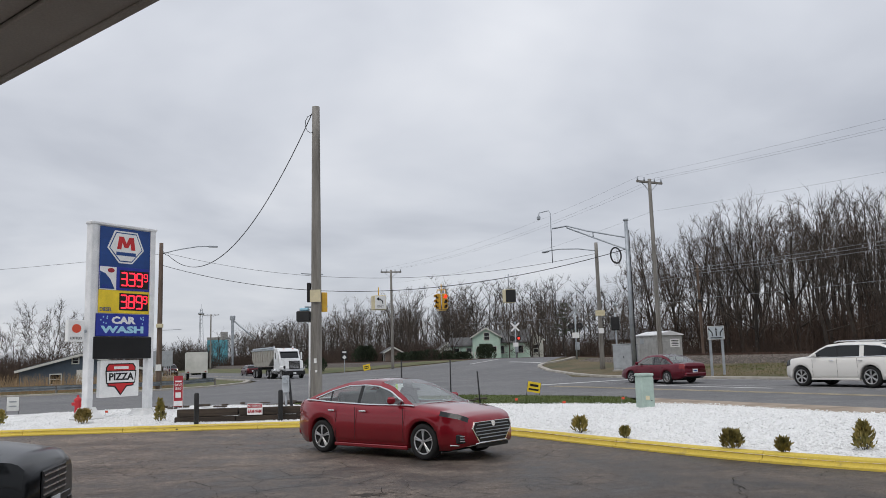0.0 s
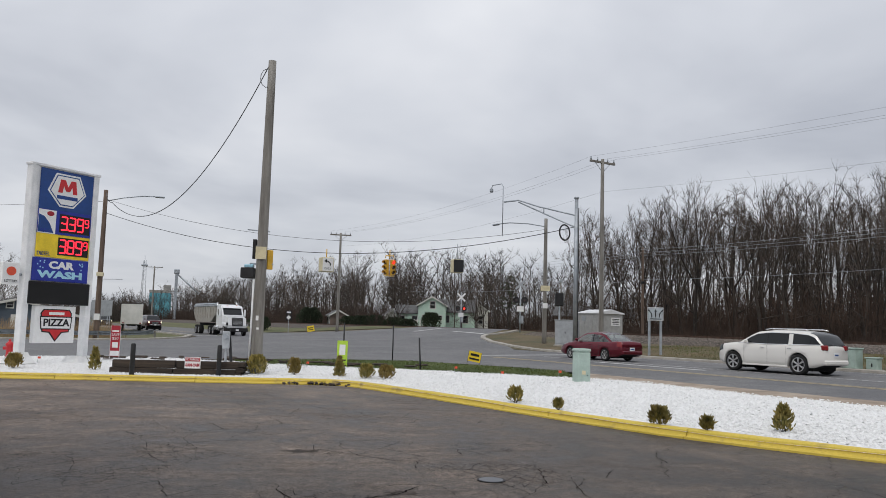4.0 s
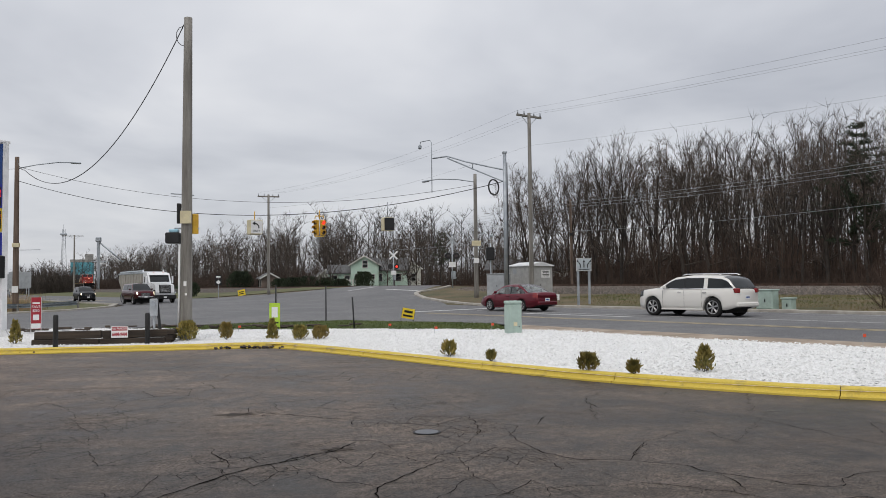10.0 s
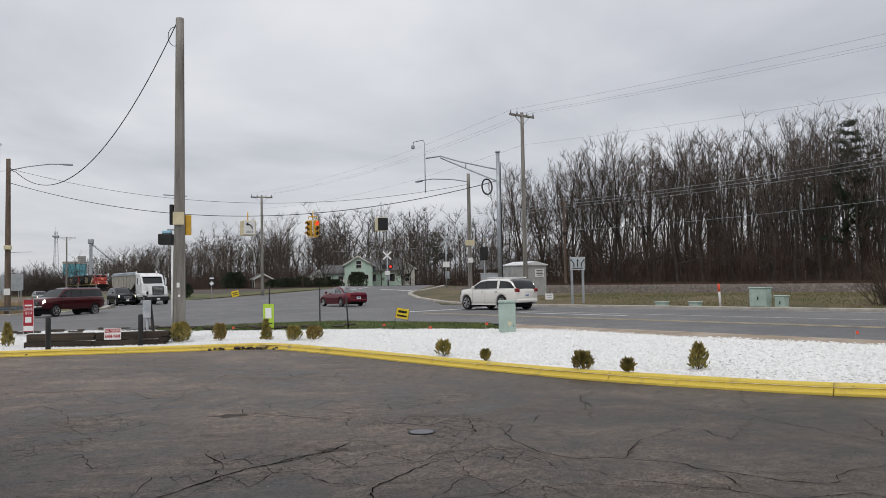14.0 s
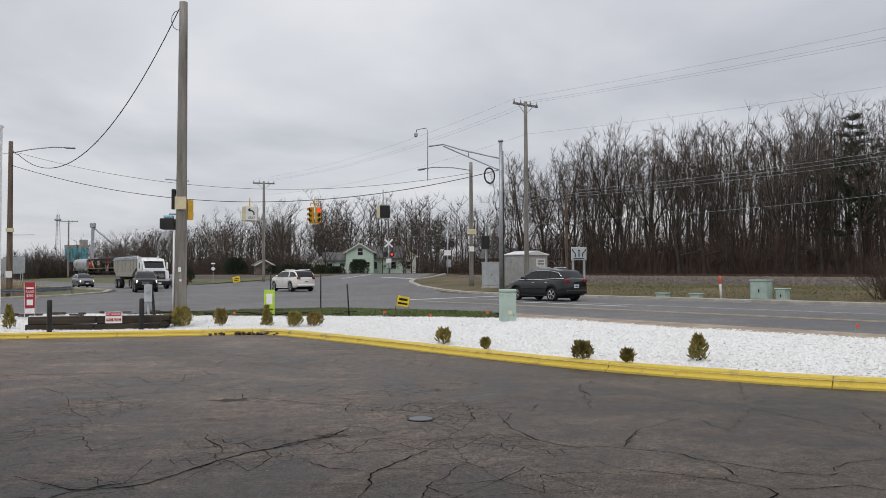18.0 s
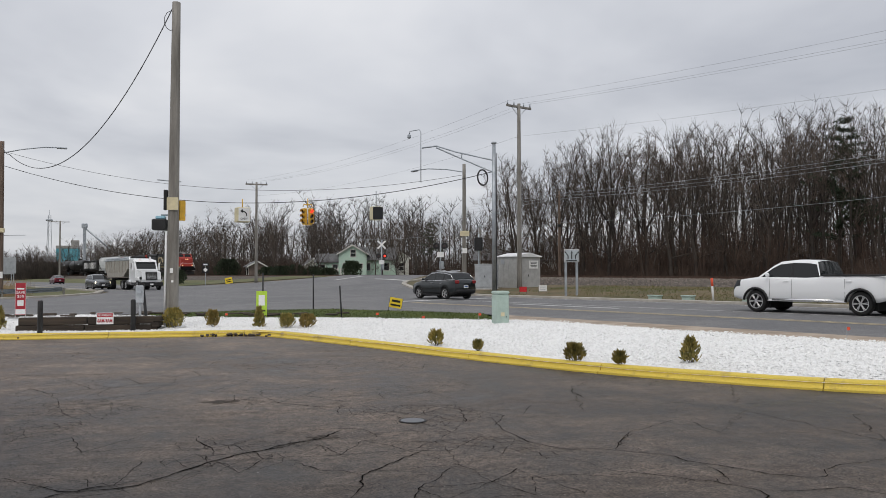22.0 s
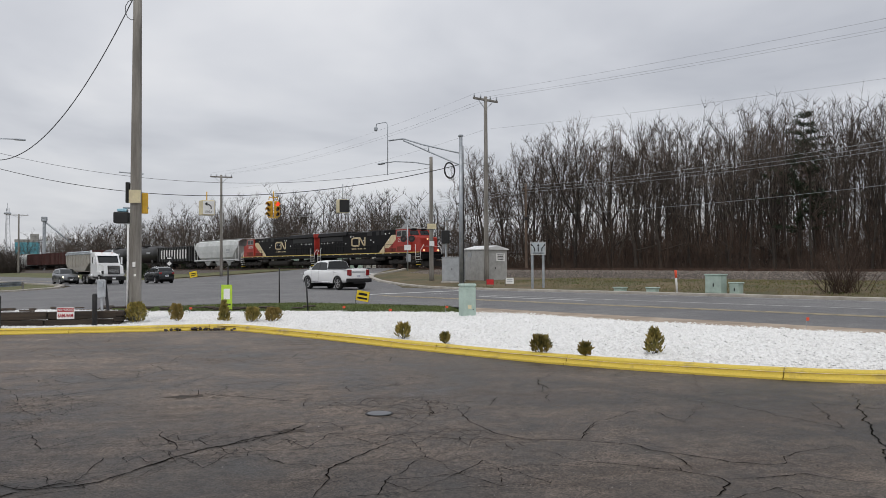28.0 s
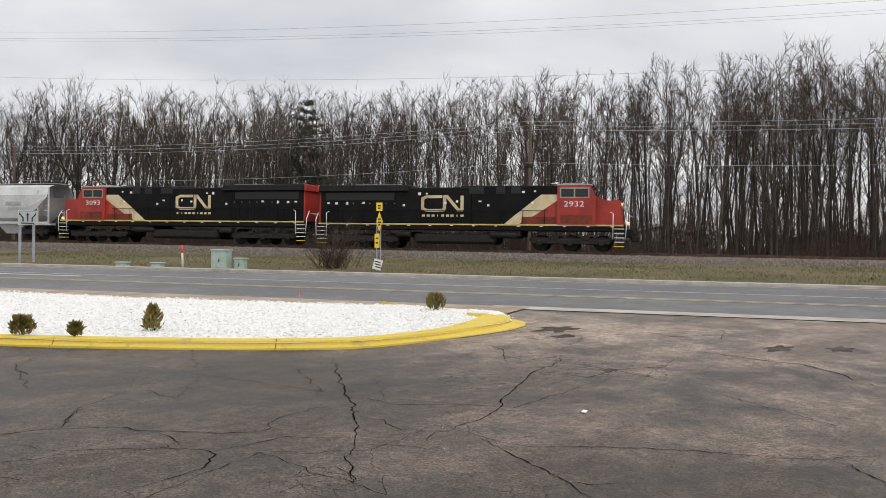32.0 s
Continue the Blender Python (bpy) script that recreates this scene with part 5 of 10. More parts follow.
def led_digit(parent, ch, x, z, w, h):
    """One seven-segment digit of glowing bars."""
    bm = newbm()
    k = w * 0.20
    for c in SEGMENTS[ch]:
        if c in "adg":
            zz = {"a": h / 2, "d": -h / 2, "g": 0}[c]
            box(bm, (x, -0.172, z + zz), (w - k * 0.4, 0.012, k), bev=0.004)
        else:
            sx = 1 if c in "bc" else -1
            sz = 1 if c in "bf" else -1
            box(bm, (x + sx * w / 2, -0.172, z + sz * h / 4), (k, 0.012, h / 2 - k * 0.4), bev=0.004)
    part("price_digit", bm, M["led_red"], parent)


def price_sign():
    t = thing("price_sign", "tall white fuel price sign with blue and yellow panels", "sign", pose(-13.15, 29.25, 0.1, 0, 0, 57.4))
    for x, n in ((0.12, "leg"), (2.68, "leg")):
        part(n, boxes(((x, 0, 3.6), (0.24, 0.34, 7.3)), bev=0.02), M["white_metal"], t)
    part("plinth", boxes(((0.12, 0, 0.22), (0.95, 0.95, 0.5)), bev=0.12, taper=(0.6, 0.6)), M["plinth"], t)
    part("plinth", boxes(((2.68, 0, 0.12), (1.3, 0.95, 0.34)), bev=0.1, taper=(0.8, 0.8)), M["plinth"], t)
    part("top_cap", boxes(((1.4, 0, 7.24), (2.9, 0.38, 0.1)), bev=0.02), M["white_metal"], t)
    part("cabinet", boxes(((1.4, 0.02, 5.1), (2.34, 0.26, 4.2)), bev=0.02), M["white_metal"], t)
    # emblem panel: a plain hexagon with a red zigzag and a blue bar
    part("emblem_panel", boxes(((1.45, -0.135, 6.4), (2.2, 0.03, 1.5)), bev=0.01), M["blue"], t)

    def hexagon(w, h, y0, y1, mat, n):
        o = [(-w * 0.36, -h), (w * 0.36, -h), (w, -h * 0.1), (w * 0.62, h), (-w * 0.62, h), (-w, -h * 0.1)]
        bm = newbm()
        prism(bm, [(1.45 + a, 6.42 + b) for a, b in o], 1, y0, y1)
        part(n, bm, mat, t)
    hexagon(0.80, 0.62, -0.165, -0.15, M["sign_white"], "emblem_border")
    hexagon(0.73, 0.56, -0.172, -0.166, M["blue"], "emblem_field")
    hexagon(0.69, 0.52, -0.178, -0.173, M["sign_white"], "emblem_face")
    bm = newbm()
    for x0, x1 in ((-0.40, -0.22), (0.22, 0.40)):
        prism(bm, [(1.45 + x0, 6.33), (1.45 + x1, 6.33), (1.45 + (x1 + x0) / 2 + (0.08 if x0 < 0 else -0.08) + .09, 6.82), (1.45 + (x1 + x0) / 2 + (0.08 if x0 < 0 else -0.08) - .09, 6.82)], 1, -0.186, -0.179)
    prism(bm, [(1.45 - 0.30, 6.82), (1.45 - 0.12, 6.82), (1.45 + 0.08, 6.40), (1.45 - 0.08, 6.40)], 1, -0.188, -0.1865)
    prism(bm, [(1.45 + 0.30, 6.82), (1.45 + 0.12, 6.82), (1.45 - 0.08, 6.40), (1.45 + 0.08, 6.40)], 1, -0.191, -0.1885)
    part("emblem_zigzag", bm, M["logo_red"], t)
    part("emblem_bar", boxes(((1.45, -0.181, 6.16), (0.86, 0.005, 0.13))), M["blue"], t)
    # price rows
    for z, h, mat, price, word, wm in ((5.2, 0.92, M["wash_blue"], "3.39", "REG", M["wash_blue"]), (4.34, 0.88, M["sign_yellow"], "3.89", "DIESEL", M["blue"])):
        part("price_panel", boxes(((1.45, -0.135, z), (2.2, 0.03, h)), bev=0.01), mat, t)
        if word == "REG":
            part("grade_panel", boxes(((0.72, -0.153, z), (0.70, 0.006, h * 0.94))), M["sign_white"], t)
            bm = newbm()
            prism(bm, [(0.38, z - 0.4), (1.0, z - 0.4), (0.82, z - 0.05), (0.60, z + 0.18), (0.38, z + 0.25)], 1, -0.160, -0.157)
            part("grade_swoosh", bm, M["blue"], t)
            bm = newbm()
            prism(bm, [(0.84 + 0.15 * math.cos(a * 0.628), z + 0.3 + 0.09 * math.sin(a * 0.628)) for a in range(10)], 1, -0.160, -0.157)
            part("grade_badge", bm, M["sign_red"], t)
        part("display", boxes(((1.86, -0.157, z), (1.28, 0.02, h * 0.74)), bev=0.006), M["panel_black"], t)
        led_digit(t, price[0], 1.40, z, 0.25, 0.48)
        part("point", boxes(((1.585, -0.172, z - 0.22), (0.045, 0.012, 0.045))), M["led_red"], t)
        led_digit(t, price[2], 1.74, z, 0.25, 0.48)
        led_digit(t, price[3], 2.08, z, 0.25, 0.48)
        led_digit(t, "9", 2.36, z + 0.10, 0.15, 0.28)
        lettering(word, 0.2, M["wash_blue"] if word == "REG" else M["blue"], t, 0.66, -0.162, z - h * 0.36, 0.36 if word == "REG" else 0.5, "grade_word")
    part("wash_panel", boxes(((1.42, -0.135, 3.45), (2.3, 0.03, 0.84)), bev=0.01), M["wash_blue"], t)
    lettering("CAR", 0.36, M["sign_white"], t, 1.42, -0.155, 3.62, 1.05, "wash_word", bold=0.018)
    lettering("WASH", 0.34, M["ice"], t, 1.42, -0.155, 3.27, 1.85, "wash_word", bold=0.018)
    rnd = random.Random(3)
    for i in range(12):
        x = 1.42 + rnd.choice((-1, 1)) * rnd.uniform(0.62, 0.98)
        part("bubble", boxes(((x, -0.153, 3.6 + rnd.uniform(-.1, .18)), (0.05, 0.006, 0.05)), bev=0.012), M["ice"], t)
    part("message_board", boxes(((1.42, -0.05, 2.6), (2.5, 0.3, 0.82)), bev=0.02), M["panel_black"], t)
    part("lower_panel", boxes(((1.36, -0.02, 1.46), (1.66, 0.22, 1.36)), bev=0.02), M["sign_white"], t)
    bm = newbm()
    prism(bm, [(0.90, 1.98), (1.88, 1.98), (1.98, 1.86), (1.90, 1.22), (1.62, 1.20), (1.39, 0.90), (1.16, 1.20), (0.88, 1.22), (0.80, 1.86)], 1, -0.146, -0.132)
    part("badge", bm, M["logo_red"], t)
    bm = newbm()
    prism(bm, [(0.86, 2.02), (1.92, 2.02), (2.03, 1.87), (1.94, 1.18), (1.66, 1.16), (1.39, 0.83), (1.12, 1.16), (0.84, 1.18), (0.75, 1.87)], 1, -0.139, -0.131)
    part("badge_outline", bm, M["panel_black"], t)
    bm = newbm()
    prism(bm, [(0.73, 1.76), (2.05, 1.76), (2.0, 1.28), (0.78, 1.28)], 1, -0.1475, -0.1465)
    part("field_outline", bm, M["panel_black"], t)
    part("badge_bar", boxes(((1.39, -0.153, 1.86), (0.62, 0.006, 0.1))), M["sign_white"], t)
    bm = newbm()
    prism(bm, [(0.78, 1.72), (2.0, 1.72), (1.96, 1.32), (0.82, 1.32)], 1, -0.156, -0.147)
    part("badge_field", bm, M["sign_white"], t)
    lettering("PIZZA", 0.36, M["panel_black"], t, 1.39, -0.160, 1.52, 1.06, "pizza_word", bold=0.012)
    # small box sign on a bracket
    part("side_box", boxes(((-0.44, 0.02, 3.22), (0.64, 0.2, 0.78)), bev=0.02), M["sign_white"], t)
    bm = newbm()
    prism(bm, [(-0.44 + 0.18 * math.cos(a * 0.52), 3.30 + 0.16 * math.sin(a * 0.52)) for a in range(12)], 1, -0.092, -0.085)
    part("side_emblem", bm, M["orange"], t)
    lettering("LOTTERY", 0.13, M["panel_black"], t, -0.44, -0.086, 2.95, 0.46, "side_word")
    part("bracket", tubes(([(-0.14, 0.02, 3.2), (0.1, 0.02, 3.2)], 0.05)), M["galv"], t)


price_sign()


def wood_pole(x, y, z0, top, r0, r1, label, mat="pole_wood", lean=(0, 0), name="utility_pole", group=""):
    t = thing(name, label, "pole", Matrix.Translation((x, y, z0)), group)
    h = top - z0
    n = 10
    part("post", tubes(([(lean[0] * k / n, lean[1] * k / n, -0.4 + (h + 0.4) * k / n) for k in range(n + 1)], [r0 + (r1 - r0) * k / n for k in range(n + 1)]), n=14), M[mat], t)
    return t, h


def traffic_head(parent, x, y, z, rz=0.0, lit=None, s=1.0, body="signal_yellow", n=3):
    """A signal head with hooded lenses; it looks along -y, turned by rz."""
    hd = part("signal_head", boxes(((0, 0, 0), (0.34 * s, 0.22 * s, 0.36 * s * n)), bev=0.03 * s), M[body], parent)
    hd.matrix_basis = Matrix.Translation((x, y, z)) @ Matrix.Rotation(rz, 4, "Z")
    for i in range(n):
        zz = (i - (n - 1) / 2) * -0.35 * s
        bm = newbm()
        tube(bm, [(0, -0.11 * s, zz), (0, -0.125 * s, zz)], 0.135 * s, 14)
        part("lens", bm, M["lamp_red"] if lit == i else M["lamp_off"], hd)
        bm = newbm()
        pts = [(0.15 * s * math.cos(a), 0.15 * s * math.sin(a)) for a in [math.pi * (-0.08 + 1.16 * k / 8) for k in range(9)]]
        va = [bm.verts.new((p, -0.11 * s, q + zz)) for p, q in pts]
        vb = [bm.verts.new((p * 0.97, -0.33 * s, q * 0.97 + zz - 0.02 * s)) for p, q in pts]
        for k in range(8):
            bm.faces.new((va[k], va[k + 1], vb[k + 1], vb[k]))
        bmesh.ops.solidify(bm, geom=bm.faces[:], thickness=0.012 * s)
        part("visor", bm, M[body], hd)
    return hd


def main_pole():
    x, y = -4.49, 27.49
    t, h = wood_pole(x, y, GXY(x, y) + 0.1, 10.95, 0.205, 0.135, "tall grey weathered wooden utility pole in the rock bed", lean=(0.05, 0))
    part("conduit", tubes(([(-0.22, -0.06, 0.1), (-0.20, -0.06, 3.2)], 0.035)), M["white_metal"], t)
    part("notice", boxes(((0.02, -0.215, 4.1), (0.36, 0.02, 0.42))), M["cream"], t, "faded cream notice board")
    part("tag", boxes(((0.0, -0.2, 1.9), (0.09, 0.02, 0.16))), M["sign_white"], t)
    part("tag", boxes(((0.03, -0.2, 1.55), (0.07, 0.02, 0.07))), M["sign_white"], t)
    part("bracket", tubes(([(-0.5, 0, 4.9), (0.25, 0, 4.85)], 0.02)), M["galv"], t)
    part("bracket", tubes(([(-0.4, 0.15, 3.75), (0.4, 0.15, 3.75)], 0.03)), M["galv"], t)
    traffic_head(t, -0.26, 0.15, 4.25, radians(100), s=0.62, body="black")
    traffic_head(t, 0.26, 0.15, 3.9, radians(-150), s=0.62)
    part("detector_box", boxes(((-0.42, 0.1, 3.42), (0.46, 0.5, 0.36)), bev=0.03), M["black"], t)
    part("detector_cap", boxes(((-0.40, 0.1, 3.66), (0.3, 0.3, 0.1)), bev=0.02), M["ice"], t, "blue plastic cap")
    part("wire_loop", tubes(([(-0.1 - 0.22 * math.sin(a * 0.6), -0.1, 10.2 + 0.33 * math.cos(a * 0.6)) for a in range(11)], 0.012), n=5), M["wire"], t)
    return Vector((x, y, 0))


main_pole()


def lamp_arm(t, z, tip, rise, length_dir):
    d = Vector(length_dir)
    pts = [Vector((0, 0, z)), d * 0.35 + Vector((0, 0, z + rise * 0.55)), d * 0.75 + Vector((0, 0, z + rise * 0.95)), d + Vector((0, 0, z + rise))]
    part("arm", tubes((pts, 0.045), n=6), M["galv"], t)
    e = d.normalized()
    c = d + e * 0.35 + Vector((0, 0, z + rise - 0.02))
    rot = Matrix.Rotation(math.atan2(e.y, e.x), 3, "Z")
    part("lamp_head", boxes((c, (0.85, 0.3, 0.14), rot), bev=0.05), M["galv"], t)


def left_lamp():
    x, y = -25.6, 71.7
    t, h = wood_pole(x, y, GXY(x, y), 13.1, 0.26, 0.17, "brown wooden pole with a street lamp arm behind the guard rail", "pole_brown", name="street_lamp")
    lamp_arm(t, 12.1, 0, 0.75, (4.0, 1.2, 0))
    part("notice", boxes(((0.05, -0.28, 1.9), (0.5, 0.03, 0.55))), M["sign_white"], t)
    part("box", boxes(((0.1, -0.3, 5.6), (0.6, 0.16, 0.35)), bev=0.02), M["cream"], t)
    part("stub_arm", tubes(([(0, 0, 5.2), (1.8, 0.4, 5.25)], 0.02)), M["galv"], t)


left_lamp()


def silver_pole():
    t = thing("signal_mast", "grey steel signal pole with a truss arm and coiled cable", "pole", Matrix.Translation((13.35, 57.5, G(38.4, 44.85))))
    h = 10.9
    part("mast", tubes(([(0, 0, -0.2), (0, 0, h)], [0.17, 0.13]), n=12), M["galv"], t)
    part("cap", boxes(((0, 0, h + 0.06), (0.34, 0.34, 0.14)), bev=0.03), M["galv"], t)
    d = Vector((-4.25, 8.1, 0))
    part("arm", tubes(([(0, 0, 9.65), d * 0.5 + Vector((0, 0, 10.85)), d * 0.78 + Vector((0, 0, 11.65)), d + Vector((0, 0, 11.75))], 0.06), n=6), M["galv"], t)
    part("arm", tubes(([(0, 0, 8.75), d * 0.4 + Vector((0, 0, 10.15)), d * 0.78 + Vector((0, 0, 11.5))], 0.06), n=6), M["galv"], t)
    part("strut", tubes(([d * 0.42 + Vector((0, 0, 10.2)), d * 0.42 + Vector((0, 0, 10.7))], 0.04)), M["galv"], t)
    e = d * 1.02
    part("drop_pipe", tubes(([e + Vector((0, 0, 8.9)), e + Vector((0, 0, 13.1)), e + Vector((-.10, .2, 13.35)), e + Vector((-.75, 1.4, 13.4)), e + Vector((-.8, 1.5, 13.1))], 0.035), n=6), M["galv"], t)
    part("camera_head", boxes((e + Vector((-.8, 1.5, 12.98)), (0.3, 0.3, 0.35)), bev=0.08), M["galv"], t)
    bm = newbm()
    for k in range(3):
        tube(bm, [(-0.62 + (0.42 + 0.03 * k) * math.cos(a * 0.314), 1.1 + 0.3 * math.cos(a * 0.314), 8.5 + (0.55 + 0.03 * k) * math.sin(a * 0.314)) for a in range(21)], 0.03, 5)
    part("cable_coil", bm, M["wire"], t)
    part("riser", tubes(([(0.16, -0.1, 0), (0.15, -0.1, 10.2)], 0.03), n=5), M["wire"], t)


silver_pole()


def lamp_two():
    x, y = 12.25, 63.5
    t, h = wood_pole(x, y, GXY(x, y), 10.85, 0.19, 0.13, "grey wooden pole with a street lamp arm", name="street_lamp")
    lamp_arm(t, 9.4, 0, 0.85, (-3.1, 5.9, 0))
    part("notice", boxes(((0, -0.2, 3.0), (0.4, 0.03, 0.4))), M["sign_white"], t)
    part("notice", boxes(((0, -0.2, 4.4), (0.75, 0.03, 0.42))), M["cream"], t)


lamp_two()


def crossarm_pole(v, s, top, arm_len, label, zscale=1.0, mat="pole_wood", turn=TH, r=0.19):
    p = W(v, s)
    t, h = wood_pole(p.x, p.y, G(v, s), top, r, r * 0.66, label, mat)
    a = Vector((math.cos(turn + math.pi / 2), math.sin(turn + math.pi / 2), 0))
    rot = Matrix.Rotation(turn + math.pi / 2, 3, "Z")
    part("crossarm", boxes(((0, 0, h - 0.25), (arm_len, 0.13, 0.16), rot), bev=0.015), M[mat], t)
    for k in (-0.46, -0.2, 0.2, 0.46):
        part("insulator", tubes(([a * arm_len * k + Vector((0, 0, h - 0.17)), a * arm_len * k + Vector((0, 0, h + 0.1))], [0.06, 0.04]), n=6), M["galv"], t)
    for sg in (-1, 1):
        part("brace", tubes(([a * arm_len * 0.3 * sg + Vector((0, 0, h - 0.3)), Vector((0, 0, h - 1.0))], 0.025), n=5), M["galv"], t)
    return t


crossarm_pole(41.0, 44.95, 14.9, 2.5, "tall wooden pole with one crossarm above the grey shed", turn=TH + radians(90))
crossarm_pole(39.8, 90.7, 13.1, 2.6, "tall wooden pole with one crossarm at the street corner", turn=radians(0) + radians(-80))
crossarm_pole(44.5, 225, 16, 4.4, "far wooden pole with one crossarm", turn=radians(-80), r=0.25)
for v, s, top in ((58.8, 58.4, 10.5), (58.8, 10.75, 11.45), (58.8, -38, 11.5)):
    p = W(v, s)
    t, h = wood_pole(p.x, p.y, G(v, s), top, 0.16, 0.11, "brown wooden pole of the line beside the railway", "pole_brown", group="poles beside the railway")
    part("stub_arm", boxes(((0, 0, h - 0.6), (0.9, 0.1, 0.1), Matrix.Rotation(TH, 3, "Z"))), M["pole_brown"], t)
    part("splice", boxes(((0, 0, h - 3.6), (0.34, 0.34, 0.3)), bev=0.05), M["black"], t)


def wire(name, a, b, sag, label, r=0.012, n=18, mat="wire"):
    a, b = Vector(a), Vector(b)
    pts = [a.lerp(b, k / n) - Vector((0, 0, 4 * sag * (k / n) * (1 - k / n))) for k in range(n + 1)]
    return tagged(part(name, tubes((pts, r), n=4), M[mat]), label, "cable")


# span wire with signals, from behind the price sign to the steel mast
MAST = Vector((13.35, 57.5, 9.3))
SPAN_L = Vector((-25.6, 71.7, 11.1))
wire("span_wire", SPAN_L, MAST + Vector((0, 0, 0.2)), 2.75, "black span wire that carries the traffic signals", 0.03, 30)
wire("span_wire", SPAN_L + Vector((0, 0, 1.2)), MAST + Vector((-1, 6, 0.7)), 2.2, "thin steel tether wire over the junction", 0.018, 30)
wire("drop_cable", (-4.55, 27.45, 10.75), (-15.17, 43.54, 8.02), 2.5, "slack black cable from the tall pole to the lamp pole", 0.018, 30)
wire("drop_cable", (-15.17, 43.54, 8.02), (-25.6, 71.7, 12.9), 0.25, "slack black cable rising to the lamp pole", 0.02, 16)
wire("power_line", SPAN_L + Vector((0, 0, 1.0)), (-95, 62, 10.5), 1.5, "thin power line towards the far houses", 0.016)
PA = W(41.0, 44.95, 15.0)
for k, zz in ((-1.1, 0), (0.5, 0), (1.1, 0), (0, -2.6)):
    c = W(0, k, 0) - W(0, 0, 0)
    n = W(k, 0, 0) - W(0, 0, 0)
    wire("power_line", PA + n + Vector((0, 0, zz)), W(41.0 + k, -62, 15.0 + zz), 1.9, "thin power line along the road", 0.005, 30)
    wire("power_line", PA + n + Vector((0, 0, zz)), W(39.8 + k, 90.7, 13.3 + zz * 0.7), 0.9, "thin power line over the junction", 0.005, 24)
for o, zz in ((-0.4, 0), (0.0, -0.25), (0.4, -0.5), (0, -3.0)):
    for s0, s1, z0, z1 in ((108, 58.4, 10.2, 10.2), (58.4, 10.75, 10.2, 11.1), (10.75, -38, 11.1, 11.2), (-38, -110, 11.2, 11)):
        wire("line_wire", W(58.8 + o, s0, z0 + zz), W(58.8 + o, s1, z1 + zz), 0.55, "thin cable on the poles beside the railway", 0.012, 16, "galv")


def span_point(k):
    a, b = SPAN_L, MAST + Vector((0, 0, 0.2))
    return a.lerp(b, k) - Vector((0, 0, 4 * 2.75 * k * (1 - k)))


def span_k(az):
    """How far along the span wire a bearing from the lot meets it."""
    a, b = SPAN_L, MAST
    d = Vector((math.sin(az), math.cos(az)))
    e = Vector((b.x - a.x, b.y - a.y))
    return (a.x * d.y - a.y * d.x) / (e.y * d.x - e.x * d.y)


def hung_signal(az, kind):
    p = span_point(span_k(radians(az)))
    if kind == "signal":
        t = thing("traffic_signal", "yellow hanging traffic signal with two faces, red lit", "traffic signal", Matrix.Translation(p))
        part("hanger", tubes(([(0, 0, 0.2), (0, 0, -0.5)], 0.04)), M["signal_yellow"], t)
        part("yoke", tubes(([(-0.35, 0, -0.45), (-0.3, 0, -0.25), (0.3, 0, -0.25), (0.35, 0, -0.45)], 0.04)), M["signal_yellow"], t)
        part("base_plate", boxes(((0, 0, -1.83), (0.7, 0.3, 0.06))), M["signal_yellow"], t)
        traffic_head(t, -0.25, 0, -1.16, radians(-38), None, 1.12)
        traffic_head(t, 0.25, -0.05, -1.16, radians(22), 0, 1.12)
    elif kind == "turn":
        t = thing("turn_sign", "cream box sign with a bent arrow and the word ONLY", "sign", Matrix.Translation(p) @ Matrix.Rotation(radians(22), 4, "Z"))
        part("hanger", tubes(([(0, 0, 0.3), (0, 0, -0.45)], 0.045)), M["signal_yellow"], t)
        part("box", boxes(((0, 0, -0.95), (1.0, 0.9, 1.15)), bev=0.04), M["cream"], t)
        part("face", boxes(((0, -0.455, -0.95), (0.88, 0.02, 1.02))), M["sign_white"], t)
        lettering("ONLY", 0.26, M["panel_black"], t, 0, -0.468, -1.28, 0.56, "word")
        part("arrow", tubes(([(0.2, -0.47, -1.05), (0.18, -0.47, -0.85), (0.0, -0.47, -0.7), (-0.12, -0.47, -0.68)], 0.045), n=5), M["panel_black"], t)
        bm = newbm()
        prism(bm, [(-0.1, -0.83), (-0.1, -0.5), (-0.32, -0.68)], 1, -0.475, -0.466)
        part("arrow_head", bm, M["panel_black"], t)
    else:
        t = thing("blank_sign", "black-faced blank-out box sign on the span wire", "sign", Matrix.Translation(p) @ Matrix.Rotation(radians(12), 4, "Z"))
        part("hanger", tubes(([(0, 0, 0.25), (0, 0, -0.95)], 0.04)), M["galv"], t)
        part("box", boxes(((0, 0, -1.45), (0.85, 0.7, 1.0)), bev=0.04), M["cream"], t)
        part("face", boxes(((0.03, -0.36, -1.45), (0.78, 0.04, 0.95))), M["panel_black"], t)


hung_signal(-0.25, "signal")
hung_signal(-4.75, "turn")
hung_signal(4.6, "blank")


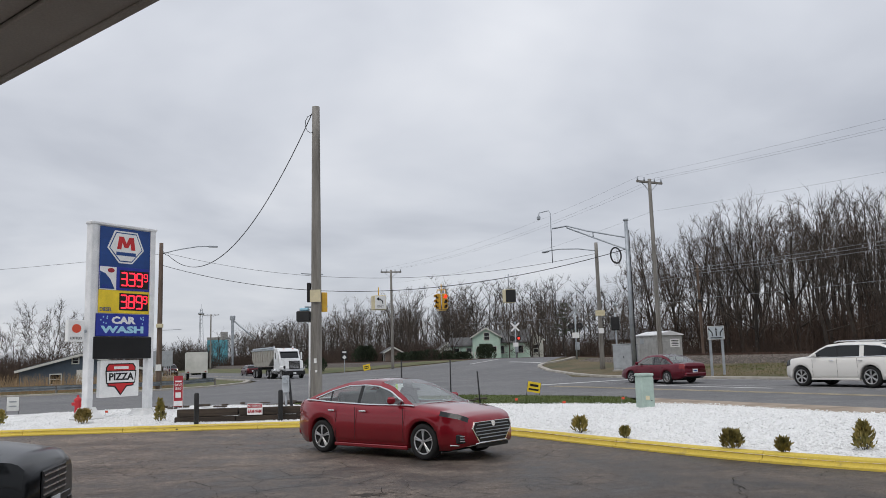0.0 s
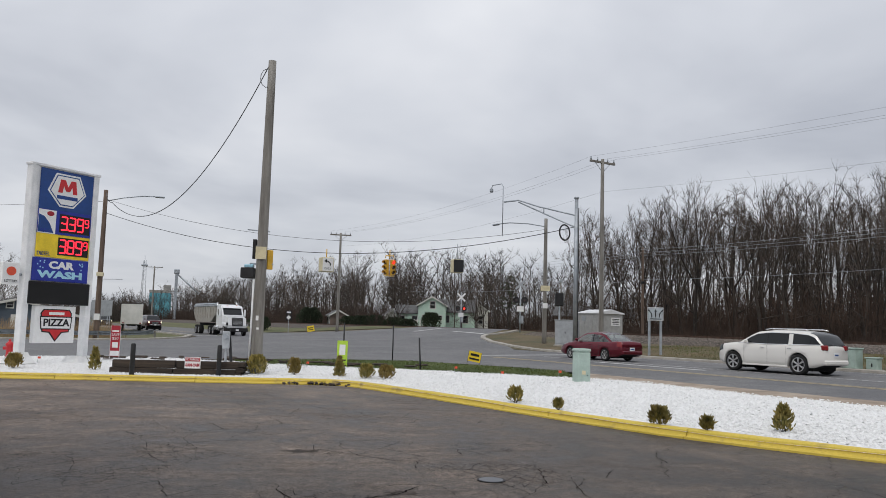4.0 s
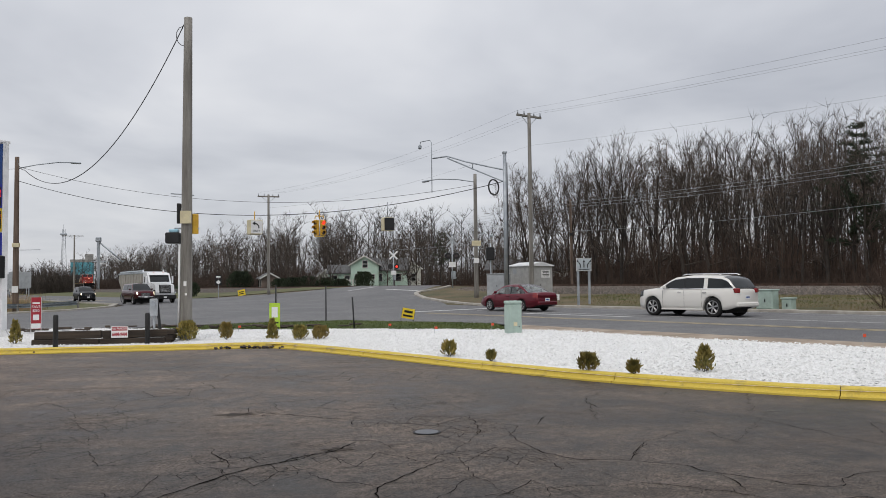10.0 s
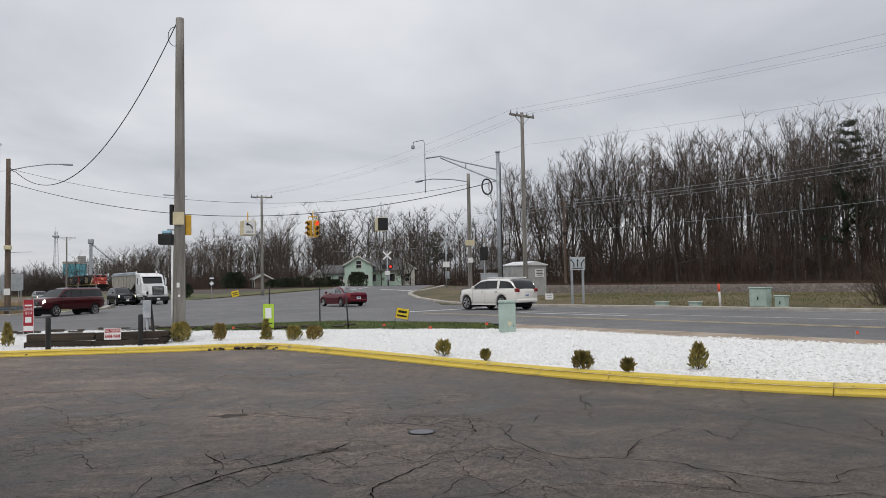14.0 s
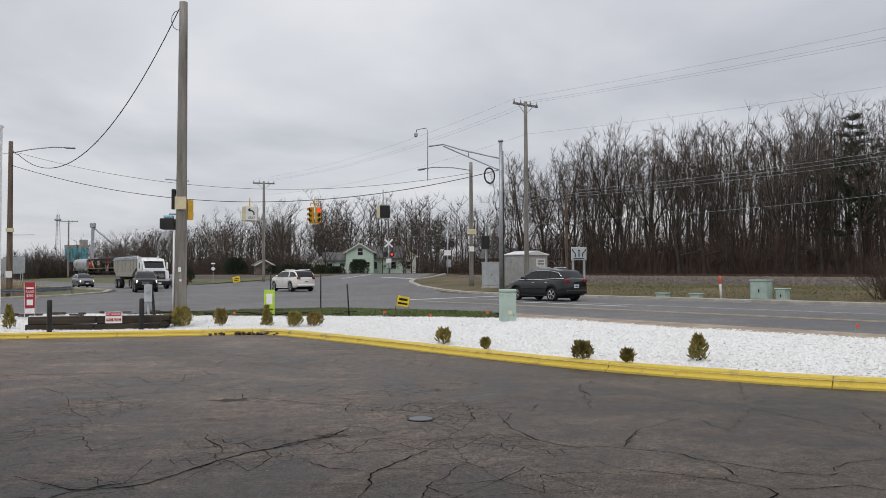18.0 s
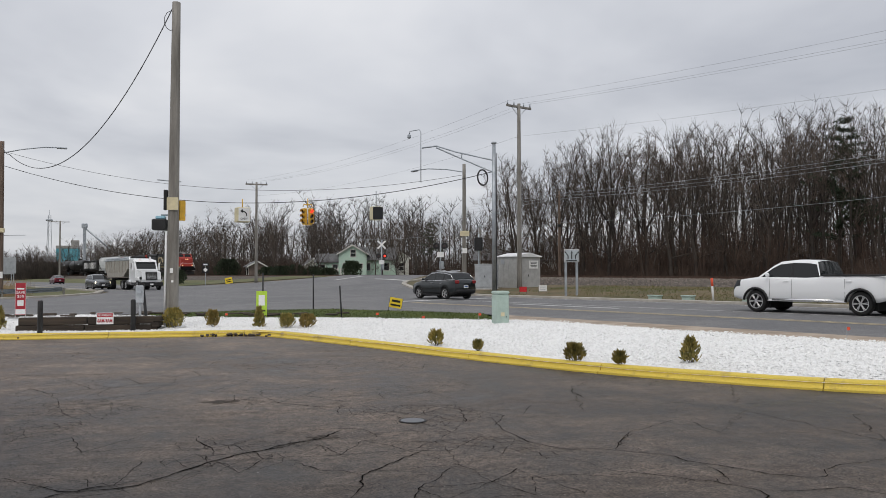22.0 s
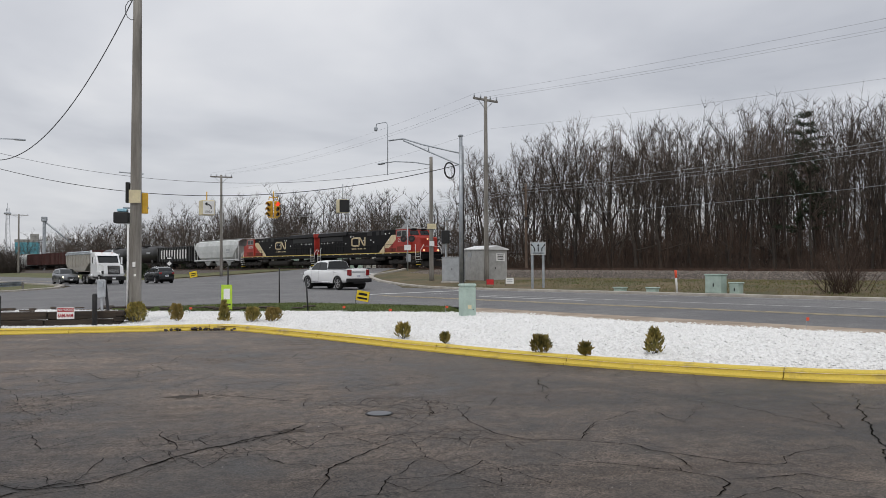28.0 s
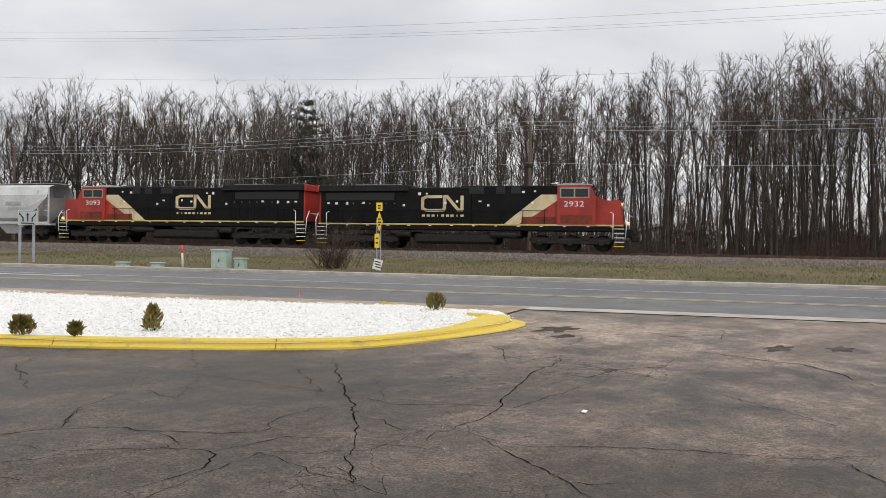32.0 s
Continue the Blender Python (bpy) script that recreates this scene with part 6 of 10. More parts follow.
def gate_signal(v, s, yaw, z0, label, lit=False, low=0.0):
    """Railway crossbuck with two red flashers on a mast."""
    t = thing("crossing_signal", label, "railway signal", Matrix.Translation(W(v, s, z0)) @ Matrix.Rotation(yaw, 4, "Z"))
    part("mast", tubes(([(0, 0, -0.3), (0, 0, 5.2 - low)], 0.07)), M["galv"], t)
    for sg in (-1, 1):
        part("crossbuck_board", boxes(((0, -0.1 - 0.014 * sg, 4.75 - low), (1.5, 0.02, 0.22), Matrix.Rotation(radians(45 * sg), 3, "Y"))), M["grey_steel"] if not lit else M["sign_white"], t)
        bm = newbm()
        tube(bm, [(0.42 * sg, -0.08, 3.1 - low * 0.8), (0.42 * sg, -0.13, 3.1 - low * 0.8)], 0.34, 16)
        bk = part("flasher_shield", bm, M["black"], t)
        bm = newbm()
        tube(bm, [(0.42 * sg, -0.131, 3.1 - low * 0.8), (0.42 * sg, -0.16, 3.1 - low * 0.8)], 0.15, 14)
        part("flasher_lens", bm, M["lamp_red"] if lit and sg > 0 else M["lamp_off"], bk)
    part("crossbar", tubes(([(-0.5, 0, 3.1 - low * 0.8), (0.5, 0, 3.1 - low * 0.8)], 0.05)), M["galv"], t)
    part("notice", boxes(((0, -0.1, 2.2 - low * 0.7), (0.7, 0.02, 0.55))), M["sign_white"], t)
    part("gate_motor", boxes(((0.1, 0.2, 1.1), (0.45, 0.5, 0.8)), bev=0.04), M["galv"], t)
    part("bell", boxes(((0, 0, 5.3 - low), (0.25, 0.25, 0.25)), bev=0.08), M["galv"], t)
    return t


gate_signal(49.35, 66.2, radians(-10), 1.75, "railway crossbuck with dark flashers at the crossing")
gate_signal(57.6, 90.5, radians(-4), 1.85, "railway crossbuck with a red flasher beyond the track", True, 0.7)


def black_signal():
    p = W(38.6, 46.9)
    t = thing("railway_signal", "black hooded signal on a slim pole by the crossing", "railway signal", Matrix.Translation((p.x, p.y, G(38.6, 46.9))))
    part("mast", tubes(([(0, 0, -0.2), (0, 0, 4.3)], 0.06)), M["galv"], t)
    part("hood", boxes(((-0.05, -0.1, 3.5), (0.62, 0.4, 1.0)), bev=0.06), M["black"], t)
    t2, h = wood_pole(*W(49.5, 60).xy, G(49.5, 60), 6.6, 0.1, 0.08, "slim grey pole with a small lamp")
    part("lamp", boxes(((0, 0, h), (0.3, 0.5, 0.25)), bev=0.05), M["galv"], t2)


black_signal()


def cabinet(v, s, w, d, h, mat, label, yaw=TH, name="utility_cabinet", door=True):
    t = thing(name, label, "cabinet", Matrix.Translation(W(v, s, G(v, s) - 0.02)) @ Matrix.Rotation(yaw - math.pi / 2, 4, "Z"))
    part("body", boxes(((0, 0, h / 2 + 0.06), (w, d, h)), bev=0.03), M[mat], t)
    part("cap", boxes(((0, 0, h + 0.08), (w + 0.08, d + 0.08, 0.07)), bev=0.02), M[mat], t)
    part("base", boxes(((0, 0, 0.03), (w + 0.14, d + 0.14, 0.14)), bev=0.02), M["concrete"], t)
    if door:
        dr = part("door", boxes(((w * 0.02, -d / 2 - 0.012, h / 2 + 0.06), (w * 0.9, 0.025, h * 0.86)), bev=0.008), M[mat], t)
        part("handle", boxes(((w * 0.06, -d / 2 - 0.035, h * 0.55), (0.05, 0.04, 0.16)), bev=0.01), M["black"], dr)
    return t


cabinet(34.95, 21.75, 0.86, 0.55, 0.92, "pale_green", "pale green steel utility cabinet by the kerb")
cabinet(35.1, 20.75, 0.52, 0.4, 0.52, "pale_green", "small pale green utility box by the kerb")
cabinet(34.9, 25.4, 0.55, 0.4, 0.22, "pale_green", "low pale green ground box in the grass", name="ground_box", door=False)
cabinet(34.9, 27.5, 0.62, 0.4, 0.20, "pale_green", "low pale green ground box in the grass", name="ground_box", door=False)
cabinet(39.2, 46.7, 1.5, 1.1, 1.85, "grey_steel", "grey steel signal controller cabinet", yaw=TH + radians(28))


def pedestal():
    t = thing("telecom_pedestal", "pale green plastic pedestal post standing in white rock", "utility post", Matrix.Translation((5.98, 24.85, 0.3)))
    bm = newbm()
    box(bm, (0, 0, 0.42), (0.44, 0.44, 1.04), Matrix.Rotation(0.25, 3, "Z"), bev=0.05)
    part("post", bm, M["pale_green"], t)
    bm = newbm()
    box(bm, (0, 0, 0.985), (0.455, 0.455, 0.10), Matrix.Rotation(0.25, 3, "Z"), bev=0.035)
    part("cap", bm, M["pale_green"], t)
    part("label_plate", boxes(((0.02, -0.232, 0.3), (0.12, 0.01, 0.12))), M["cream"], t)
    for sx in (-0.1, 0.14):
        part("bolt", boxes(((sx, -0.236, 0.22), (0.03, 0.02, 0.03))), M["black"], t)


pedestal()


SHED_V, SHED_S = 42.5, 46.7


def shed():
    t = thing("equipment_shed", "grey steel railway equipment shed with a white notice", "shed", Matrix.Translation(W(SHED_V, SHED_S, G(SHED_V, SHED_S) - 0.1)) @ Matrix.Rotation(TH, 4, "Z"))
    part("wall_shell", boxes(((0, 0, 1.25), (2.4, 2.4, 2.5)), bev=0.02), M["shed"], t)
    bm = newbm()
    prism(bm, [(-1.3, 2.44), (1.3, 2.44), (1.3, 2.50), (0, 2.78), (-1.3, 2.50)], 1, -1.32, 1.32)
    part("roof", bm, M["white_metal"], t)
    for k in range(8):
        part("rib", boxes(((-1.212, -1.05 + k * 0.3, 1.25), (0.02, 0.05, 2.4))), M["shed"], t)
    dr = part("door", boxes(((-0.45, -1.215, 1.05), (0.95, 0.03, 2.0)), bev=0.01), M["shed"], t)
    part("handle", boxes(((-0.1, -1.245, 1.0), (0.05, 0.04, 0.16)), bev=0.01), M["black"], dr)
    nb = part("notice", boxes(((0.45, -1.225, 1.85), (0.95, 0.02, 0.62))), M["sign_white"], t, "white notice with rows of black writing")
    for k in range(4):
        part("text_bar", boxes(((0.45, -1.239, 2.04 - k * 0.12), (0.7 - 0.1 * (k % 2), 0.008, 0.05))), M["panel_black"], nb)
    part("vent", boxes(((-1.225, 0.5, 2.05), (0.04, 0.4, 0.35)), bev=0.01), M["grey_steel"], t)


shed()


def lane_sign():
    t = thing("lane_sign", "dull pale lane-use sign with three black arrows on two posts", "sign", Matrix.Translation(W(36.5, 35.2, G(36.5, 35.2))) @ Matrix.Rotation(TH - math.pi / 2 + radians(62), 4, "Z"))
    for x in (-0.36, 0.36):
        part("post", boxes(((x, 0.04, 1.2), (0.13, 0.13, 2.8)), bev=0.01), M["galv"], t)
    part("panel", boxes(((0, -0.04, 2.5), (0.98, 0.03, 0.80)), bev=0.005), M["sign_white"], t)
    part("border", boxes(((0, -0.052, 2.5), (0.93, 0.008, 0.75))), M["panel_black"], t)
    part("face", boxes(((0, -0.056, 2.5), (0.90, 0.008, 0.72))), M["sign_grey"], t)
    for x, b in ((-0.24, -1), (0, 0), (0.24, 1)):
        part("arrow_stem", tubes(([(x, -0.068, 2.30), (x, -0.068, 2.5), (x + 0.10 * b, -0.068, 2.62)], 0.032), n=5), M["panel_black"], t)
        bm = newbm()
        c = (x + 0.11 * b, 2.62)
        prism(bm, [(c[0] - 0.09 + 0.03 * b, c[1] + 0.02 - 0.04 * b), (c[0] + 0.09 + 0.03 * b, c[1] + 0.02 + 0.04 * b), (c[0] + 0.08 * b, c[1] + 0.17)], 1, -0.075, -0.064)
        part("arrow_head", bm, M["panel_black"], t)
    part("text_bar", boxes(((0, -0.066, 2.20), (0.7, 0.008, 0.05))), M["panel_black"], t)


lane_sign()


def hazard_marker():
    t = thing("yellow_marker", "tall narrow yellow sign strip on two thin posts", "sign", Matrix.Translation(W(36.3, 13.95, G(36.3, 13.95))) @ Matrix.Rotation(radians(-50), 4, "Z"))
    for x in (-0.09, 0.1):
        part("post", boxes(((x, 0.03, 1.3), (0.04, 0.04, 2.6))), M["galv"], t)
    part("plate", boxes(((0.02, 0, 3.15), (0.30, 0.03, 0.40)), bev=0.005), M["sign_yellow"], t)
    bm = newbm()
    prism(bm, [(0.02, 1.95), (0.20, 2.43), (0.02, 2.92), (-0.12, 2.43)], 1, -0.015, 0.015)
    part("diamond", bm, M["sign_yellow"], t)
    part("plate", boxes(((-0.07, 0, 1.5), (0.24, 0.03, 0.68)), bev=0.005), M["sign_yellow"], t)
    for z, w, x in ((3.2, 0.14, 0.02), (3.08, 0.10, 0.02), (2.55, 0.14, 0.03), (2.40, 0.16, 0.03), (2.27, 0.10, 0.03), (1.62, 0.13, -0.07), (1.40, 0.12, -0.07)):
        part("text_bar", boxes(((x, -0.019, z), (w, 0.006, 0.07))), M["panel_black"], t)
    part("leaning_card", boxes(((-0.02, -0.08, 0.35), (0.42, 0.02, 0.5), Matrix.Rotation(radians(14), 3, "Y"))), M["sign_white"], t)
    for k in range(3):
        part("text_bar", boxes(((-0.02 + 0.02 * k, -0.094, 0.48 - k * 0.13), (0.3, 0.006, 0.05), Matrix.Rotation(radians(14), 3, "Y"))), M["panel_black"], t)


hazard_marker()


def stake(v, s, h, label, mat, tip=None, r=0.04, lean=(0, 0), name="marker_post"):
    t = thing(name, label, "post", Matrix.Translation(W(v, s, G(v, s) - 0.05)))
    part("post", tubes(([(0, 0, 0), (lean[0], lean[1], h)], r), n=8), M[mat], t)
    if tip:
        part("tip", tubes(([(lean[0] * .7, lean[1] * .7, h * 0.7), (lean[0] * 1.02, lean[1] * 1.02, h + 0.02)], r * 1.15), n=8), M[tip], t)
    return t


stake(34.6, 23.7, 1.25, "white marker post with an orange top", "sign_white", "orange", 0.055, (-0.08, 0.0))
stake(17.95, 34.2, 1.72, "thin dark steel fence post in the turf", "black", None, 0.03)
stake(15.35, 26.9, 1.35, "thin dark steel fence post leaning in the turf", "black", None, 0.03, (-0.08, 0))
stake(13.9, 30.9, 1.9, "thin dark steel post behind the green notice", "black", None, 0.03)


def yard_card(x, y, z, w, h, yaw, mat, label, bars, lean=0, frame="black", zc=None, name="yard_sign"):
    t = thing(name, label, "sign", Matrix.Translation((x, y, z)) @ Matrix.Rotation(yaw, 4, "Z") @ Matrix.Rotation(radians(lean), 4, "Y"))
    zc = zc if zc is not None else h / 2 + 0.12
    for sx in (-w * 0.5, w * 0.5):
        part("leg", tubes(([(sx, 0.01, -0.08), (sx, 0.01, zc + h / 2)], 0.012), n=5), M[frame], t)
    part("card", boxes(((0, 0, zc), (w, 0.012, h)), bev=0.003), M[mat], t)
    for dz, bw, bh, bm_ in bars:
        part("text_bar", boxes(((0, -0.011, zc + dz), (bw, 0.006, bh))), M[bm_], t)
    return t


yard_card(3.68, 35.4, G(19.6, 29.7), 0.56, 0.45, radians(-14), "sign_yellow", "yellow yard sign with black writing leaning in the turf", ((0.08, 0.38, 0.1, "panel_black"), (-0.1, 0.44, 0.08, "panel_black")), 10)
yard_card(-1.93, 32.9, 0.22, 0.40, 0.98, radians(3), "lime", "lime green notice stand with a white sheet", ((0.12, 0.24, 0.42, "sign_white"), (-0.3, 0.3, 0.06, "panel_black")), 0, "lime", 0.5)
save_board = yard_card(-11.2, 33.6, 0.15, 0.36, 1.25, radians(10), "sign_red", "tall red notice board with white writing", ((0.40, 0.26, 0.06, "sign_white"), (-0.16, 0.22, 0.22, "sign_white"), (-0.5, 0.34, 0.2, "sign_white")), 0, "sign_white", 0.78)
lettering("SAVE", 0.15, M["sign_white"], save_board, 0, -0.012, 1.03, 0.30, "board_word")
lettering("$50", 0.15, M["sign_white"], save_board, 0, -0.012, 0.88, 0.24, "board_word")
yard_card(-19.6, 36.5, 0.05, 0.5, 0.62, radians(20), "sign_white", "small white yard card on wire legs", ((0.1, 0.3, 0.06, "grey_steel"), (-0.1, 0.3, 0.06, "grey_steel")), 0)
yard_card(*W(37.64, 38.95).xy, G(37.64, 38.95), 0.55, 0.4, radians(-20), "sign_white", "white placard leaning by the shed", ((0.08, 0.36, 0.05, "grey_steel"), (-0.06, 0.36, 0.05, "grey_steel")), 0)
yard_card(*W(36.9, 40.1).xy, G(36.9, 40.1), 0.5, 0.35, radians(-30), "logo_red", "red placard at the shed's foot", (), 0)
yard_card(*W(37.2, 92.5).xy, G(37.2, 92.5), 0.9, 0.7, radians(-10), "sign_yellow", "yellow yard sign at the street corner", ((0.1, 0.6, 0.1, "panel_black"), (-0.12, 0.6, 0.1, "panel_black")), -12)


def route_sign():
    p = W(35.5, 96)
    t = thing("route_sign", "small dark route marker sign on a post", "sign", Matrix.Translation((p.x, p.y, G(35.5, 96))) @ Matrix.Rotation(radians(8), 4, "Z"))
    part("post", boxes(((0, 0.03, 1.2), (0.07, 0.05, 2.6))), M["galv"], t)
    part("panel", boxes(((0, 0, 1.9), (0.75, 0.03, 0.75)), bev=0.004), M["panel_black"], t)
    part("diamond", boxes(((0, -0.02, 1.9), (0.4, 0.008, 0.4), Matrix.Rotation(radians(45), 3, "Y"))), M["sign_white"], t)
    part("panel", boxes(((0, 0, 2.55), (0.75, 0.03, 0.4)), bev=0.004), M["panel_black"], t)
    part("text_bar", boxes(((0, -0.02, 2.55), (0.5, 0.006, 0.16))), M["sign_white"], t)


route_sign()


def timber_wall():
    t = thing("timber_wall", "low dark wall of old railway timbers with a parking notice", "retaining wall", pose(-8.95, 26.55, 0.0, 0, 0, 1.0))
    rnd = random.Random(8)
    for r in range(2):
        for k in range(2):
            part("timber", boxes(((1.0 + 2.0 * k + 0.08 * r, rnd.uniform(-.02, .02), 0.18 + 0.25 * r), (1.97, 0.24, 0.24), Matrix.Rotation(rnd.uniform(-.006, .006), 3, "Y")), bev=0.02), M["timber"], t)
    for k in range(3):
        part("timber", boxes(((4.05 + 0.05 * k, 0.35, 0.12 + 0.17 * k), (0.24, 0.9, 0.15)), bev=0.02), M["timber"], t)
    nt_ = part("notice", boxes(((2.62, -0.15, 0.50), (0.50, 0.015, 0.36)), bev=0.004), M["sign_white"], t, "white notice with a red heading")
    part("heading", boxes(((2.62, -0.161, 0.605), (0.46, 0.006, 0.12))), M["sign_red"], nt_)
    lettering("NO PARKING", 0.11, M["sign_white"], t, 2.62, -0.166, 0.605, 0.42, "heading_word")
    lettering("6AM-9AM", 0.15, M["sign_red"], t, 2.62, -0.162, 0.425, 0.44, "hours_word", bold=0.004)
    for x, y in ((-7.98, 25.65), (-5.45, 26.25)):
        b = thing("bollard", "black steel bollard before the timber wall", "bollard", Matrix.Translation((x, y, 0.0)), "black bollards")
        part("post", tubes(([(0, 0, -0.1), (0, 0, 1.06), (0, 0, 1.1)], [0.075, 0.075, 0.05]), n=12), M["black"], b)
    bm = newbm()
    rnd = random.Random(5)
    for i in range(70):
        c = rnd.choice(((-9.0, 25.0), (-8.7, 25.0), (-3.0, 25.05), (-2.2, 25.05), (-1.2, 24.75), (-1.7, 25.0)))
        box(bm, (c[0] + rnd.gauss(0, .16), c[1] + rnd.gauss(0, .04), 0.02 + rnd.uniform(-.01, .04)), (rnd.uniform(.05, .14), rnd.uniform(.04, .10), rnd.uniform(.03, .08)), Matrix.Rotation(rnd.uniform(-.5, .5), 3, "Z"), bev=0.025)
    tagged(part("rubble", bm, M["dirt"]), "dark clods of soil on the kerb", "rubble", kind="stuff")
    bm = newbm()
    for i in range(48):
        x = rnd.uniform(-13, 2)
        box(bm, (x, 36.9 - 0.42 * abs(x + 8) + rnd.gauss(0, .5), 0.2 + rnd.uniform(-.03, .05)), (rnd.uniform(.12, .7), rnd.uniform(.08, .3), rnd.uniform(.04, .12)), Matrix.Rotation(rnd.uniform(-.5, .5), 3, "Z"), bev=0.03)
    tagged(part("rubble", bm, M["dirt"]), "broken dark edging stones behind the rock bed", "rubble", kind="stuff")


timber_wall()


def meter_post():
    t = thing("meter_post", "grey electric meter box on a notched steel post", "utility post", Matrix.Translation((-6.62, 33.3, 0.1)))
    part("post", boxes(((0.12, 0, 0.7), (0.1, 0.1, 1.45), Matrix.Rotation(radians(-6), 3, "Y"))), M["black"], t)
    part("box", boxes(((-0.05, -0.05, 1.0), (0.3, 0.2, 0.7)), bev=0.03), M["grey_steel"], t)
    part("meter", tubes(([(-0.05, -0.15, 1.15), (-0.05, -0.26, 1.15)], 0.1), n=12), M["galv"], t)
    part("pipe", tubes(([(-0.05, 0, -0.1), (-0.05, 0, 0.7)], 0.05), n=8), M["grey_steel"], t)


meter_post()


def hydrant():
    t = thing("fire_hydrant", "red fire hydrant beside the sign's plinth", "hydrant", Matrix.Translation((-15.3, 33.5, 0.15)))
    part("barrel", tubes(([(0, 0, -0.1), (0, 0, 0.12), (0, 0, 0.45), (0, 0, 0.55), (0, 0, 0.66)], [0.18, 0.13, 0.13, 0.17, 0.06]), n=14), M["logo_red"], t)
    part("outlet", tubes(([(-0.24, 0, 0.38), (0.24, 0, 0.38)], 0.07), n=10), M["logo_red"], t)
    part("cap_nut", boxes(((0, 0, 0.7), (0.07, 0.07, 0.08)), bev=0.01), M["logo_red"], t)


hydrant()


def flag(x, y):
    z = GXY(x, y) + 0.15
    t = thing("marker_flag", "small orange utility flag in the white rock", "flag", Matrix.Translation((x, y, z)), "orange utility flags")
    part("wire", tubes(([(0, 0, -0.03), (0.01, 0, 0.24)], 0.006), n=4), M["galv"], t)
    part("cloth", boxes(((0.05, 0, 0.19), (0.10, 0.008, 0.075), Matrix.Rotation(0.3, 3, "Z"))), M["orange"], t)


for x, y in ((2.3, 28.4), (3.6, 25.9), (5.55, 26.2), (12.35, 16.9), (-3.2, 31.4), (-12.9, 30.5)):
    flag(x, y)


def guard_rail():
    t = thing("guard_rail", "galvanised steel guard rail curving round the corner", "guard rail")
    line = [(-75, 74.6), (-40, 72.5), (-10, 71.3), (2, 70.8), (8, 71.3), (12, 72.2), (15, 74.2)]
    pts = [W(v, s, G(v, s)) for v, s in line]
    fine = []
    for a, b in zip(pts, pts[1:]):
        n = max(1, int((b - a).length / 2))
        fine += [a.lerp(b, k / n) for k in range(n)]
    fine.append(pts[-1])
    bm = newbm()
    prof = [(0.0, 0.32), (-0.06, 0.38), (-0.06, 0.44), (0.02, 0.50), (-0.06, 0.56), (-0.06, 0.62), (0.0, 0.68)]
    rings = []
    for i, p in enumerate(fine):
        d = (fine[min(i + 1, len(fine) - 1)] - fine[max(i - 1, 0)]).normalized()
        n = Vector((-d.y, d.x, 0))
        rings.append([bm.verts.new(p + n * -o + Vector((0, 0, z + 0.05))) for o, z in prof])
    for a, b in zip(rings, rings[1:]):
        for j in range(len(prof) - 1):
            bm.faces.new((a[j], a[j + 1], b[j + 1], b[j]))
    bmesh.ops.solidify(bm, geom=bm.faces[:], thickness=0.015)
    part("beam", bm, M["galv"], t)
    for p in fine[::2]:
        part("post", boxes((p + Vector((0.03, 0.12, 0.3)), (0.14, 0.14, 0.75)), bev=0.01), M["pole_wood"], t)


guard_rail()


def canopy():
    """The corner of a flat roof over the fuel pumps, seen from below."""
    t = thing("canopy", "dull beige fuel station canopy with a ribbed soffit", "canopy", kind="structure")
    a, b = Vector((-4.41, 7.66, 0)), Vector((-2.22, 5.92, 0))
    d = (b - a).normalized()
    n = Vector((d.y, -d.x, 0))
    if n.y > 0:
        n = -n
    z = 4.75
    rot = Matrix.Rotation(math.atan2(d.y, d.x), 3, "Z")
    mid = a + d * (-1.5)
    def slab(off0, off1, z0, z1, name, mat, l0=-9, l1=9.2):
        c = mid + d * ((l0 + l1) / 2) + n * ((off0 + off1) / 2)
        part(name, boxes(((c.x, c.y, (z0 + z1) / 2), (l1 - l0, abs(off1 - off0), z1 - z0), rot), bev=0.01), mat, t)
    slab(0, 0.08, z - 0.02, z + 0.9, "fascia", M["soffit"])
    slab(0.08, 0.55, z, z + 0.06, "soffit_border", M["soffit"])
    for k in range(22):
        slab(0.57 + k * 0.31, 0.57 + k * 0.31 + 0.285, z + 0.03 + 0.02 * (k % 2), z + 0.09 + 0.02 * (k % 2), "soffit_panel", M["soffit"])
    slab(0.02, 7.6, z + 0.12, z + 0.9, "roof", M["soffit"])
    for q in (-7, 9):
        c = mid + d * q + n * 6.6
        part("column", boxes(((c.x, c.y, z / 2), (0.35, 0.35, z)), bev=0.02), M["white_metal"], t)


canopy()


def drain():
    t = thing("drain_cover", "worn steel drain cover in the asphalt", "drain cover", Matrix.Translation((1.32, 10.19, -0.004)), kind="")
    bm = newbm()
    tube(bm, [(0, 0, 0), (0, 0, 0.008)], 0.15, 24)
    part("cover", bm, M["worn_steel"], t)
    bm = newbm()
    tube(bm, [(0, 0, -0.002), (0, 0, 0.005)], 0.18, 24)
    part("ring", bm, M["black"], t)


drain()
lit = thing("litter", "torn scrap of white paper on the asphalt", "litter", Matrix.Translation((7.79, 5.1, 0.0)))
part("scrap", boxes(((0, 0, 0.006), (0.13, 0.05, 0.004), Matrix.Rotation(0.4, 3, "Z") @ Matrix.Rotation(0.12, 3, "X"))), M["sign_white"], lit)


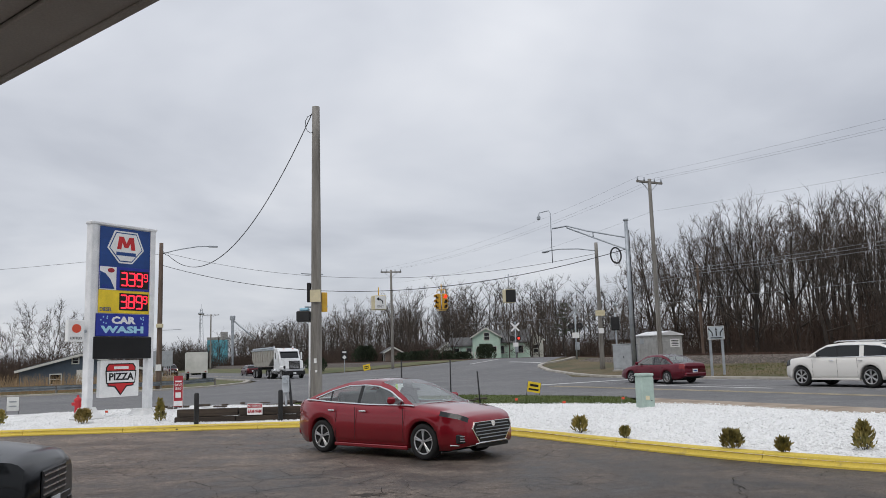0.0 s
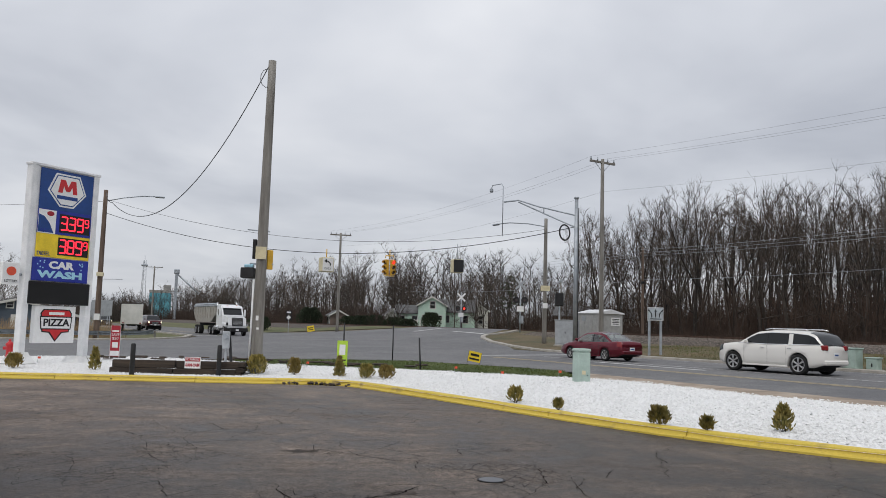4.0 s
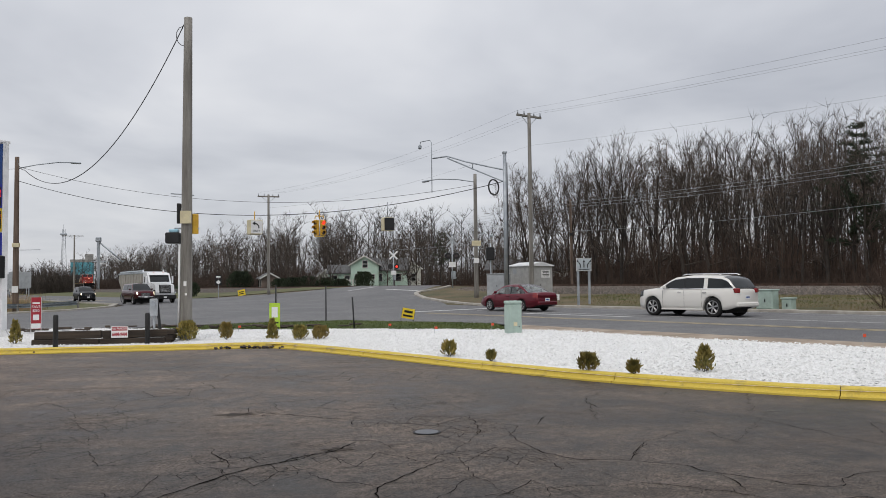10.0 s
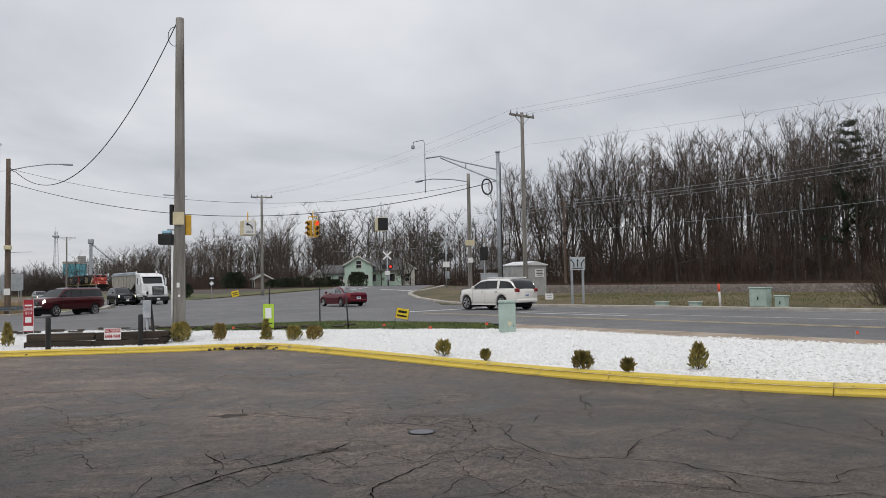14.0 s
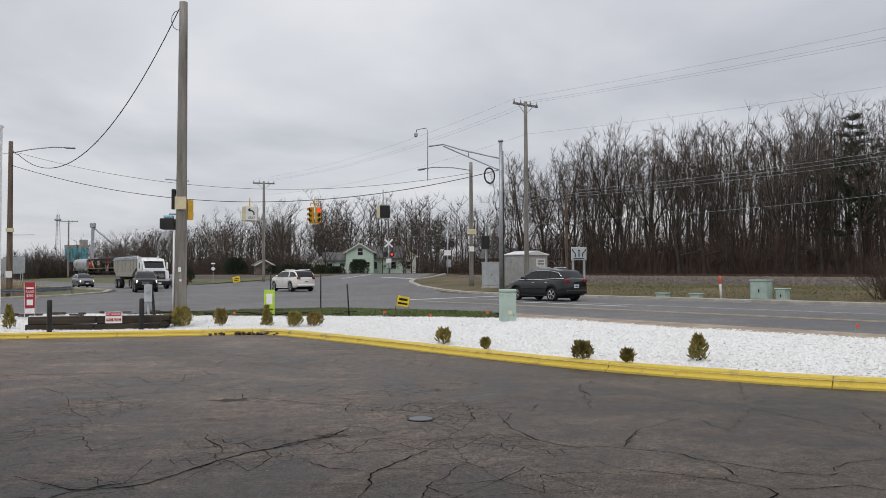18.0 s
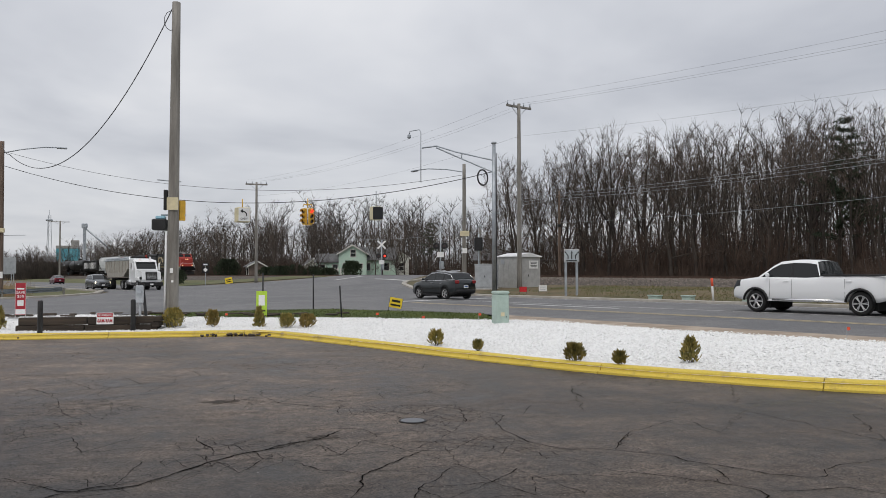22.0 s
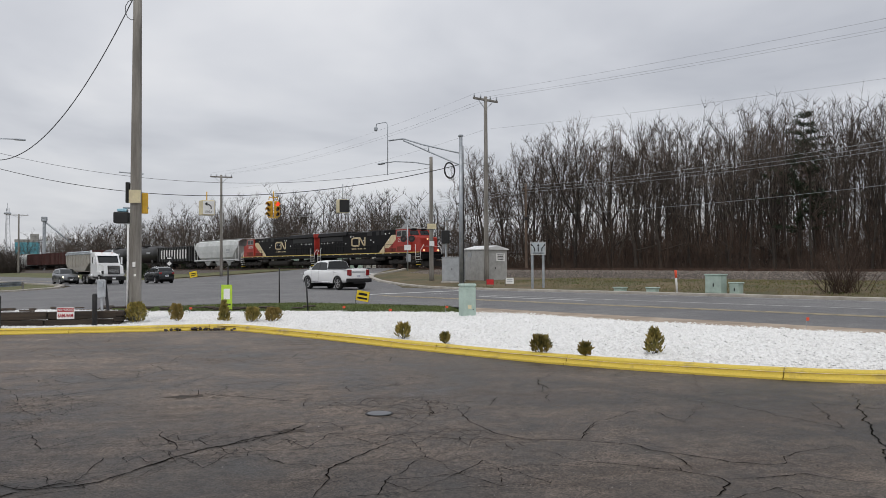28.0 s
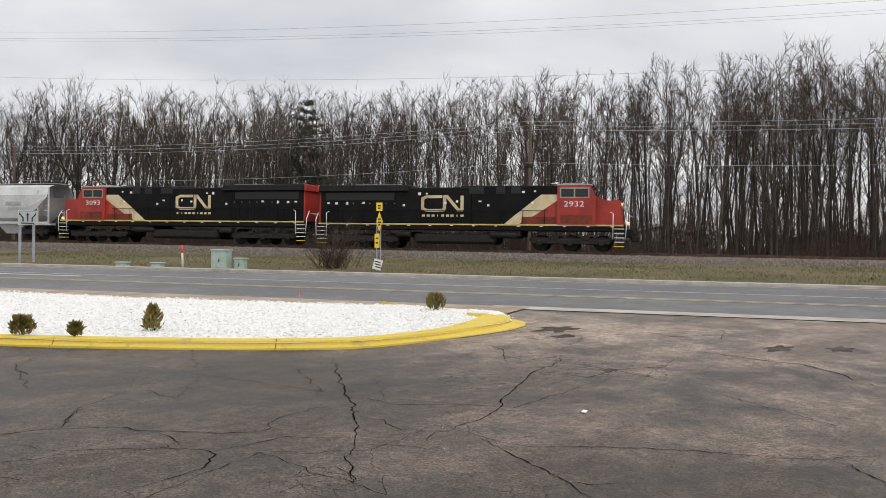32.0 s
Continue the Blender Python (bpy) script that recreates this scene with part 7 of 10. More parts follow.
# ---- cracks in the lot's asphalt ----
M["crack"] = noisy("crack_dirt", (0.004, 0.0035, 0.003), (0.010, 0.0085, 0.007), 4.0, 1.0, bump=0.0, spec=0.05)
def crack_strip(verts, faces, pts, w0, rnd, taper=True):
    """A ragged thin dark gap along pts."""
    o = len(verts)
    m = len(pts)
    for i, p in enumerate(pts):
        d = (pts[min(m - 1, i + 1)] - pts[max(0, i - 1)]).normalized()
        n = Vector((-d.y, d.x, 0))
        w = w0 * rnd.uniform(0.35, 1.3) * (min(1.0, 0.25 + 2.5 * min(i, m - 1 - i) / m) if taper else 1.0)
        for sg in (1, -1):
            q = p + n * w * sg
            verts.append((q.x, q.y, GXY(q.x, q.y) - 0.004))
    faces += [(o + 2 * i, o + 2 * i + 1, o + 2 * i + 3, o + 2 * i + 2) for i in range(m - 1)]


def ragged(a, b, rnd, step=0.07, rough=0.035):
    n = max(2, int((b - a).length / step))
    d = (b - a).normalized()
    side = Vector((-d.y, d.x, 0))
    ph = rnd.uniform(0, 100)
    return [a.lerp(b, k / n) + side * (rough * 2.2 * noise.noise(Vector((ph + k * 0.23, 0, 0))) + rough * rnd.uniform(-.5, .5)) * math.sin(math.pi * k / n) ** 0.5 for k in range(n)]


def build_cracks():
    rnd = random.Random(19)
    parent = bpy.data.objects["lot_pavement"]
    rest_v, rest_f = [], []

    def crack(*line, w=0.007, hairs=9):
        pts = [Vector((*p, 0)) for p in line]
        way = []
        for p, q in zip(pts, pts[1:]):
            way += ragged(p, q, rnd)
        way.append(pts[-1])
        v, f = [], []
        crack_strip(v, f, way, w, rnd)
        me = bpy.data.meshes.new("crack")
        me.from_pydata(v, [], f)
        me.materials.append(M["crack"])
        ob = new("crack", me)
        ob.parent = parent
        # hairs that leave the crack
        for k in range(len(way) // hairs):
            p = rnd.choice(way)
            t = rnd.uniform(0, 6.28)
            l = rnd.uniform(0.06, 0.28)
            crack_strip(rest_v, rest_f, ragged(p, p + Vector((math.cos(t) * l, math.sin(t) * l, 0)), rnd), 0.003, rnd)
    # the long crack before the bed and its branches
    crack((2.40, 10.51), (2.31, 9.48), (2.43, 8.70), (2.69, 8.30), (3.09, 8.22), (3.55, 7.92), (3.80, 7.50), (4.20, 7.04), (4.46, 6.80), (4.70, 6.76), (4.86, 7.01), (5.30, 7.20), (5.73, 7.30), (6.10, 7.19))
    crack((2.62, 7.90), (2.75, 7.66), (2.90, 7.28), (3.27, 7.04), (3.60, 6.80), (3.85, 6.42), (3.69, 6.10), (3.51, 5.94), (3.10, 5.85), (2.81, 5.80), (2.79, 5.57))
    crack((3.84, 7.39), (3.84, 7.07), (3.75, 6.73), w=0.006)
    crack((3.85, 6.42), (4.14, 6.37), (4.66, 6.40), (4.83, 6.15), (5.10, 5.97), w=0.006)
    crack((3.22, 8.12), (3.43, 8.55), (3.74, 8.94), w=0.006)
    crack((1.36, 8.98), (1.61, 8.75), (1.94, 8.52), (2.35, 8.41), (2.65, 8.33), w=0.005)
    crack((2.02, 10.40), (1.96, 9.73), w=0.005)
    crack((2.83, 10.43), (3.14, 11.13), w=0.005)
    crack((4.12, 12.31), (4.11, 11.59), w=0.006)
    # the broken seam on the station's side
    crack((-2.74, 7.98), (-2.33, 7.63), (-2.03, 7.39), (-1.72, 7.41), (-1.46, 7.51), (-1.23, 7.88), (-0.93, 8.34), (-0.68, 8.62), (-0.34, 8.84), (0.01, 9.22), (0.34, 9.56), w=0.012, hairs=4)
    crack((-2.47, 7.24), (-2.18, 7.16), (-2.02, 7.35), (-1.80, 7.52), (-1.48, 7.60), w=0.010, hairs=5)
    crack((-0.57, 8.69), (-0.23, 9.02), (0.14, 9.26), (0.41, 9.75), w=0.012, hairs=3)
    crack((-1.29, 9.78), (-1.16, 9.28), (-1.00, 8.96), (-0.94, 8.62), w=0.007)
    crack((-0.39, 9.90), (-0.12, 9.64), (0.35, 9.84), (0.68, 9.71), (0.78, 9.41), (0.73, 9.09), w=0.005)
    crack((0.34, 6.63), (0.47, 7.08), (0.52, 7.53), (0.66, 7.72), (0.91, 8.06), (1.19, 8.43), (1.46, 8.63), w=0.009)
    crack((0.52, 7.53), (0.34, 7.74), (0.12, 7.80), (-0.04, 8.08), (-0.12, 8.24), w=0.006)
    crack((-1.98, 11.86), (-1.28, 11.92), (-1.01, 12.39), (0.23, 11.42), (0.85, 11.15), w=0.006)
    crack((-3.24, 12.62), (-2.69, 13.07), (-2.24, 13.39), w=0.007)
    crack((3.28, 8.25), (3.72, 9.00), (4.70, 9.74), w=0.004)
    # the two seams that meet towards the road
    crack((8.10, 10.06), (7.24, 8.84), (6.62, 7.94), (6.31, 7.46), (5.74, 6.69), (5.26, 6.07), (4.90, 5.65), (4.53, 5.34), w=0.010, hairs=3)
    crack((11.20, 7.85), (10.50, 7.40), (9.43, 7.13), (8.17, 6.47), (7.70, 6.24), (7.29, 5.92), (6.62, 5.64), (6.32, 5.61), (6.05, 5.52), (5.77, 5.51), (5.46, 5.28), w=0.0095, hairs=5)
    crack((6.32, 5.61), (6.08, 5.23), (6.03, 4.90), (6.10, 4.55), (6.57, 4.12), (7.02, 3.55), (7.31, 3.04), (7.65, 2.51), (8.27, 2.16))
    crack((6.00, 5.09), (5.79, 4.56), (5.61, 4.11), (5.42, 3.63), (5.22, 3.29))
    crack((5.41, 3.67), (5.56, 3.46), (5.76, 3.30), w=0.006)
    crack((6.33, 7.58), (6.49, 7.35), (6.44, 6.89), (6.87, 6.47), (7.31, 5.99), w=0.006)
    crack((5.66, 6.65), (5.84, 6.30), (5.67, 5.86), (5.83, 5.62), w=0.006)
    crack((5.01, 5.69), (5.20, 5.43), (5.33, 5.12), (5.48, 5.12), w=0.006)
    crack((4.64, 5.49), (4.47, 5.16), (4.23, 4.83), w=0.010, hairs=4)
    crack((7.74, 2.31), (7.46, 2.05), (7.20, 1.86), w=0.006)
    # towards the street
    crack((13.07, 6.31), (12.98, 5.38), (13.05, 4.61), (12.68, 3.99), (11.89, 3.11), w=0.013)
    crack((10.56, 7.34), (10.46, 6.45), (11.09, 6.15), (11.38, 5.75), w=0.009)
    crack((9.70, 6.87), (9.74, 6.36), (10.52, 6.39), (10.35, 5.55), w=0.008)
    crack((11.07, 9.70), (10.80, 8.81), (9.89, 7.99), w=0.008)
    crack((14.67, 8.57), (14.37, 7.52), (15.08, 7.06), w=0.012)
    # crazed patches and the net of fine cracks between broken plates
    def net(x0, x1, y0, y1, step, keep, w, inside, rough):
        nx, ny = int((x1 - x0) / step) + 1, int((y1 - y0) / step) + 1
        pt = {(i, j): Vector((x0 + (i + 0.5 * (j % 2)) * step + rnd.uniform(-.36, .36) * step, y0 + j * step + rnd.uniform(-.36, .36) * step, 0)) for i in range(nx) for j in range(ny)}
        for (i, j), p in pt.items():
            for k in ((i + 1, j), (i - (1 - j % 2), j + 1), (i + 1 - (1 - j % 2), j + 1)):
                q = pt.get(k)
                if q is None or not inside((p + q) / 2) or rnd.random() > keep * smooth(-0.06, 0.12, noise.noise((p + q) * 0.22)):
                    continue
                crack_strip(rest_v, rest_f, ragged(p, q, rnd, min(0.07, step / 4), rough) + [q], w * rnd.uniform(0.35, 1.0), rnd, False)

    def on_lot(p):
        return VS(p.x, p.y)[0] < 19.0 and not (p.y > 24.3 if p.x < -1 else p.y > 22.6 - 1.62 * p.x if p.x < 6 else p.y > 12.6 - 0.25 * (p.x - 6) and p.x < 14.5)
    net(-13, 2.5, 6.5, 24, 0.62, 0.74, 0.0048, on_lot, 0.03)
    net(2.5, 17, 3.2, 16, 1.3, 0.42, 0.0052, on_lot, 0.04)
    for x, y, rx, ry in ((-0.75, 8.35, 0.75, 0.4), (-0.05, 9.0, 0.6, 0.35), (0.2, 9.45, 0.5, 0.35), (-0.6, 9.3, 0.8, 0.5), (-2.6, 10.2, 1.4, 0.7), (4.05, 5.05, 0.42, 0.42), (1.4, 10.6, 1.0, 0.8), (-2.2, 12.0, 1.6, 1.0), (13.2, 9.4, 1.2, 1.0), (-1.5, 7.6, 0.9, 0.4), (2.6, 8.6, 0.9, 0.6)):
        net(x - rx, x + rx, y - ry, y + ry, 0.22, 0.85, 0.0036, lambda p: ((p.x - x) / rx) ** 2 + ((p.y - y) / ry) ** 2 < 1, 0.02)
    me = bpy.data.meshes.new("fine_cracks")
    me.from_pydata(rest_v, [], rest_f)
    me.materials.append(M["crack"])
    ob = new("fine_cracks", me)
    ob.parent = parent
    tagged(ob, "fine dark cracks in the asphalt", "", kind="stuff")
    # shallow broken holes near the road
    for x, y, rx, ry in ((13.6, 9.7, 0.5, 0.32), (14.4, 5.5, 0.42, 0.2), (15.1, 4.7, 0.3, 0.2), (12.9, 9.0, 0.3, 0.16), (0.2, 9.35, 0.16, 0.10), (-1.25, 12.2, 0.22, 0.14)):
        bm = newbm()
        ph = rnd.uniform(0, 6)
        vs = [bm.verts.new((x + rx * (1 + 0.35 * math.sin(k * 1.9 + ph) + 0.2 * rnd.uniform(-1, 1)) * math.cos(k * 0.393), y + ry * (1 + 0.35 * math.sin(k * 1.9 + ph)) * math.sin(k * 0.393), 0)) for k in range(16)]
        for q in vs:
            q.co.z = GXY(q.co.x, q.co.y) - 0.005
        bm.faces.new(vs)
        part("pothole", bm, M["dirt"], parent)


build_cracks()


def loose_grit():
    """Small loose stones and black specks on the asphalt."""
    rnd = random.Random(23)
    v, f = [], []
    for i in range(5000):
        a = rnd.uniform(-0.62, 0.98)
        d = 3.2 + 14 * rnd.random() ** 1.7
        x, y = d * math.sin(a), d * math.cos(a)
        if VS(x, y)[0] > 20 or (y > 23.8 if x < -1 else y > 21.5 - 1.62 * x if x < 6 else y > 11.2 - 0.25 * (x - 6) and x < 14.5):
            continue
        z = GXY(x, y) - 0.008
        r = rnd.uniform(0.003, 0.007) * (1 + 0.04 * d)
        t = rnd.uniform(0, 6.28)
        n = len(v)
        v += [(x + r * math.cos(t + q * 2.09), y + r * math.sin(t + q * 2.09), z) for q in range(3)] + [(x, y, z + r * rnd.uniform(.6, 1.2))]
        f += [(n, n + 1, n + 3), (n + 1, n + 2, n + 3), (n + 2, n, n + 3)]
    me = bpy.data.meshes.new("loose_grit")
    me.from_pydata(v, [], f)
    me.materials.append(M["grit"])
    tagged(new("loose_grit", me), "loose grit and dark specks on the asphalt", "gravel", kind="stuff")


M["grit"] = noisy("asphalt_grit", (0.014, 0.012, 0.011), (0.42, 0.40, 0.37), 23.0, 0.9, fine=60.0, bump=0.0, lo=0.38, hi=0.66)
loose_grit()


# ---- road vehicles ----
def car_paint(name, c, coat=0.6, metal=0.65, rough=0.30, dust=0.02):
    """Clear-coated paint with a thin film of road dust low down."""
    m, nt, p = material(name, rough, metal, 0.15)
    vec = coords(nt)
    n1 = node(nt, "ShaderNodeTexNoise", Scale=2.2, Detail=5.0, Roughness=0.6)
    nt.links.new(vec, n1.inputs["Vector"])
    sp = nt.nodes.new("ShaderNodeSeparateXYZ")
    nt.links.new(vec, sp.inputs[0])
    low = nt.nodes.new("ShaderNodeMapRange")
    low.inputs["From Min"].default_value, low.inputs["From Max"].default_value = 0.25, 0.75
    low.inputs["To Min"].default_value, low.inputs["To Max"].default_value = 2.2 * dust, 0.15 * dust
    nt.links.new(sp.outputs[2], low.inputs[0])
    mu = nt.nodes.new("ShaderNodeMath"); mu.operation = "MULTIPLY"
    nt.links.new(low.outputs[0], mu.inputs[0]); nt.links.new(n1.outputs["Fac"], mu.inputs[1])
    mix = nt.nodes.new("ShaderNodeMix"); mix.data_type = "RGBA"
    mix.inputs["A"].default_value, mix.inputs["B"].default_value = (*c, 1), (0.22, 0.20, 0.17, 1)
    nt.links.new(mu.outputs[0], mix.inputs["Factor"])
    nt.links.new(mix.outputs["Result"], p.inputs["Base Color"])
    p.inputs["Coat Weight"].default_value, p.inputs["Coat Roughness"].default_value = coat, 0.06
    return m


def clear_glass(name, tint):
    """Thin see-through pane with a mirror-like sheen."""
    m = bpy.data.materials.new(name)
    m.use_nodes = True
    nt = m.node_tree
    nt.nodes.clear()
    out = nt.nodes.new("ShaderNodeOutputMaterial")
    mix = nt.nodes.new("ShaderNodeMixShader")
    tr = nt.nodes.new("ShaderNodeBsdfTransparent")
    tr.inputs[0].default_value = (*tint, 1)
    gl = nt.nodes.new("ShaderNodeBsdfGlossy")
    gl.inputs["Roughness"].default_value = 0.02
    lw = node(nt, "ShaderNodeLayerWeight", Blend=0.5)
    po = nt.nodes.new("ShaderNodeMath"); po.operation = "POWER"; po.inputs[1].default_value = 3.0
    ma = nt.nodes.new("ShaderNodeMath"); ma.operation = "MULTIPLY_ADD"; ma.inputs[1].default_value, ma.inputs[2].default_value = 0.7, 0.10
    nt.links.new(lw.outputs["Facing"], po.inputs[0]); nt.links.new(po.outputs[0], ma.inputs[0])
    nt.links.new(ma.outputs[0], mix.inputs[0])
    nt.links.new(tr.outputs[0], mix.inputs[1])
    nt.links.new(gl.outputs[0], mix.inputs[2])
    nt.links.new(mix.outputs[0], out.inputs[0])
    return m


M["tyre"] = noisy("tyre_rubber", (0.006, 0.006, 0.006), (0.014, 0.0135, 0.013), 8.0, 0.85)
M["alloy"] = noisy("alloy_rim", (0.42, 0.42, 0.43), (0.62, 0.62, 0.63), 4.0, 0.3, 0.8, bump=0.0)
M["dark_rim"] = plain("dark_wheel_well", (0.004, 0.004, 0.004), 0.9)
M["glass"] = glassy("car_glass", (0.008, 0.010, 0.011), 0.03, 0.45)
M["glass_light"] = clear_glass("clear_car_glass", (0.86, 0.92, 0.90))
M["seat"] = plain("grey_seat_cloth", (0.10, 0.10, 0.105), 0.9)
M["chrome"] = noisy("chrome_trim", (0.74, 0.74, 0.74), (0.84, 0.84, 0.84), 3.0, 0.24, 1.0, bump=0.0)
M["trim_black"] = plain("black_trim", (0.007, 0.007, 0.008), 0.5)
M["headlamp"] = glassy("headlamp_glass", (0.03, 0.032, 0.034), 0.1, 0.2)
M["headlamp_on"] = glowing("lit_headlamp", (1.0, 0.86, 0.62), 1.5)
M["tail_lamp"] = glassy("red_tail_lamp", (0.22, 0.006, 0.008), 0.1)
M["amber"] = glassy("amber_lamp", (0.65, 0.20, 0.02), 0.15)
M["plate"] = plain("number_plate", (0.72, 0.73, 0.74), 0.4)


def tab(table, y):
    """Reads a line of (y, value) points, from front to back or back to front."""
    pts = sorted(table)
    if y <= pts[0][0]:
        return pts[0][1]
    for (a, p), (b, q) in zip(pts, pts[1:]):
        if y <= b:
            t = (y - a) / (b - a)
            return p + (q - p) * t
    return pts[-1][1]


def lathe_x(bm, prof, n=24, mat=0):
    """Turns (radius, x) points about the x axis."""
    rings = [[bm.verts.new((x, r * math.cos(6.28319 * k / n), r * math.sin(6.28319 * k / n))) for k in range(n)] for r, x in prof]
    for a, b in zip(rings, rings[1:]):
        for k in range(n):
            f = bm.faces.new((a[k], a[(k + 1) % n], b[(k + 1) % n], b[k]))
            f.smooth, f.material_index = True, mat
    return bm


WHEELS = {}


def wheel_meshes(r, w, spokes, key):
    if key in WHEELS:
        return WHEELS[key]
    rr = r * 0.70
    bm = lathe_x(newbm(), [(rr * 0.98, -w / 2 * 0.9), (rr * 1.05, -w / 2), (r * 0.94, -w / 2), (r, -w / 2 + 0.035), (r, w / 2 - 0.035), (r * 0.94, w / 2), (rr * 1.05, w / 2), (rr * 0.98, w / 2 * 0.9)])
    bmesh.ops.recalc_face_normals(bm, faces=bm.faces)
    ty = bpy.data.meshes.new("tyre"); bm.to_mesh(ty); bm.free(); ty.materials.append(M["tyre"])
    bm = newbm()
    for sg in (-1, 1):
        lathe_x(bm, [(rr, sg * w * 0.46), (rr * 0.93, sg * w * 0.48), (rr * 0.9, sg * w * 0.40)])
        for k in range(spokes):
            for o in (-0.10, 0.10) if spokes <= 6 else (0,):
                a = 6.28319 * k / spokes + o
                m3 = Matrix.Rotation(a, 3, "X")
                box(bm, m3 @ Vector((sg * w * 0.44, 0, rr * 0.52)), (0.03, rr * 0.10, rr * 0.86), m3, bev=0.006)
        tube(bm, [(sg * w * 0.40, 0, 0), (sg * w * 0.49, 0, 0)], rr * 0.2, 10)
    rim = bpy.data.meshes.new("rim"); bm.to_mesh(rim); bm.free(); rim.materials.append(M["alloy"])
    bm = newbm()
    tube(bm, [(-w * 0.36, 0, 0), (w * 0.36, 0, 0)], rr * 0.97, 20)
    hub = bpy.data.meshes.new("brake_disc"); bm.to_mesh(hub); bm.free(); hub.materials.append(M["dark_rim"])
    WHEELS[key] = (ty, rim, hub)
    return WHEELS[key]


def add_wheel(car, x, y, r, w, spokes=5, key=None):
    ty, rim, hub = wheel_meshes(r, w, spokes, key or (round(r, 3), round(w, 3), spokes))
    wh = new("wheel", ty)
    wh.parent = car
    wh.matrix_basis = Matrix.Translation((x, y, r))
    for nm, me in (("rim", rim), ("brake_disc", hub)):
        o = new(nm, me)
        o.parent = wh
    return wh


class Shell:
    """Gathers faces by the part that they belong to."""

    def __init__(self):
        self.d = {}

    def quad(self, key, *pts):
        v, f, seen = self.d.setdefault(key, ([], [], {}))
        idx = []
        for p in pts:
            k = (round(p[0], 4), round(p[1], 4), round(p[2], 4))
            if k not in seen:
                seen[k] = len(v)
                v.append(tuple(p))
            if seen[k] not in idx:
                idx.append(seen[k])
        if len(idx) > 2:
            f.append(idx)

    def emit(self, parent, mats):
        obs = {}
        for key, (v, f, _) in self.d.items():
            name = key.split("#")[0]
            me = bpy.data.meshes.new(name)
            me.from_pydata(v, [], f)
            bm = bmesh.new(); bm.from_mesh(me)
            bmesh.ops.recalc_face_normals(bm, faces=bm.faces)
            # thin sheets look outward
            bm.to_mesh(me); bm.free()
            me.polygons.foreach_set("use_smooth", [True] * len(me.polygons))
            me.materials.append(mats[name])
            ob = new(name, me)
            ob.parent = parent
            obs[key] = ob
        return obs


def car(name, label, category, paint, L, Wd, top, roof, wheels, r, tw=0.22, sill=0.24, belt_trim=None, pillars=(), tumble=0.27, glass="glass", spokes=5,
        front="car", lights=True, lit=False, bed=None, arch=1.13, roof_rails=False, cladding=None, crown=0.05, tail=None, chrome_line=False, plate_rear=True, cabin=False, taper_front=0.20, taper_rear=0.19, arch_trim=False, lamp_len=0.40, lamp_rows=(4, 5), body_pillars=(), face="bars"):
    """A car that looks along +y, built from its side outline: top is the line of bonnet, belt and boot; roof the line over the glass."""
    t = thing(name, label, category)
    a = L / 2
    ys = sorted(set([round(-a + L * k / 84, 4) for k in range(85)]))
    wf, wr = wheels
    R = r * arch

    def hw(y):
        e = abs(y) / a
        k = max(0.0, (e - 0.66) / 0.34)
        return Wd / 2 * (1 - (taper_front if y > 0 else taper_rear) * k ** 2.3)

    def flare(y):
        d = min(abs(y - wf), abs(y - wr)) / (R * 1.3)
        return 0.022 * max(0.0, 1 - d ** 4)

    def low(y):
        z = sill + (0.10 if y > 0 else 0.14) * max(0.0, (abs(y) / a - 0.84) / 0.16)
        for w in (wf, wr):
            d = abs(y - w)
            if d < R:
                z = max(z, r + math.sqrt(R * R - d * d))
        return z

    def ring(y):
        h, zl, zt = hw(y), low(y), tab(top, y)
        zm = max(zl + 0.02, sill + (zt - sill) * 0.48)
        zs = max(zm + 0.02, zt - 0.085)
        fl = flare(y)
        half = [(h - 0.26, zl + 0.015), (h - 0.055 + 2 * fl, zl), (h - 0.022 + fl, zl + (zm - zl) * 0.40), (h + fl * 0.7, zm), (h * 0.972 + fl * 0.3, (zm + zs) / 2), (h * 0.964, zs), (h * 0.90, zt), (h * 0.5, zt + crown * 0.8), (0, zt + crown)]
        return [(x, y, z) for x, z in half] + [(-x, y, z) for x, z in half[-2::-1]]
    sh = Shell()
    rings = [ring(y) for y in ys]
    n = len(rings[0])
    for i in range(len(ys) - 1):
        ym = (ys[i] + ys[i + 1]) / 2
        for j in range(n - 1):
            lowband = j in (0, 1, n - 2, n - 3)
            key = "cladding" if cladding and lowband else "body"
            if cabin and 6 <= j <= n - 8 and min(p[0] for p in roof) + 0.25 < ym < max(p[0] for p in roof) - 0.25:
                continue
            if bed and bed[0] < ym < bed[1] and 6 <= j <= n - 8:
                key = "bed_liner"
            elif (j in lamp_rows or n - 2 - j in lamp_rows) and a - lamp_len * (0.55 if lit else 1.0) < ym < a - 0.03:
                key = "headlight#%d" % (j < n // 2)
            elif j in (4, 5, n - 6, n - 7) and not bed and ym < -a + 0.30 and not tail:
                key = "tail_light#%d" % (j < n // 2)
            sh.quad(key, rings[i][j], rings[i][j + 1], rings[i + 1][j + 1], rings[i + 1][j])
    for e, sg in ((0, -1), (-1, 1)):
        rg = rings[e]
        for j in range(n // 2):
            sh.quad("body", rg[j], rg[j + 1], rg[n - 2 - j], rg[n - 1 - j])
    # underside
    for i in range(len(ys) - 1):
        sh.quad("floor_pan", rings[i][0], rings[i + 1][0], (-rings[i + 1][0][0], ys[i + 1], rings[i + 1][0][2]), (-rings[i][0][0], ys[i], rings[i][0][2]))
    # greenhouse
    ry = sorted(p[0] for p in roof)
    zmax = max(p[1] for p in roof)
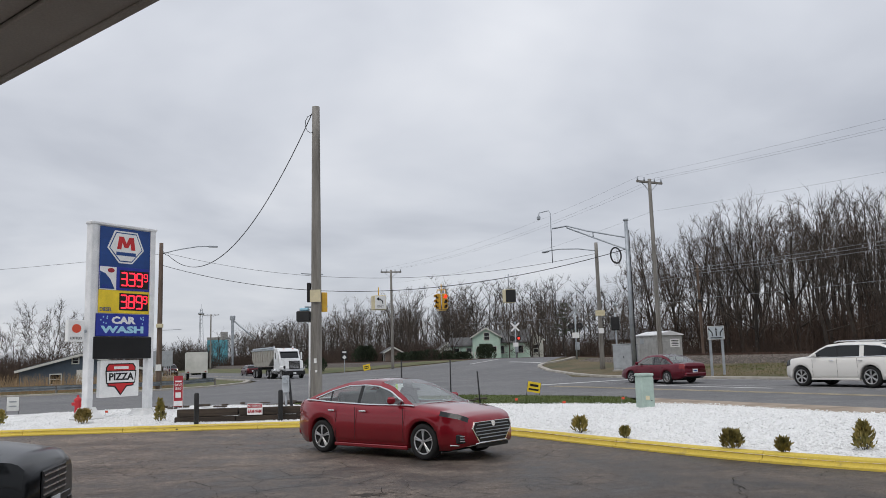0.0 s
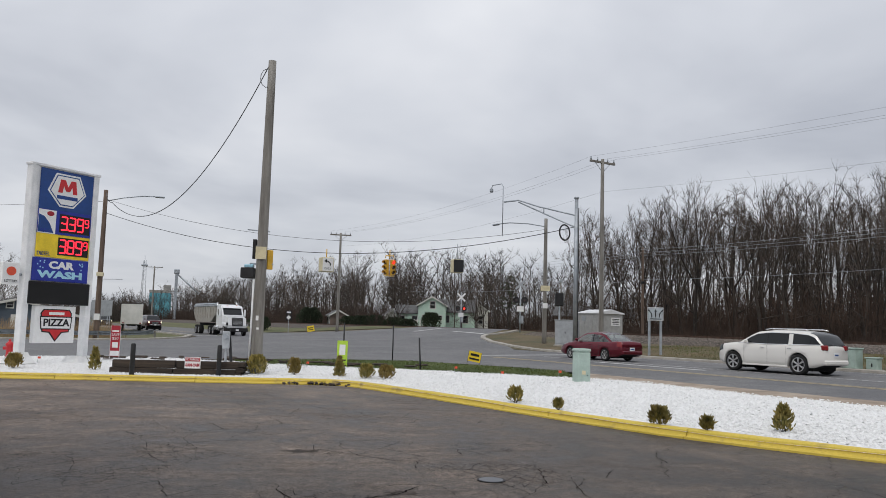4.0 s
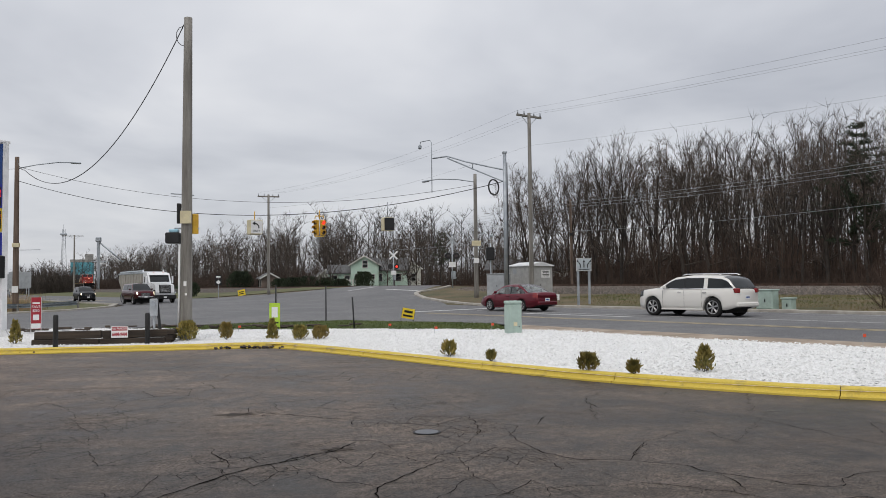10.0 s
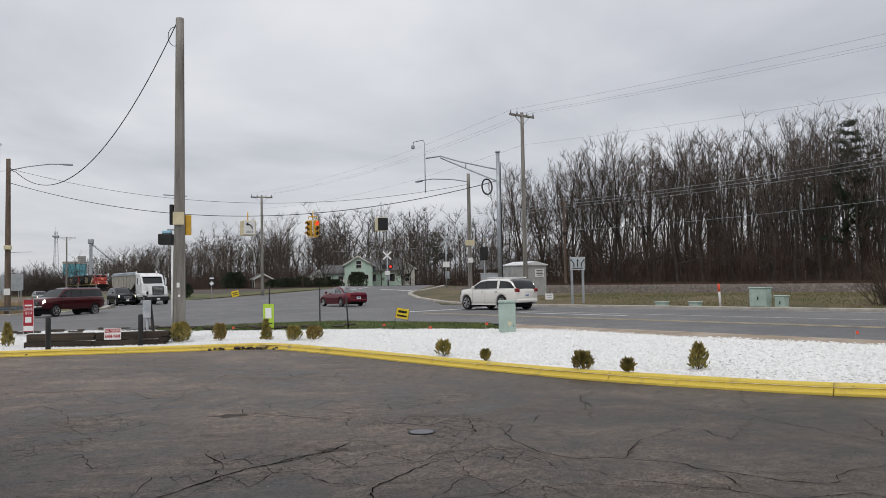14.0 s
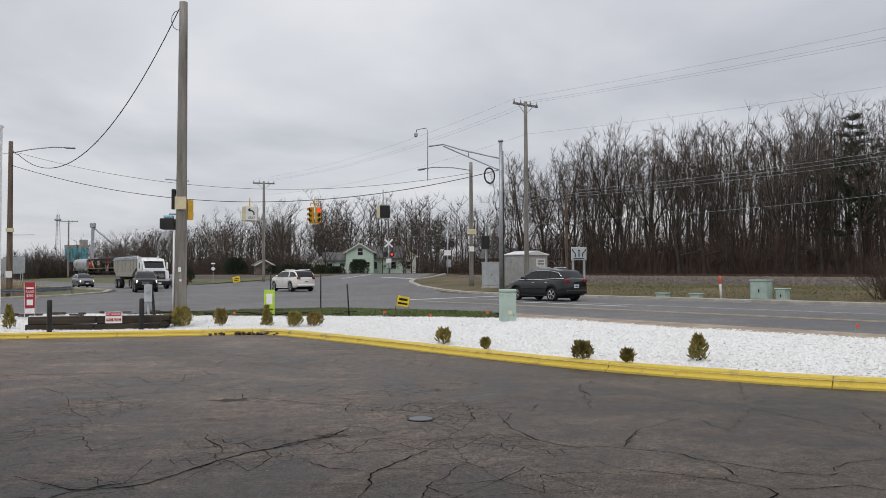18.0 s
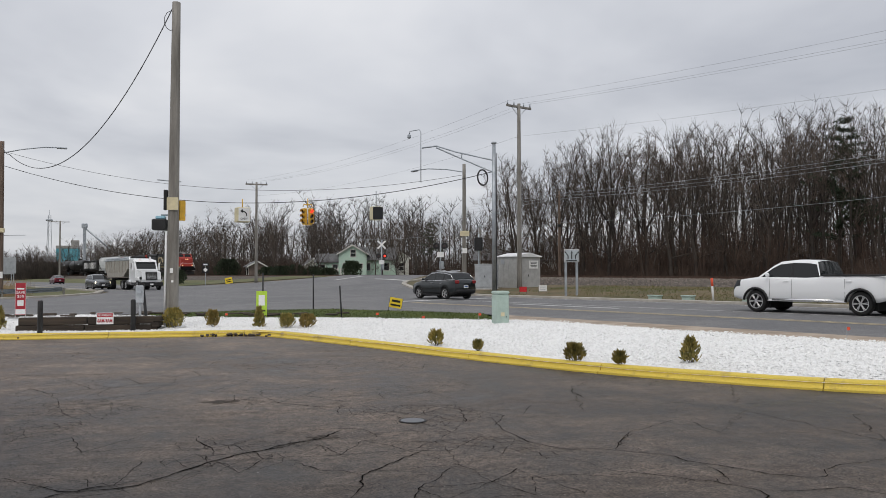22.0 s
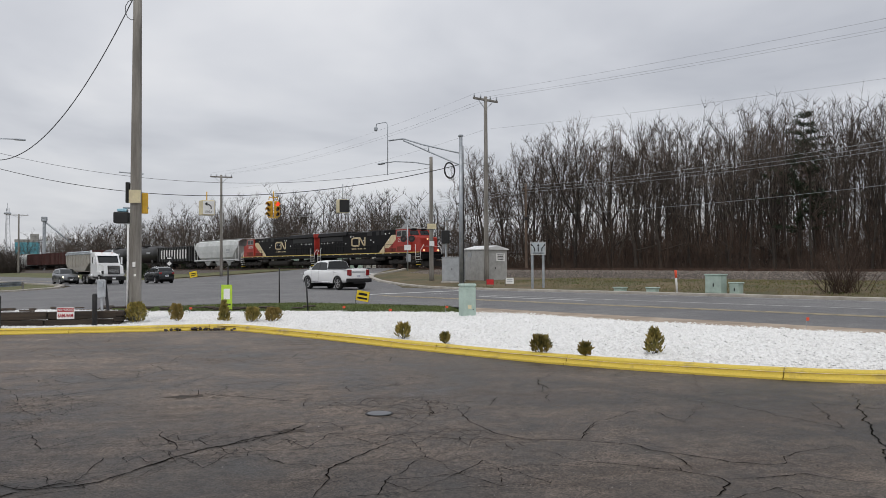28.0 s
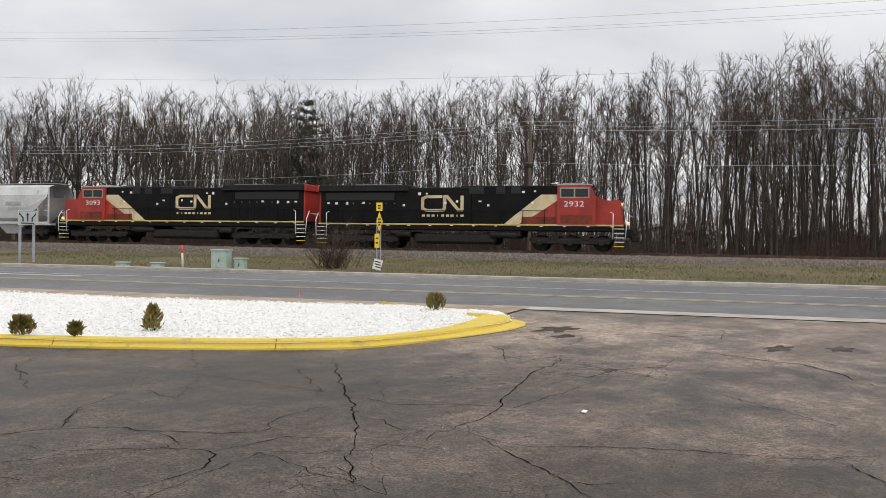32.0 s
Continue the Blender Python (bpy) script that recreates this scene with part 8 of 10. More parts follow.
    flat = [p[0] for p in roof if p[1] > zmax - 0.10]
    yf, yb = max(flat), min(flat)
    gy = sorted(set([round(ry[0] + (ry[-1] - ry[0]) * k / 40, 4) for k in range(41)] + [yf, yb] + [p for q in pillars for p in q]))

    def gring(y):
        zt, zr = tab(top, y) - 0.01, tab(roof, y)
        zr = max(zr, zt + 0.005)
        hb = hw(y) * 0.905
        z1 = max(zt + 0.002, zr - 0.10)
        def wx(z):
            return hb - tumble * (z - zt)
        return [(hb, y, zt), (wx(z1), y, z1), (wx(zr) - 0.05 * min(1, (zr - zt) / 0.3), y, zr), (wx(zr) * 0.5, y, zr + 0.03), (0, y, zr + 0.04),
                (-wx(zr) * 0.5, y, zr + 0.03), (-wx(zr) + 0.05 * min(1, (zr - zt) / 0.3), y, zr), (-wx(z1), y, z1), (-hb, y, zt)]
    gr = [gring(y) for y in gy]
    for i in range(len(gy) - 1):
        ym = (gy[i] + gy[i + 1]) / 2
        pil = any(p <= ym <= q for p, q in pillars)
        wide = any(p <= ym <= q for p, q in body_pillars)
        run = sum(1 for p, q in pillars if q <= ym)
        for j in range(8):
            if j in (0, 7):
                key = "pillar#%d%d" % (j, run) if pil else "body" if wide else "side_window#%d%d%d" % (j, run, sum(1 for p, q in body_pillars if q <= ym))
            elif j in (1, 6):
                key = "body"
            elif ym > yf:
                key = "windscreen"
            elif ym < yb:
                key = "rear_window"
            else:
                key = "body"
            sh.quad(key, gr[i][j], gr[i][j + 1], gr[i + 1][j + 1], gr[i + 1][j])
    for e in (0, -1):
        g = gr[e]
        sh.quad("body" if e else "rear_window", g[0], g[1], g[7], g[8])
        sh.quad("body" if e else "rear_window", g[1], g[2], g[6], g[7])
        sh.quad("body" if e else "rear_window", g[2], g[3], g[5], g[6])
    gm = M[glass]
    sh.emit(t, {"body": paint, "cladding": M["trim_black"], "bed_liner": M["trim_black"], "floor_pan": M["dark_rim"], "pillar": M["trim_black"], "side_window": gm, "windscreen": gm, "rear_window": gm if cabin else M["glass"], "headlight": M["headlamp_on"] if lit else M["headlamp"], "tail_light": M["tail_lamp"]})
    if cabin:
        z0 = tab(top, 0.0)
        for sx in (-0.38, 0.38):
            st = part("seat", boxes(((sx, 0.0, z0 - 0.05), (0.50, 0.20, 0.75), Matrix.Rotation(radians(14), 3, "X")), bev=0.08), M["seat"], t)
            part("headrest", boxes(((sx, -0.09, z0 + 0.39), (0.27, 0.11, 0.2)), bev=0.05), M["seat"], st)
        part("rear_seat", boxes(((0, -1.15, z0 - 0.06), (1.30, 0.22, 0.62), Matrix.Rotation(radians(20), 3, "X")), bev=0.08), M["seat"], t)
        part("dashboard", boxes(((0, 1.0, z0 - 0.10), (1.36, 0.5, 0.22)), bev=0.06), M["trim_black"], t)
        part("parcel_shelf", boxes(((0, -1.6, z0 - 0.02), (1.30, 0.7, 0.04)), bev=0.01), M["trim_black"], t)
        part("cabin_floor", boxes(((0, -0.1, z0 - 0.50), (1.5, 2.9, 0.05))), M["trim_black"], t)
        ring_ = [(0.38 + 0.18 * math.cos(q * 0.393), 0.66 - 0.05 * math.sin(q * 0.393), z0 + 0.02 + 0.17 * math.sin(q * 0.393)) for q in range(17)]
        part("steering_wheel", tubes((ring_, 0.018), n=6), M["trim_black"], t)
        part("interior_mirror", boxes(((0, 0.52, tab(roof, 0.5) - 0.07), (0.22, 0.03, 0.06)), bev=0.01), M["trim_black"], t)
    # wheel wells, axles hidden inside
    for w in (wf, wr):
        part("wheel_well", boxes(((0, w, r + 0.14), (Wd - 0.50, 2 * R + 0.06, 2 * r * 0.95))), M["dark_rim"], t)
    ws = []
    for w in (wf, wr):
        for sg in (1, -1):
            ws.append(add_wheel(t, sg * (Wd / 2 - tw / 2 - 0.015), w, r, tw, spokes))
    if arch_trim:
        for w in (wf, wr):
            for sg in (1, -1):
                lip = [(sg * (Wd / 2 + 0.012), w + (R + 0.035) * math.cos(q * 0.2618), max(sill, r + (R + 0.035) * math.sin(q * 0.2618))) for q in range(13)]
                part("arch_trim", tubes((lip, 0.045), n=6), M["trim_black"], t)
    # door seams, handles, mirrors
    belt = tab(top, 0.0)
    ymid = (wf + wr) / 2
    for sg in (1, -1):
        xs = sg * (Wd / 2 - 0.002)
        for yy in (tab(roof, 0) and [p[0] + 0.02 for p in pillars[:1]] + [wf - R - 0.12, wr + R + 0.06] if pillars else [wf - R - 0.12]):
            part("door_seam", boxes(((xs, yy, (sill + belt) / 2 + 0.04), (0.006, 0.007, (belt - sill) * 0.80))), M["trim_black"], t)
        for yy in ([p[1] + 0.16 for p in pillars[:1]] + [wr + R * 0.55 + 0.12] if len(pillars) > 0 else [0.1]):
            part("door_handle", boxes(((sg * (Wd / 2 + 0.008), yy, belt - 0.13), (0.03, 0.20, 0.035)), bev=0.008), M["chrome"] if chrome_line else paint, t)
        my = ry[-1] - 0.50
        part("mirror", boxes(((sg * (Wd / 2 + 0.06), my, belt + 0.10), (0.20, 0.11, 0.15)), bev=0.04), paint, t)
        if chrome_line:
            pts = [(sg * (hw(y) * 0.905 + 0.015), y, tab(top, y) + 0.005) for y in gy]
            part("window_trim", tubes((pts, 0.018), n=5), M["chrome"], t)
            pts = [(sg * (abs(g[1][0]) + 0.004), g[1][1], g[1][2] + 0.012) for g in gr if g[1][2] > g[0][2] + 0.03]
            part("window_trim", tubes((pts, 0.016), n=5), M["chrome"], t)
        if roof_rails:
            zz = zmax + 0.06
            xx = sg * (hw(0) * 0.905 - tumble * (zmax - belt) - 0.12)
            part("roof_rail", tubes(([(xx, yf - 0.25, zz - 0.03), (xx, yf - 0.45, zz + 0.015), (xx, yb + 0.30, zz + 0.015), (xx, yb + 0.1, zz - 0.03)], 0.022), n=6), M["chrome"], t)
        part("side_skirt", boxes(((sg * (Wd / 2 - 0.03), ymid, sill + 0.01), (0.05, abs(wf - wr) - 2 * R - 0.04, 0.07)), bev=0.012), M["trim_black"] if cladding else paint, t)
    # front
    zf = tab(top, a - 0.12)
    fw = hw(a)
    if face == "hex":
        def hexa(name, k, y0, y1, mat, par, dz=0.0):
            bm = newbm()
            prism(bm, [(x * k, 0.545 + dz + z * k) for x, z in ((-0.54, 0.17), (-0.60, 0.06), (-0.40, -0.20), (0.40, -0.20), (0.60, 0.06), (0.54, 0.17))], 1, y0, y1)
            return part(name, bm, mat, par)
        fr = hexa("grille_frame", 1.06, a - 0.10, a + 0.020, M["chrome"], t)
        hexa("grille", 1.0, a - 0.08, a + 0.028, M["trim_black"], t)
        for k in range(5):
            w = (0.50, 0.55, 0.56, 0.50, 0.43)[k]
            part("grille_bar", boxes(((0, a + 0.034, 0.665 - k * 0.062), (2 * w, 0.014, 0.018)), bev=0.004), M["galv"], fr)
        part("badge", tubes(([(0, a + 0.02, 0.67), (0, a + 0.05, 0.67)], 0.055), n=12), M["chrome"], t)
        part("lower_lip", tubes(([(-0.86, a - 0.36, 0.30), (-0.62, a - 0.06, 0.285), (-0.42, a + 0.03, 0.325), (0.42, a + 0.03, 0.325), (0.62, a - 0.06, 0.285), (0.86, a - 0.36, 0.30)], 0.018), n=6), M["chrome"], t)
        part("lower_grille", boxes(((0, a + 0.005, 0.265), (1.0, 0.05, 0.07)), bev=0.01), M["trim_black"], t)
        for sg in (1, -1):
            fg = part("fog_recess", boxes(((sg * 0.745, a - 0.155, 0.42), (0.055, 0.24, 0.17), Matrix.Rotation(sg * 0.95, 3, "Z")), bev=0.02), M["trim_black"], t)
            for k in range(3):
                part("lamp_strip", boxes(((sg * 0.765, a - 0.135, 0.38 + 0.045 * k), (0.05, 0.10, 0.015), Matrix.Rotation(sg * 0.95, 3, "Z"))), M["chrome"], fg)
    else:
        part("bumper", boxes(((0, a - 0.06, sill + 0.22), (fw * 1.88, 0.14, 0.20)), bev=0.06), paint if front != "truck" else M["chrome"], t)
        g = part("grille", boxes(((0, a + 0.012, (sill + zf) / 2 + 0.10), (fw * 1.05, 0.03, (zf - sill) * 0.42)), bev=0.012), M["trim_black"], t)
        for k in range(4):
            part("grille_bar", boxes(((0, a + 0.032, (sill + zf) / 2 + 0.10 + (k - 1.5) * (zf - sill) * 0.095), (fw * 0.98, 0.012, 0.016))), M["chrome"], g)
        part("lower_grille", boxes(((0, a + 0.022, sill + 0.12), (fw * 1.3, 0.02, 0.12)), bev=0.008), M["trim_black"], t)
        for sg in (1, -1):
            part("fog_lamp", boxes(((sg * fw * 0.82, a - 0.03, sill + 0.16), (0.18, 0.10, 0.10)), bev=0.02), M["trim_black"], t)
        part("front_plate", boxes(((0, a + 0.045, sill + 0.22), (0.3, 0.012, 0.15))), M["plate"], t)
    # rear
    zb = tab(top, -a + 0.06)
    bw = hw(-a)
    tz = tail or (zb - 0.16)
    for sg in (1, -1) if tail or bed else ():
        part("tail_light", boxes(((sg * bw * 0.86, -a + 0.06, tz), (bw * 0.36, 0.20, 0.20 if not bed else 0.42), Matrix.Rotation(sg * 0.28, 3, "Z")), bev=0.035), M["tail_lamp"], t)
    part("rear_bumper", boxes(((0, -a + 0.01, sill + 0.22), (bw * 1.94, 0.16, 0.20)), bev=0.05), M["trim_black"] if cladding else paint, t)
    if plate_rear:
        part("rear_plate", boxes(((0, -a - 0.012, (tz + sill) / 2 + 0.12), (0.34, 0.014, 0.17)), bev=0.004), M["plate"], t)
        part("text_bar", boxes(((0, -a - 0.021, (tz + sill) / 2 + 0.12), (0.24, 0.004, 0.06))), M["blue"], t)
    return t, ws


RED = car_paint("ruby_red_paint", (0.27, 0.008, 0.018), coat=1.0)
MAROON = car_paint("maroon_paint", (0.13, 0.008, 0.020))
PEARL = car_paint("pearl_white_paint", (0.74, 0.72, 0.68), metal=0.0, dust=0.08)
WHITE = car_paint("white_paint", (0.78, 0.79, 0.80), metal=0.0, dust=0.06)
GREY = car_paint("dark_grey_paint", (0.012, 0.016, 0.018), metal=0.4, coat=1.0)
NAVY = car_paint("black_blue_paint", (0.004, 0.005, 0.007), metal=0.0, coat=0.3, dust=0.0)
WINE = car_paint("wine_red_paint", (0.075, 0.008, 0.012))
SILVER = car_paint("silver_grey_paint", (0.16, 0.17, 0.18), metal=0.6)


def make_cars():
    c = {}
    # mid-size saloon
    c["sedan"] = car("sedan", "ruby red four-door saloon with chrome window trim", "car", RED, 4.98, 1.90,
                     [(2.49, 0.74), (2.42, 0.82), (2.25, 0.88), (1.65, 0.985), (1.1, 1.045), (0.0, 1.04), (-1.2, 1.08), (-1.75, 1.115), (-2.2, 1.12), (-2.44, 1.06), (-2.49, 0.99)],
                     [(1.24, 1.03), (0.90, 1.20), (0.48, 1.405), (0.12, 1.50), (-0.28, 1.528), (-0.78, 1.508), (-1.24, 1.41), (-1.65, 1.275), (-2.05, 1.13)],
                     (1.50, -1.46), 0.350, 0.23, 0.20, pillars=((-0.42, -0.32), (-1.28, -1.23)), glass="glass_light", chrome_line=True, lit=False, crown=0.03, cabin=True, taper_front=0.30, lamp_len=0.58, lamp_rows=(5,), face="hex", body_pillars=((-2.05, -1.64),), tumble=0.42, taper_rear=0.26)
    c["maroon"] = car("sedan", "maroon four-door saloon waiting at the lights", "car", MAROON, 4.78, 1.78,
                      [(2.39, 0.60), (2.2, 0.72), (1.6, 0.87), (1.1, 0.93), (0, 0.94), (-1.4, 0.97), (-1.9, 1.0), (-2.3, 0.99), (-2.39, 0.90)],
                      [(1.30, 0.92), (0.5, 1.34), (0.2, 1.42), (-0.3, 1.45), (-0.8, 1.42), (-1.15, 1.33), (-1.75, 1.0)],
                      (1.42, -1.28), 0.315, 0.20, 0.22, pillars=((-0.36, -0.28), (-1.16, -1.1)), spokes=7, cabin=True, glass="glass_light", lamp_rows=(5,))
    c["suv"] = car("suv", "pearl white seven-seat sport utility vehicle with roof rails", "car", PEARL, 5.08, 2.01,
                   [(2.55, 0.96), (2.47, 1.06), (2.2, 1.13), (1.6, 1.19), (1.25, 1.20), (0, 1.17), (-1.6, 1.19), (-2.45, 1.20), (-2.55, 1.05)],
                   [(1.36, 1.18), (0.78, 1.53), (0.42, 1.68), (-0.2, 1.74), (-1.2, 1.73), (-1.9, 1.68), (-2.18, 1.58), (-2.50, 1.18)],
                   (1.60, -1.53), 0.41, 0.26, 0.30, pillars=((-0.14, -0.04),), body_pillars=((-1.24, -1.06),), roof_rails=True, tail=1.10, taper_rear=0.22, taper_front=0.28, chrome_line=True, tumble=0.22, glass="glass", lamp_len=0.36, spokes=6)
    c["crossover"] = car("crossover", "dark grey compact crossover with alloy wheels", "car", GREY, 4.53, 1.84,
                         [(2.26, 0.74), (2.1, 0.90), (1.5, 1.04), (1.1, 1.09), (0, 1.09), (-1.4, 1.14), (-2.15, 1.16), (-2.26, 1.04)],
                         [(1.26, 1.07), (0.6, 1.48), (0.25, 1.62), (-0.3, 1.67), (-1.1, 1.645), (-1.75, 1.56), (-2.12, 1.16)],
                         (1.36, -1.33), 0.355, 0.235, 0.27, pillars=((-0.30, -0.18), (-1.22, -1.08)), roof_rails=True, cladding=True, tail=1.04, chrome_line=True)
    c["pickup"] = car("pickup_truck", "white four-door heavy pickup truck with an open bed", "truck", WHITE, 6.20, 2.06,
                      [(3.10, 1.02), (2.95, 1.22), (2.2, 1.33), (1.75, 1.37), (0.0, 1.34), (-0.55, 1.36), (-0.62, 1.40), (-3.0, 1.42), (-3.10, 1.38)],
                      [(1.95, 1.35), (1.35, 1.80), (1.05, 1.95), (0.5, 2.0), (-0.1, 1.98), (-0.38, 1.93), (-0.56, 1.40)],
                      (2.0, -2.04), 0.42, 0.28, 0.46, pillars=((0.48, 0.58),), bed=(-3.0, -0.68), cladding=False, tail=1.16, front="truck", crown=0.03, spokes=6, arch_trim=True)
    t = c["pickup"][0]
    part("tailgate_bar", boxes(((0, -3.112, 1.20), (1.05, 0.012, 0.10))), M["grey_steel"], t)
    part("rear_bumper", boxes(((0, -3.15, 0.64), (1.98, 0.2, 0.26)), bev=0.04), M["trim_black"], t, "black step bumper")
    part("tow_hitch", boxes(((0, -3.1, 0.46), (0.9, 0.24, 0.1)), bev=0.02), M["trim_black"], t)
    for sg in (1, -1):
        part("bed_rail", boxes(((sg * 0.96, -1.84, 1.43), (0.10, 2.4, 0.05)), bev=0.015), M["trim_black"], t)
        part("sill_guard", tubes(([(sg * 1.0, 1.3, 0.5), (sg * 1.02, -1.1, 0.5)], 0.05), n=8), M["chrome"], t)
    c["old_pickup"] = car("pickup_truck", "wine red pickup truck with a matching bed cap", "truck", WINE, 5.6, 2.02,
                          [(2.8, 1.08), (2.68, 1.24), (2.0, 1.34), (1.5, 1.38), (0, 1.38), (-2.7, 1.40), (-2.8, 1.32)],
                          [(1.62, 1.36), (1.05, 1.82), (0.8, 1.98), (0.2, 2.04), (-0.5, 2.02), (-0.75, 2.02), (-2.5, 2.02), (-2.70, 1.40)],
                          (1.80, -1.75), 0.42, 0.26, 0.52, pillars=((0.30, 0.40), (-0.62, -0.42)), tail=1.0, front="truck", lit=True, spokes=7)
    c["dark_suv"] = car("suv", "black-blue sport utility vehicle waiting to turn", "car", NAVY, 4.8, 1.95,
                        [(2.4, 0.92), (2.28, 1.08), (1.6, 1.19), (1.15, 1.23), (0, 1.22), (-1.6, 1.25), (-2.3, 1.26), (-2.4, 1.12)],
                        [(1.28, 1.21), (0.65, 1.62), (0.3, 1.78), (-0.2, 1.84), (-1.2, 1.82), (-1.95, 1.74), (-2.32, 1.26)],
                        (1.44, -1.40), 0.40, 0.25, 0.32, pillars=((-0.30, -0.18), (-1.25, -1.1)), lit=True, cladding=True)
    c["parked"] = car("suv", "black sport utility vehicle parked by the fuel pumps", "car", NAVY, 5.0, 2.0,
                      [(2.5, 0.86), (2.36, 1.0), (1.7, 1.10), (1.2, 1.14), (0, 1.13), (-1.6, 1.16), (-2.4, 1.16), (-2.5, 1.05)],
                      [(1.38, 1.12), (0.7, 1.56), (0.3, 1.71), (-0.2, 1.77), (-1.2, 1.75), (-2.0, 1.66), (-2.4, 1.16)],
                      (1.5, -1.40), 0.375, 0.245, 0.26, pillars=((-0.28, -0.14), (-1.28, -1.16)), cladding=True)
    c["grey_car"] = car("suv", "silver grey car with lit headlights", "car", SILVER, 4.6, 1.85,
                        [(2.3, 0.74), (2.1, 0.90), (1.5, 1.02), (1.1, 1.07), (0, 1.07), (-1.4, 1.12), (-2.2, 1.13), (-2.3, 1.0)],
                        [(1.26, 1.05), (0.6, 1.45), (0.25, 1.58), (-0.3, 1.63), (-1.1, 1.6), (-1.8, 1.5), (-2.15, 1.13)],
                        (1.38, -1.33), 0.345, 0.225, 0.25, pillars=((-0.30, -0.18), (-1.2, -1.1)), lit=True)
    c["far_red"] = car("sedan", "dark red car driving away up the road", "car", WINE, 4.4, 1.78,
                       [(2.2, 0.66), (2.05, 0.80), (1.5, 0.92), (1.1, 0.97), (0, 0.98), (-1.4, 1.02), (-2.1, 1.03), (-2.2, 0.9)],
                       [(1.26, 0.96), (0.55, 1.36), (0.2, 1.46), (-0.4, 1.49), (-1.1, 1.45), (-1.7, 1.32), (-2.05, 1.03)],
                       (1.32, -1.28), 0.32, 0.2, 0.22, pillars=((-0.34, -0.22),), spokes=7)
    return c


CARS = make_cars()


def dump_truck():
    t = thing("tipper_truck", "white road tractor with a grey hopper trailer", "truck", Matrix.Translation(W(25.0, 85.0, G(25.0, 85.0))) @ Matrix.Rotation(TH + math.pi, 4, "Z"))
    # the cab looks along +y; its nose at y = 2.2
    bm = newbm()
    prism(bm, [(2.25, 0.75), (2.32, 1.1), (2.15, 1.85), (0.55, 2.12), (0.55, 0.75)], 0, -0.95, 0.95)
    part("bonnet", bm, WHITE, t)
    bm = newbm()
    prism(bm, [(0.6, 0.8), (0.6, 2.1), (0.05, 2.95), (-0.2, 3.12), (-1.6, 3.15), (-1.6, 0.8)], 0, -1.15, 1.15)
    part("cab", bm, WHITE, t)
    bm = newbm()
    prism(bm, [(0.30, 2.9), (-0.1, 3.12), (-0.9, 3.25), (-1.6, 3.3), (-1.6, 2.9)], 0, -1.0, 1.0)
    part("roof_cap", bm, WHITE, t)
    ws = part("windscreen", boxes(((0, 0.36, 2.52), (1.95, 0.03, 0.80), Matrix.Rotation(radians(33), 3, "X"))), M["glass"], t)
    for sg in (1, -1):
        part("side_window", boxes(((sg * 1.152, -0.55, 2.45), (0.02, 0.85, 0.62)), bev=0.01), M["glass"], t)
        part("mirror", boxes(((sg * 1.35, 0.35, 2.4), (0.16, 0.14, 0.75)), bev=0.03), WHITE, t)
        part("headlight", boxes(((sg * 0.95, 2.05, 1.22), (0.32, 0.36, 0.30)), bev=0.06), M["headlamp"], t)
        part("fender", boxes(((sg * 1.05, 1.35, 1.12), (0.34, 1.35, 0.5)), bev=0.14), WHITE, t)
        part("fuel_tank", tubes(([(sg * 1.0, -0.4, 0.8), (sg * 1.0, -1.9, 0.8)], 0.32), n=12), M["chrome"], t)
        part("exhaust_stack", tubes(([(sg * 1.05, -1.75, 0.9), (sg * 1.05, -1.75, 3.5)], 0.08), n=8), M["chrome"], t)
        part("marker_lamp", boxes(((sg * 0.5, 0.02, 3.2), (0.14, 0.1, 0.06))), M["amber"], t)
    g = part("grille", boxes(((0, 2.27, 1.45), (1.15, 0.14, 0.85), Matrix.Rotation(radians(9), 3, "X")), bev=0.02), M["trim_black"], t)
    for k in range(6):
        part("grille_bar", boxes(((0, 2.375 - 0.018 * k, 1.16 + 0.12 * k), (0.95, 0.03, 0.03))), M["chrome"], g)
    part("bumper", boxes(((0, 2.25, 0.62), (2.3, 0.3, 0.42)), bev=0.06), M["trim_black"], t)
    part("plate", boxes(((0, 2.41, 0.6), (0.32, 0.012, 0.16))), M["plate"], t)
    part("chassis", boxes(((0, -1.6, 0.85), (0.9, 5.4, 0.28))), M["dark_rim"], t)
    for y in (1.35, -2.6, -3.9):
        for sg in (1, -1):
            w = add_wheel(t, sg * (1.02 if y > 0 else 0.95), y, 0.51, 0.28 if y > 0 else 0.5, 8)
            if y < 0:
                part("mud_guard", boxes(((sg * 0.95, y - 0.75, 0.6), (0.5, 0.02, 0.6))), M["trim_black"], t)
    u = thing("hopper_trailer", "dull grey steel hopper trailer behind the white tractor", "trailer", Matrix.Translation(W(25.0, 85.0, G(25.0, 85.0))) @ Matrix.Rotation(TH + math.pi, 4, "Z"))
    steel = plain("dull_trailer_steel", (0.36, 0.34, 0.30), 0.6, 0.1)
    bm = newbm()
    prism(bm, [(-1.75, 3.12), (-1.75, 2.2), (-3.4, 1.35), (-9.6, 1.35), (-10.8, 2.2), (-10.8, 3.12)], 0, -1.24, 1.24)
    part("hopper", bm, steel, u)
    part("top_rail", boxes(((0, -6.3, 3.14), (2.62, 9.3, 0.16)), bev=0.03), M["galv"], u)
    part("tarp_roll", tubes(([(1.1, -2.0, 3.3), (1.1, -10.6, 3.3)], 0.14), n=8), M["galv"], u)
    for k in range(8):
        for sg in (1, -1):
            part("rib", boxes(((sg * 1.27, -2.6 - k * 1.08, 2.45), (0.06, 0.09, 1.3))), steel, u)
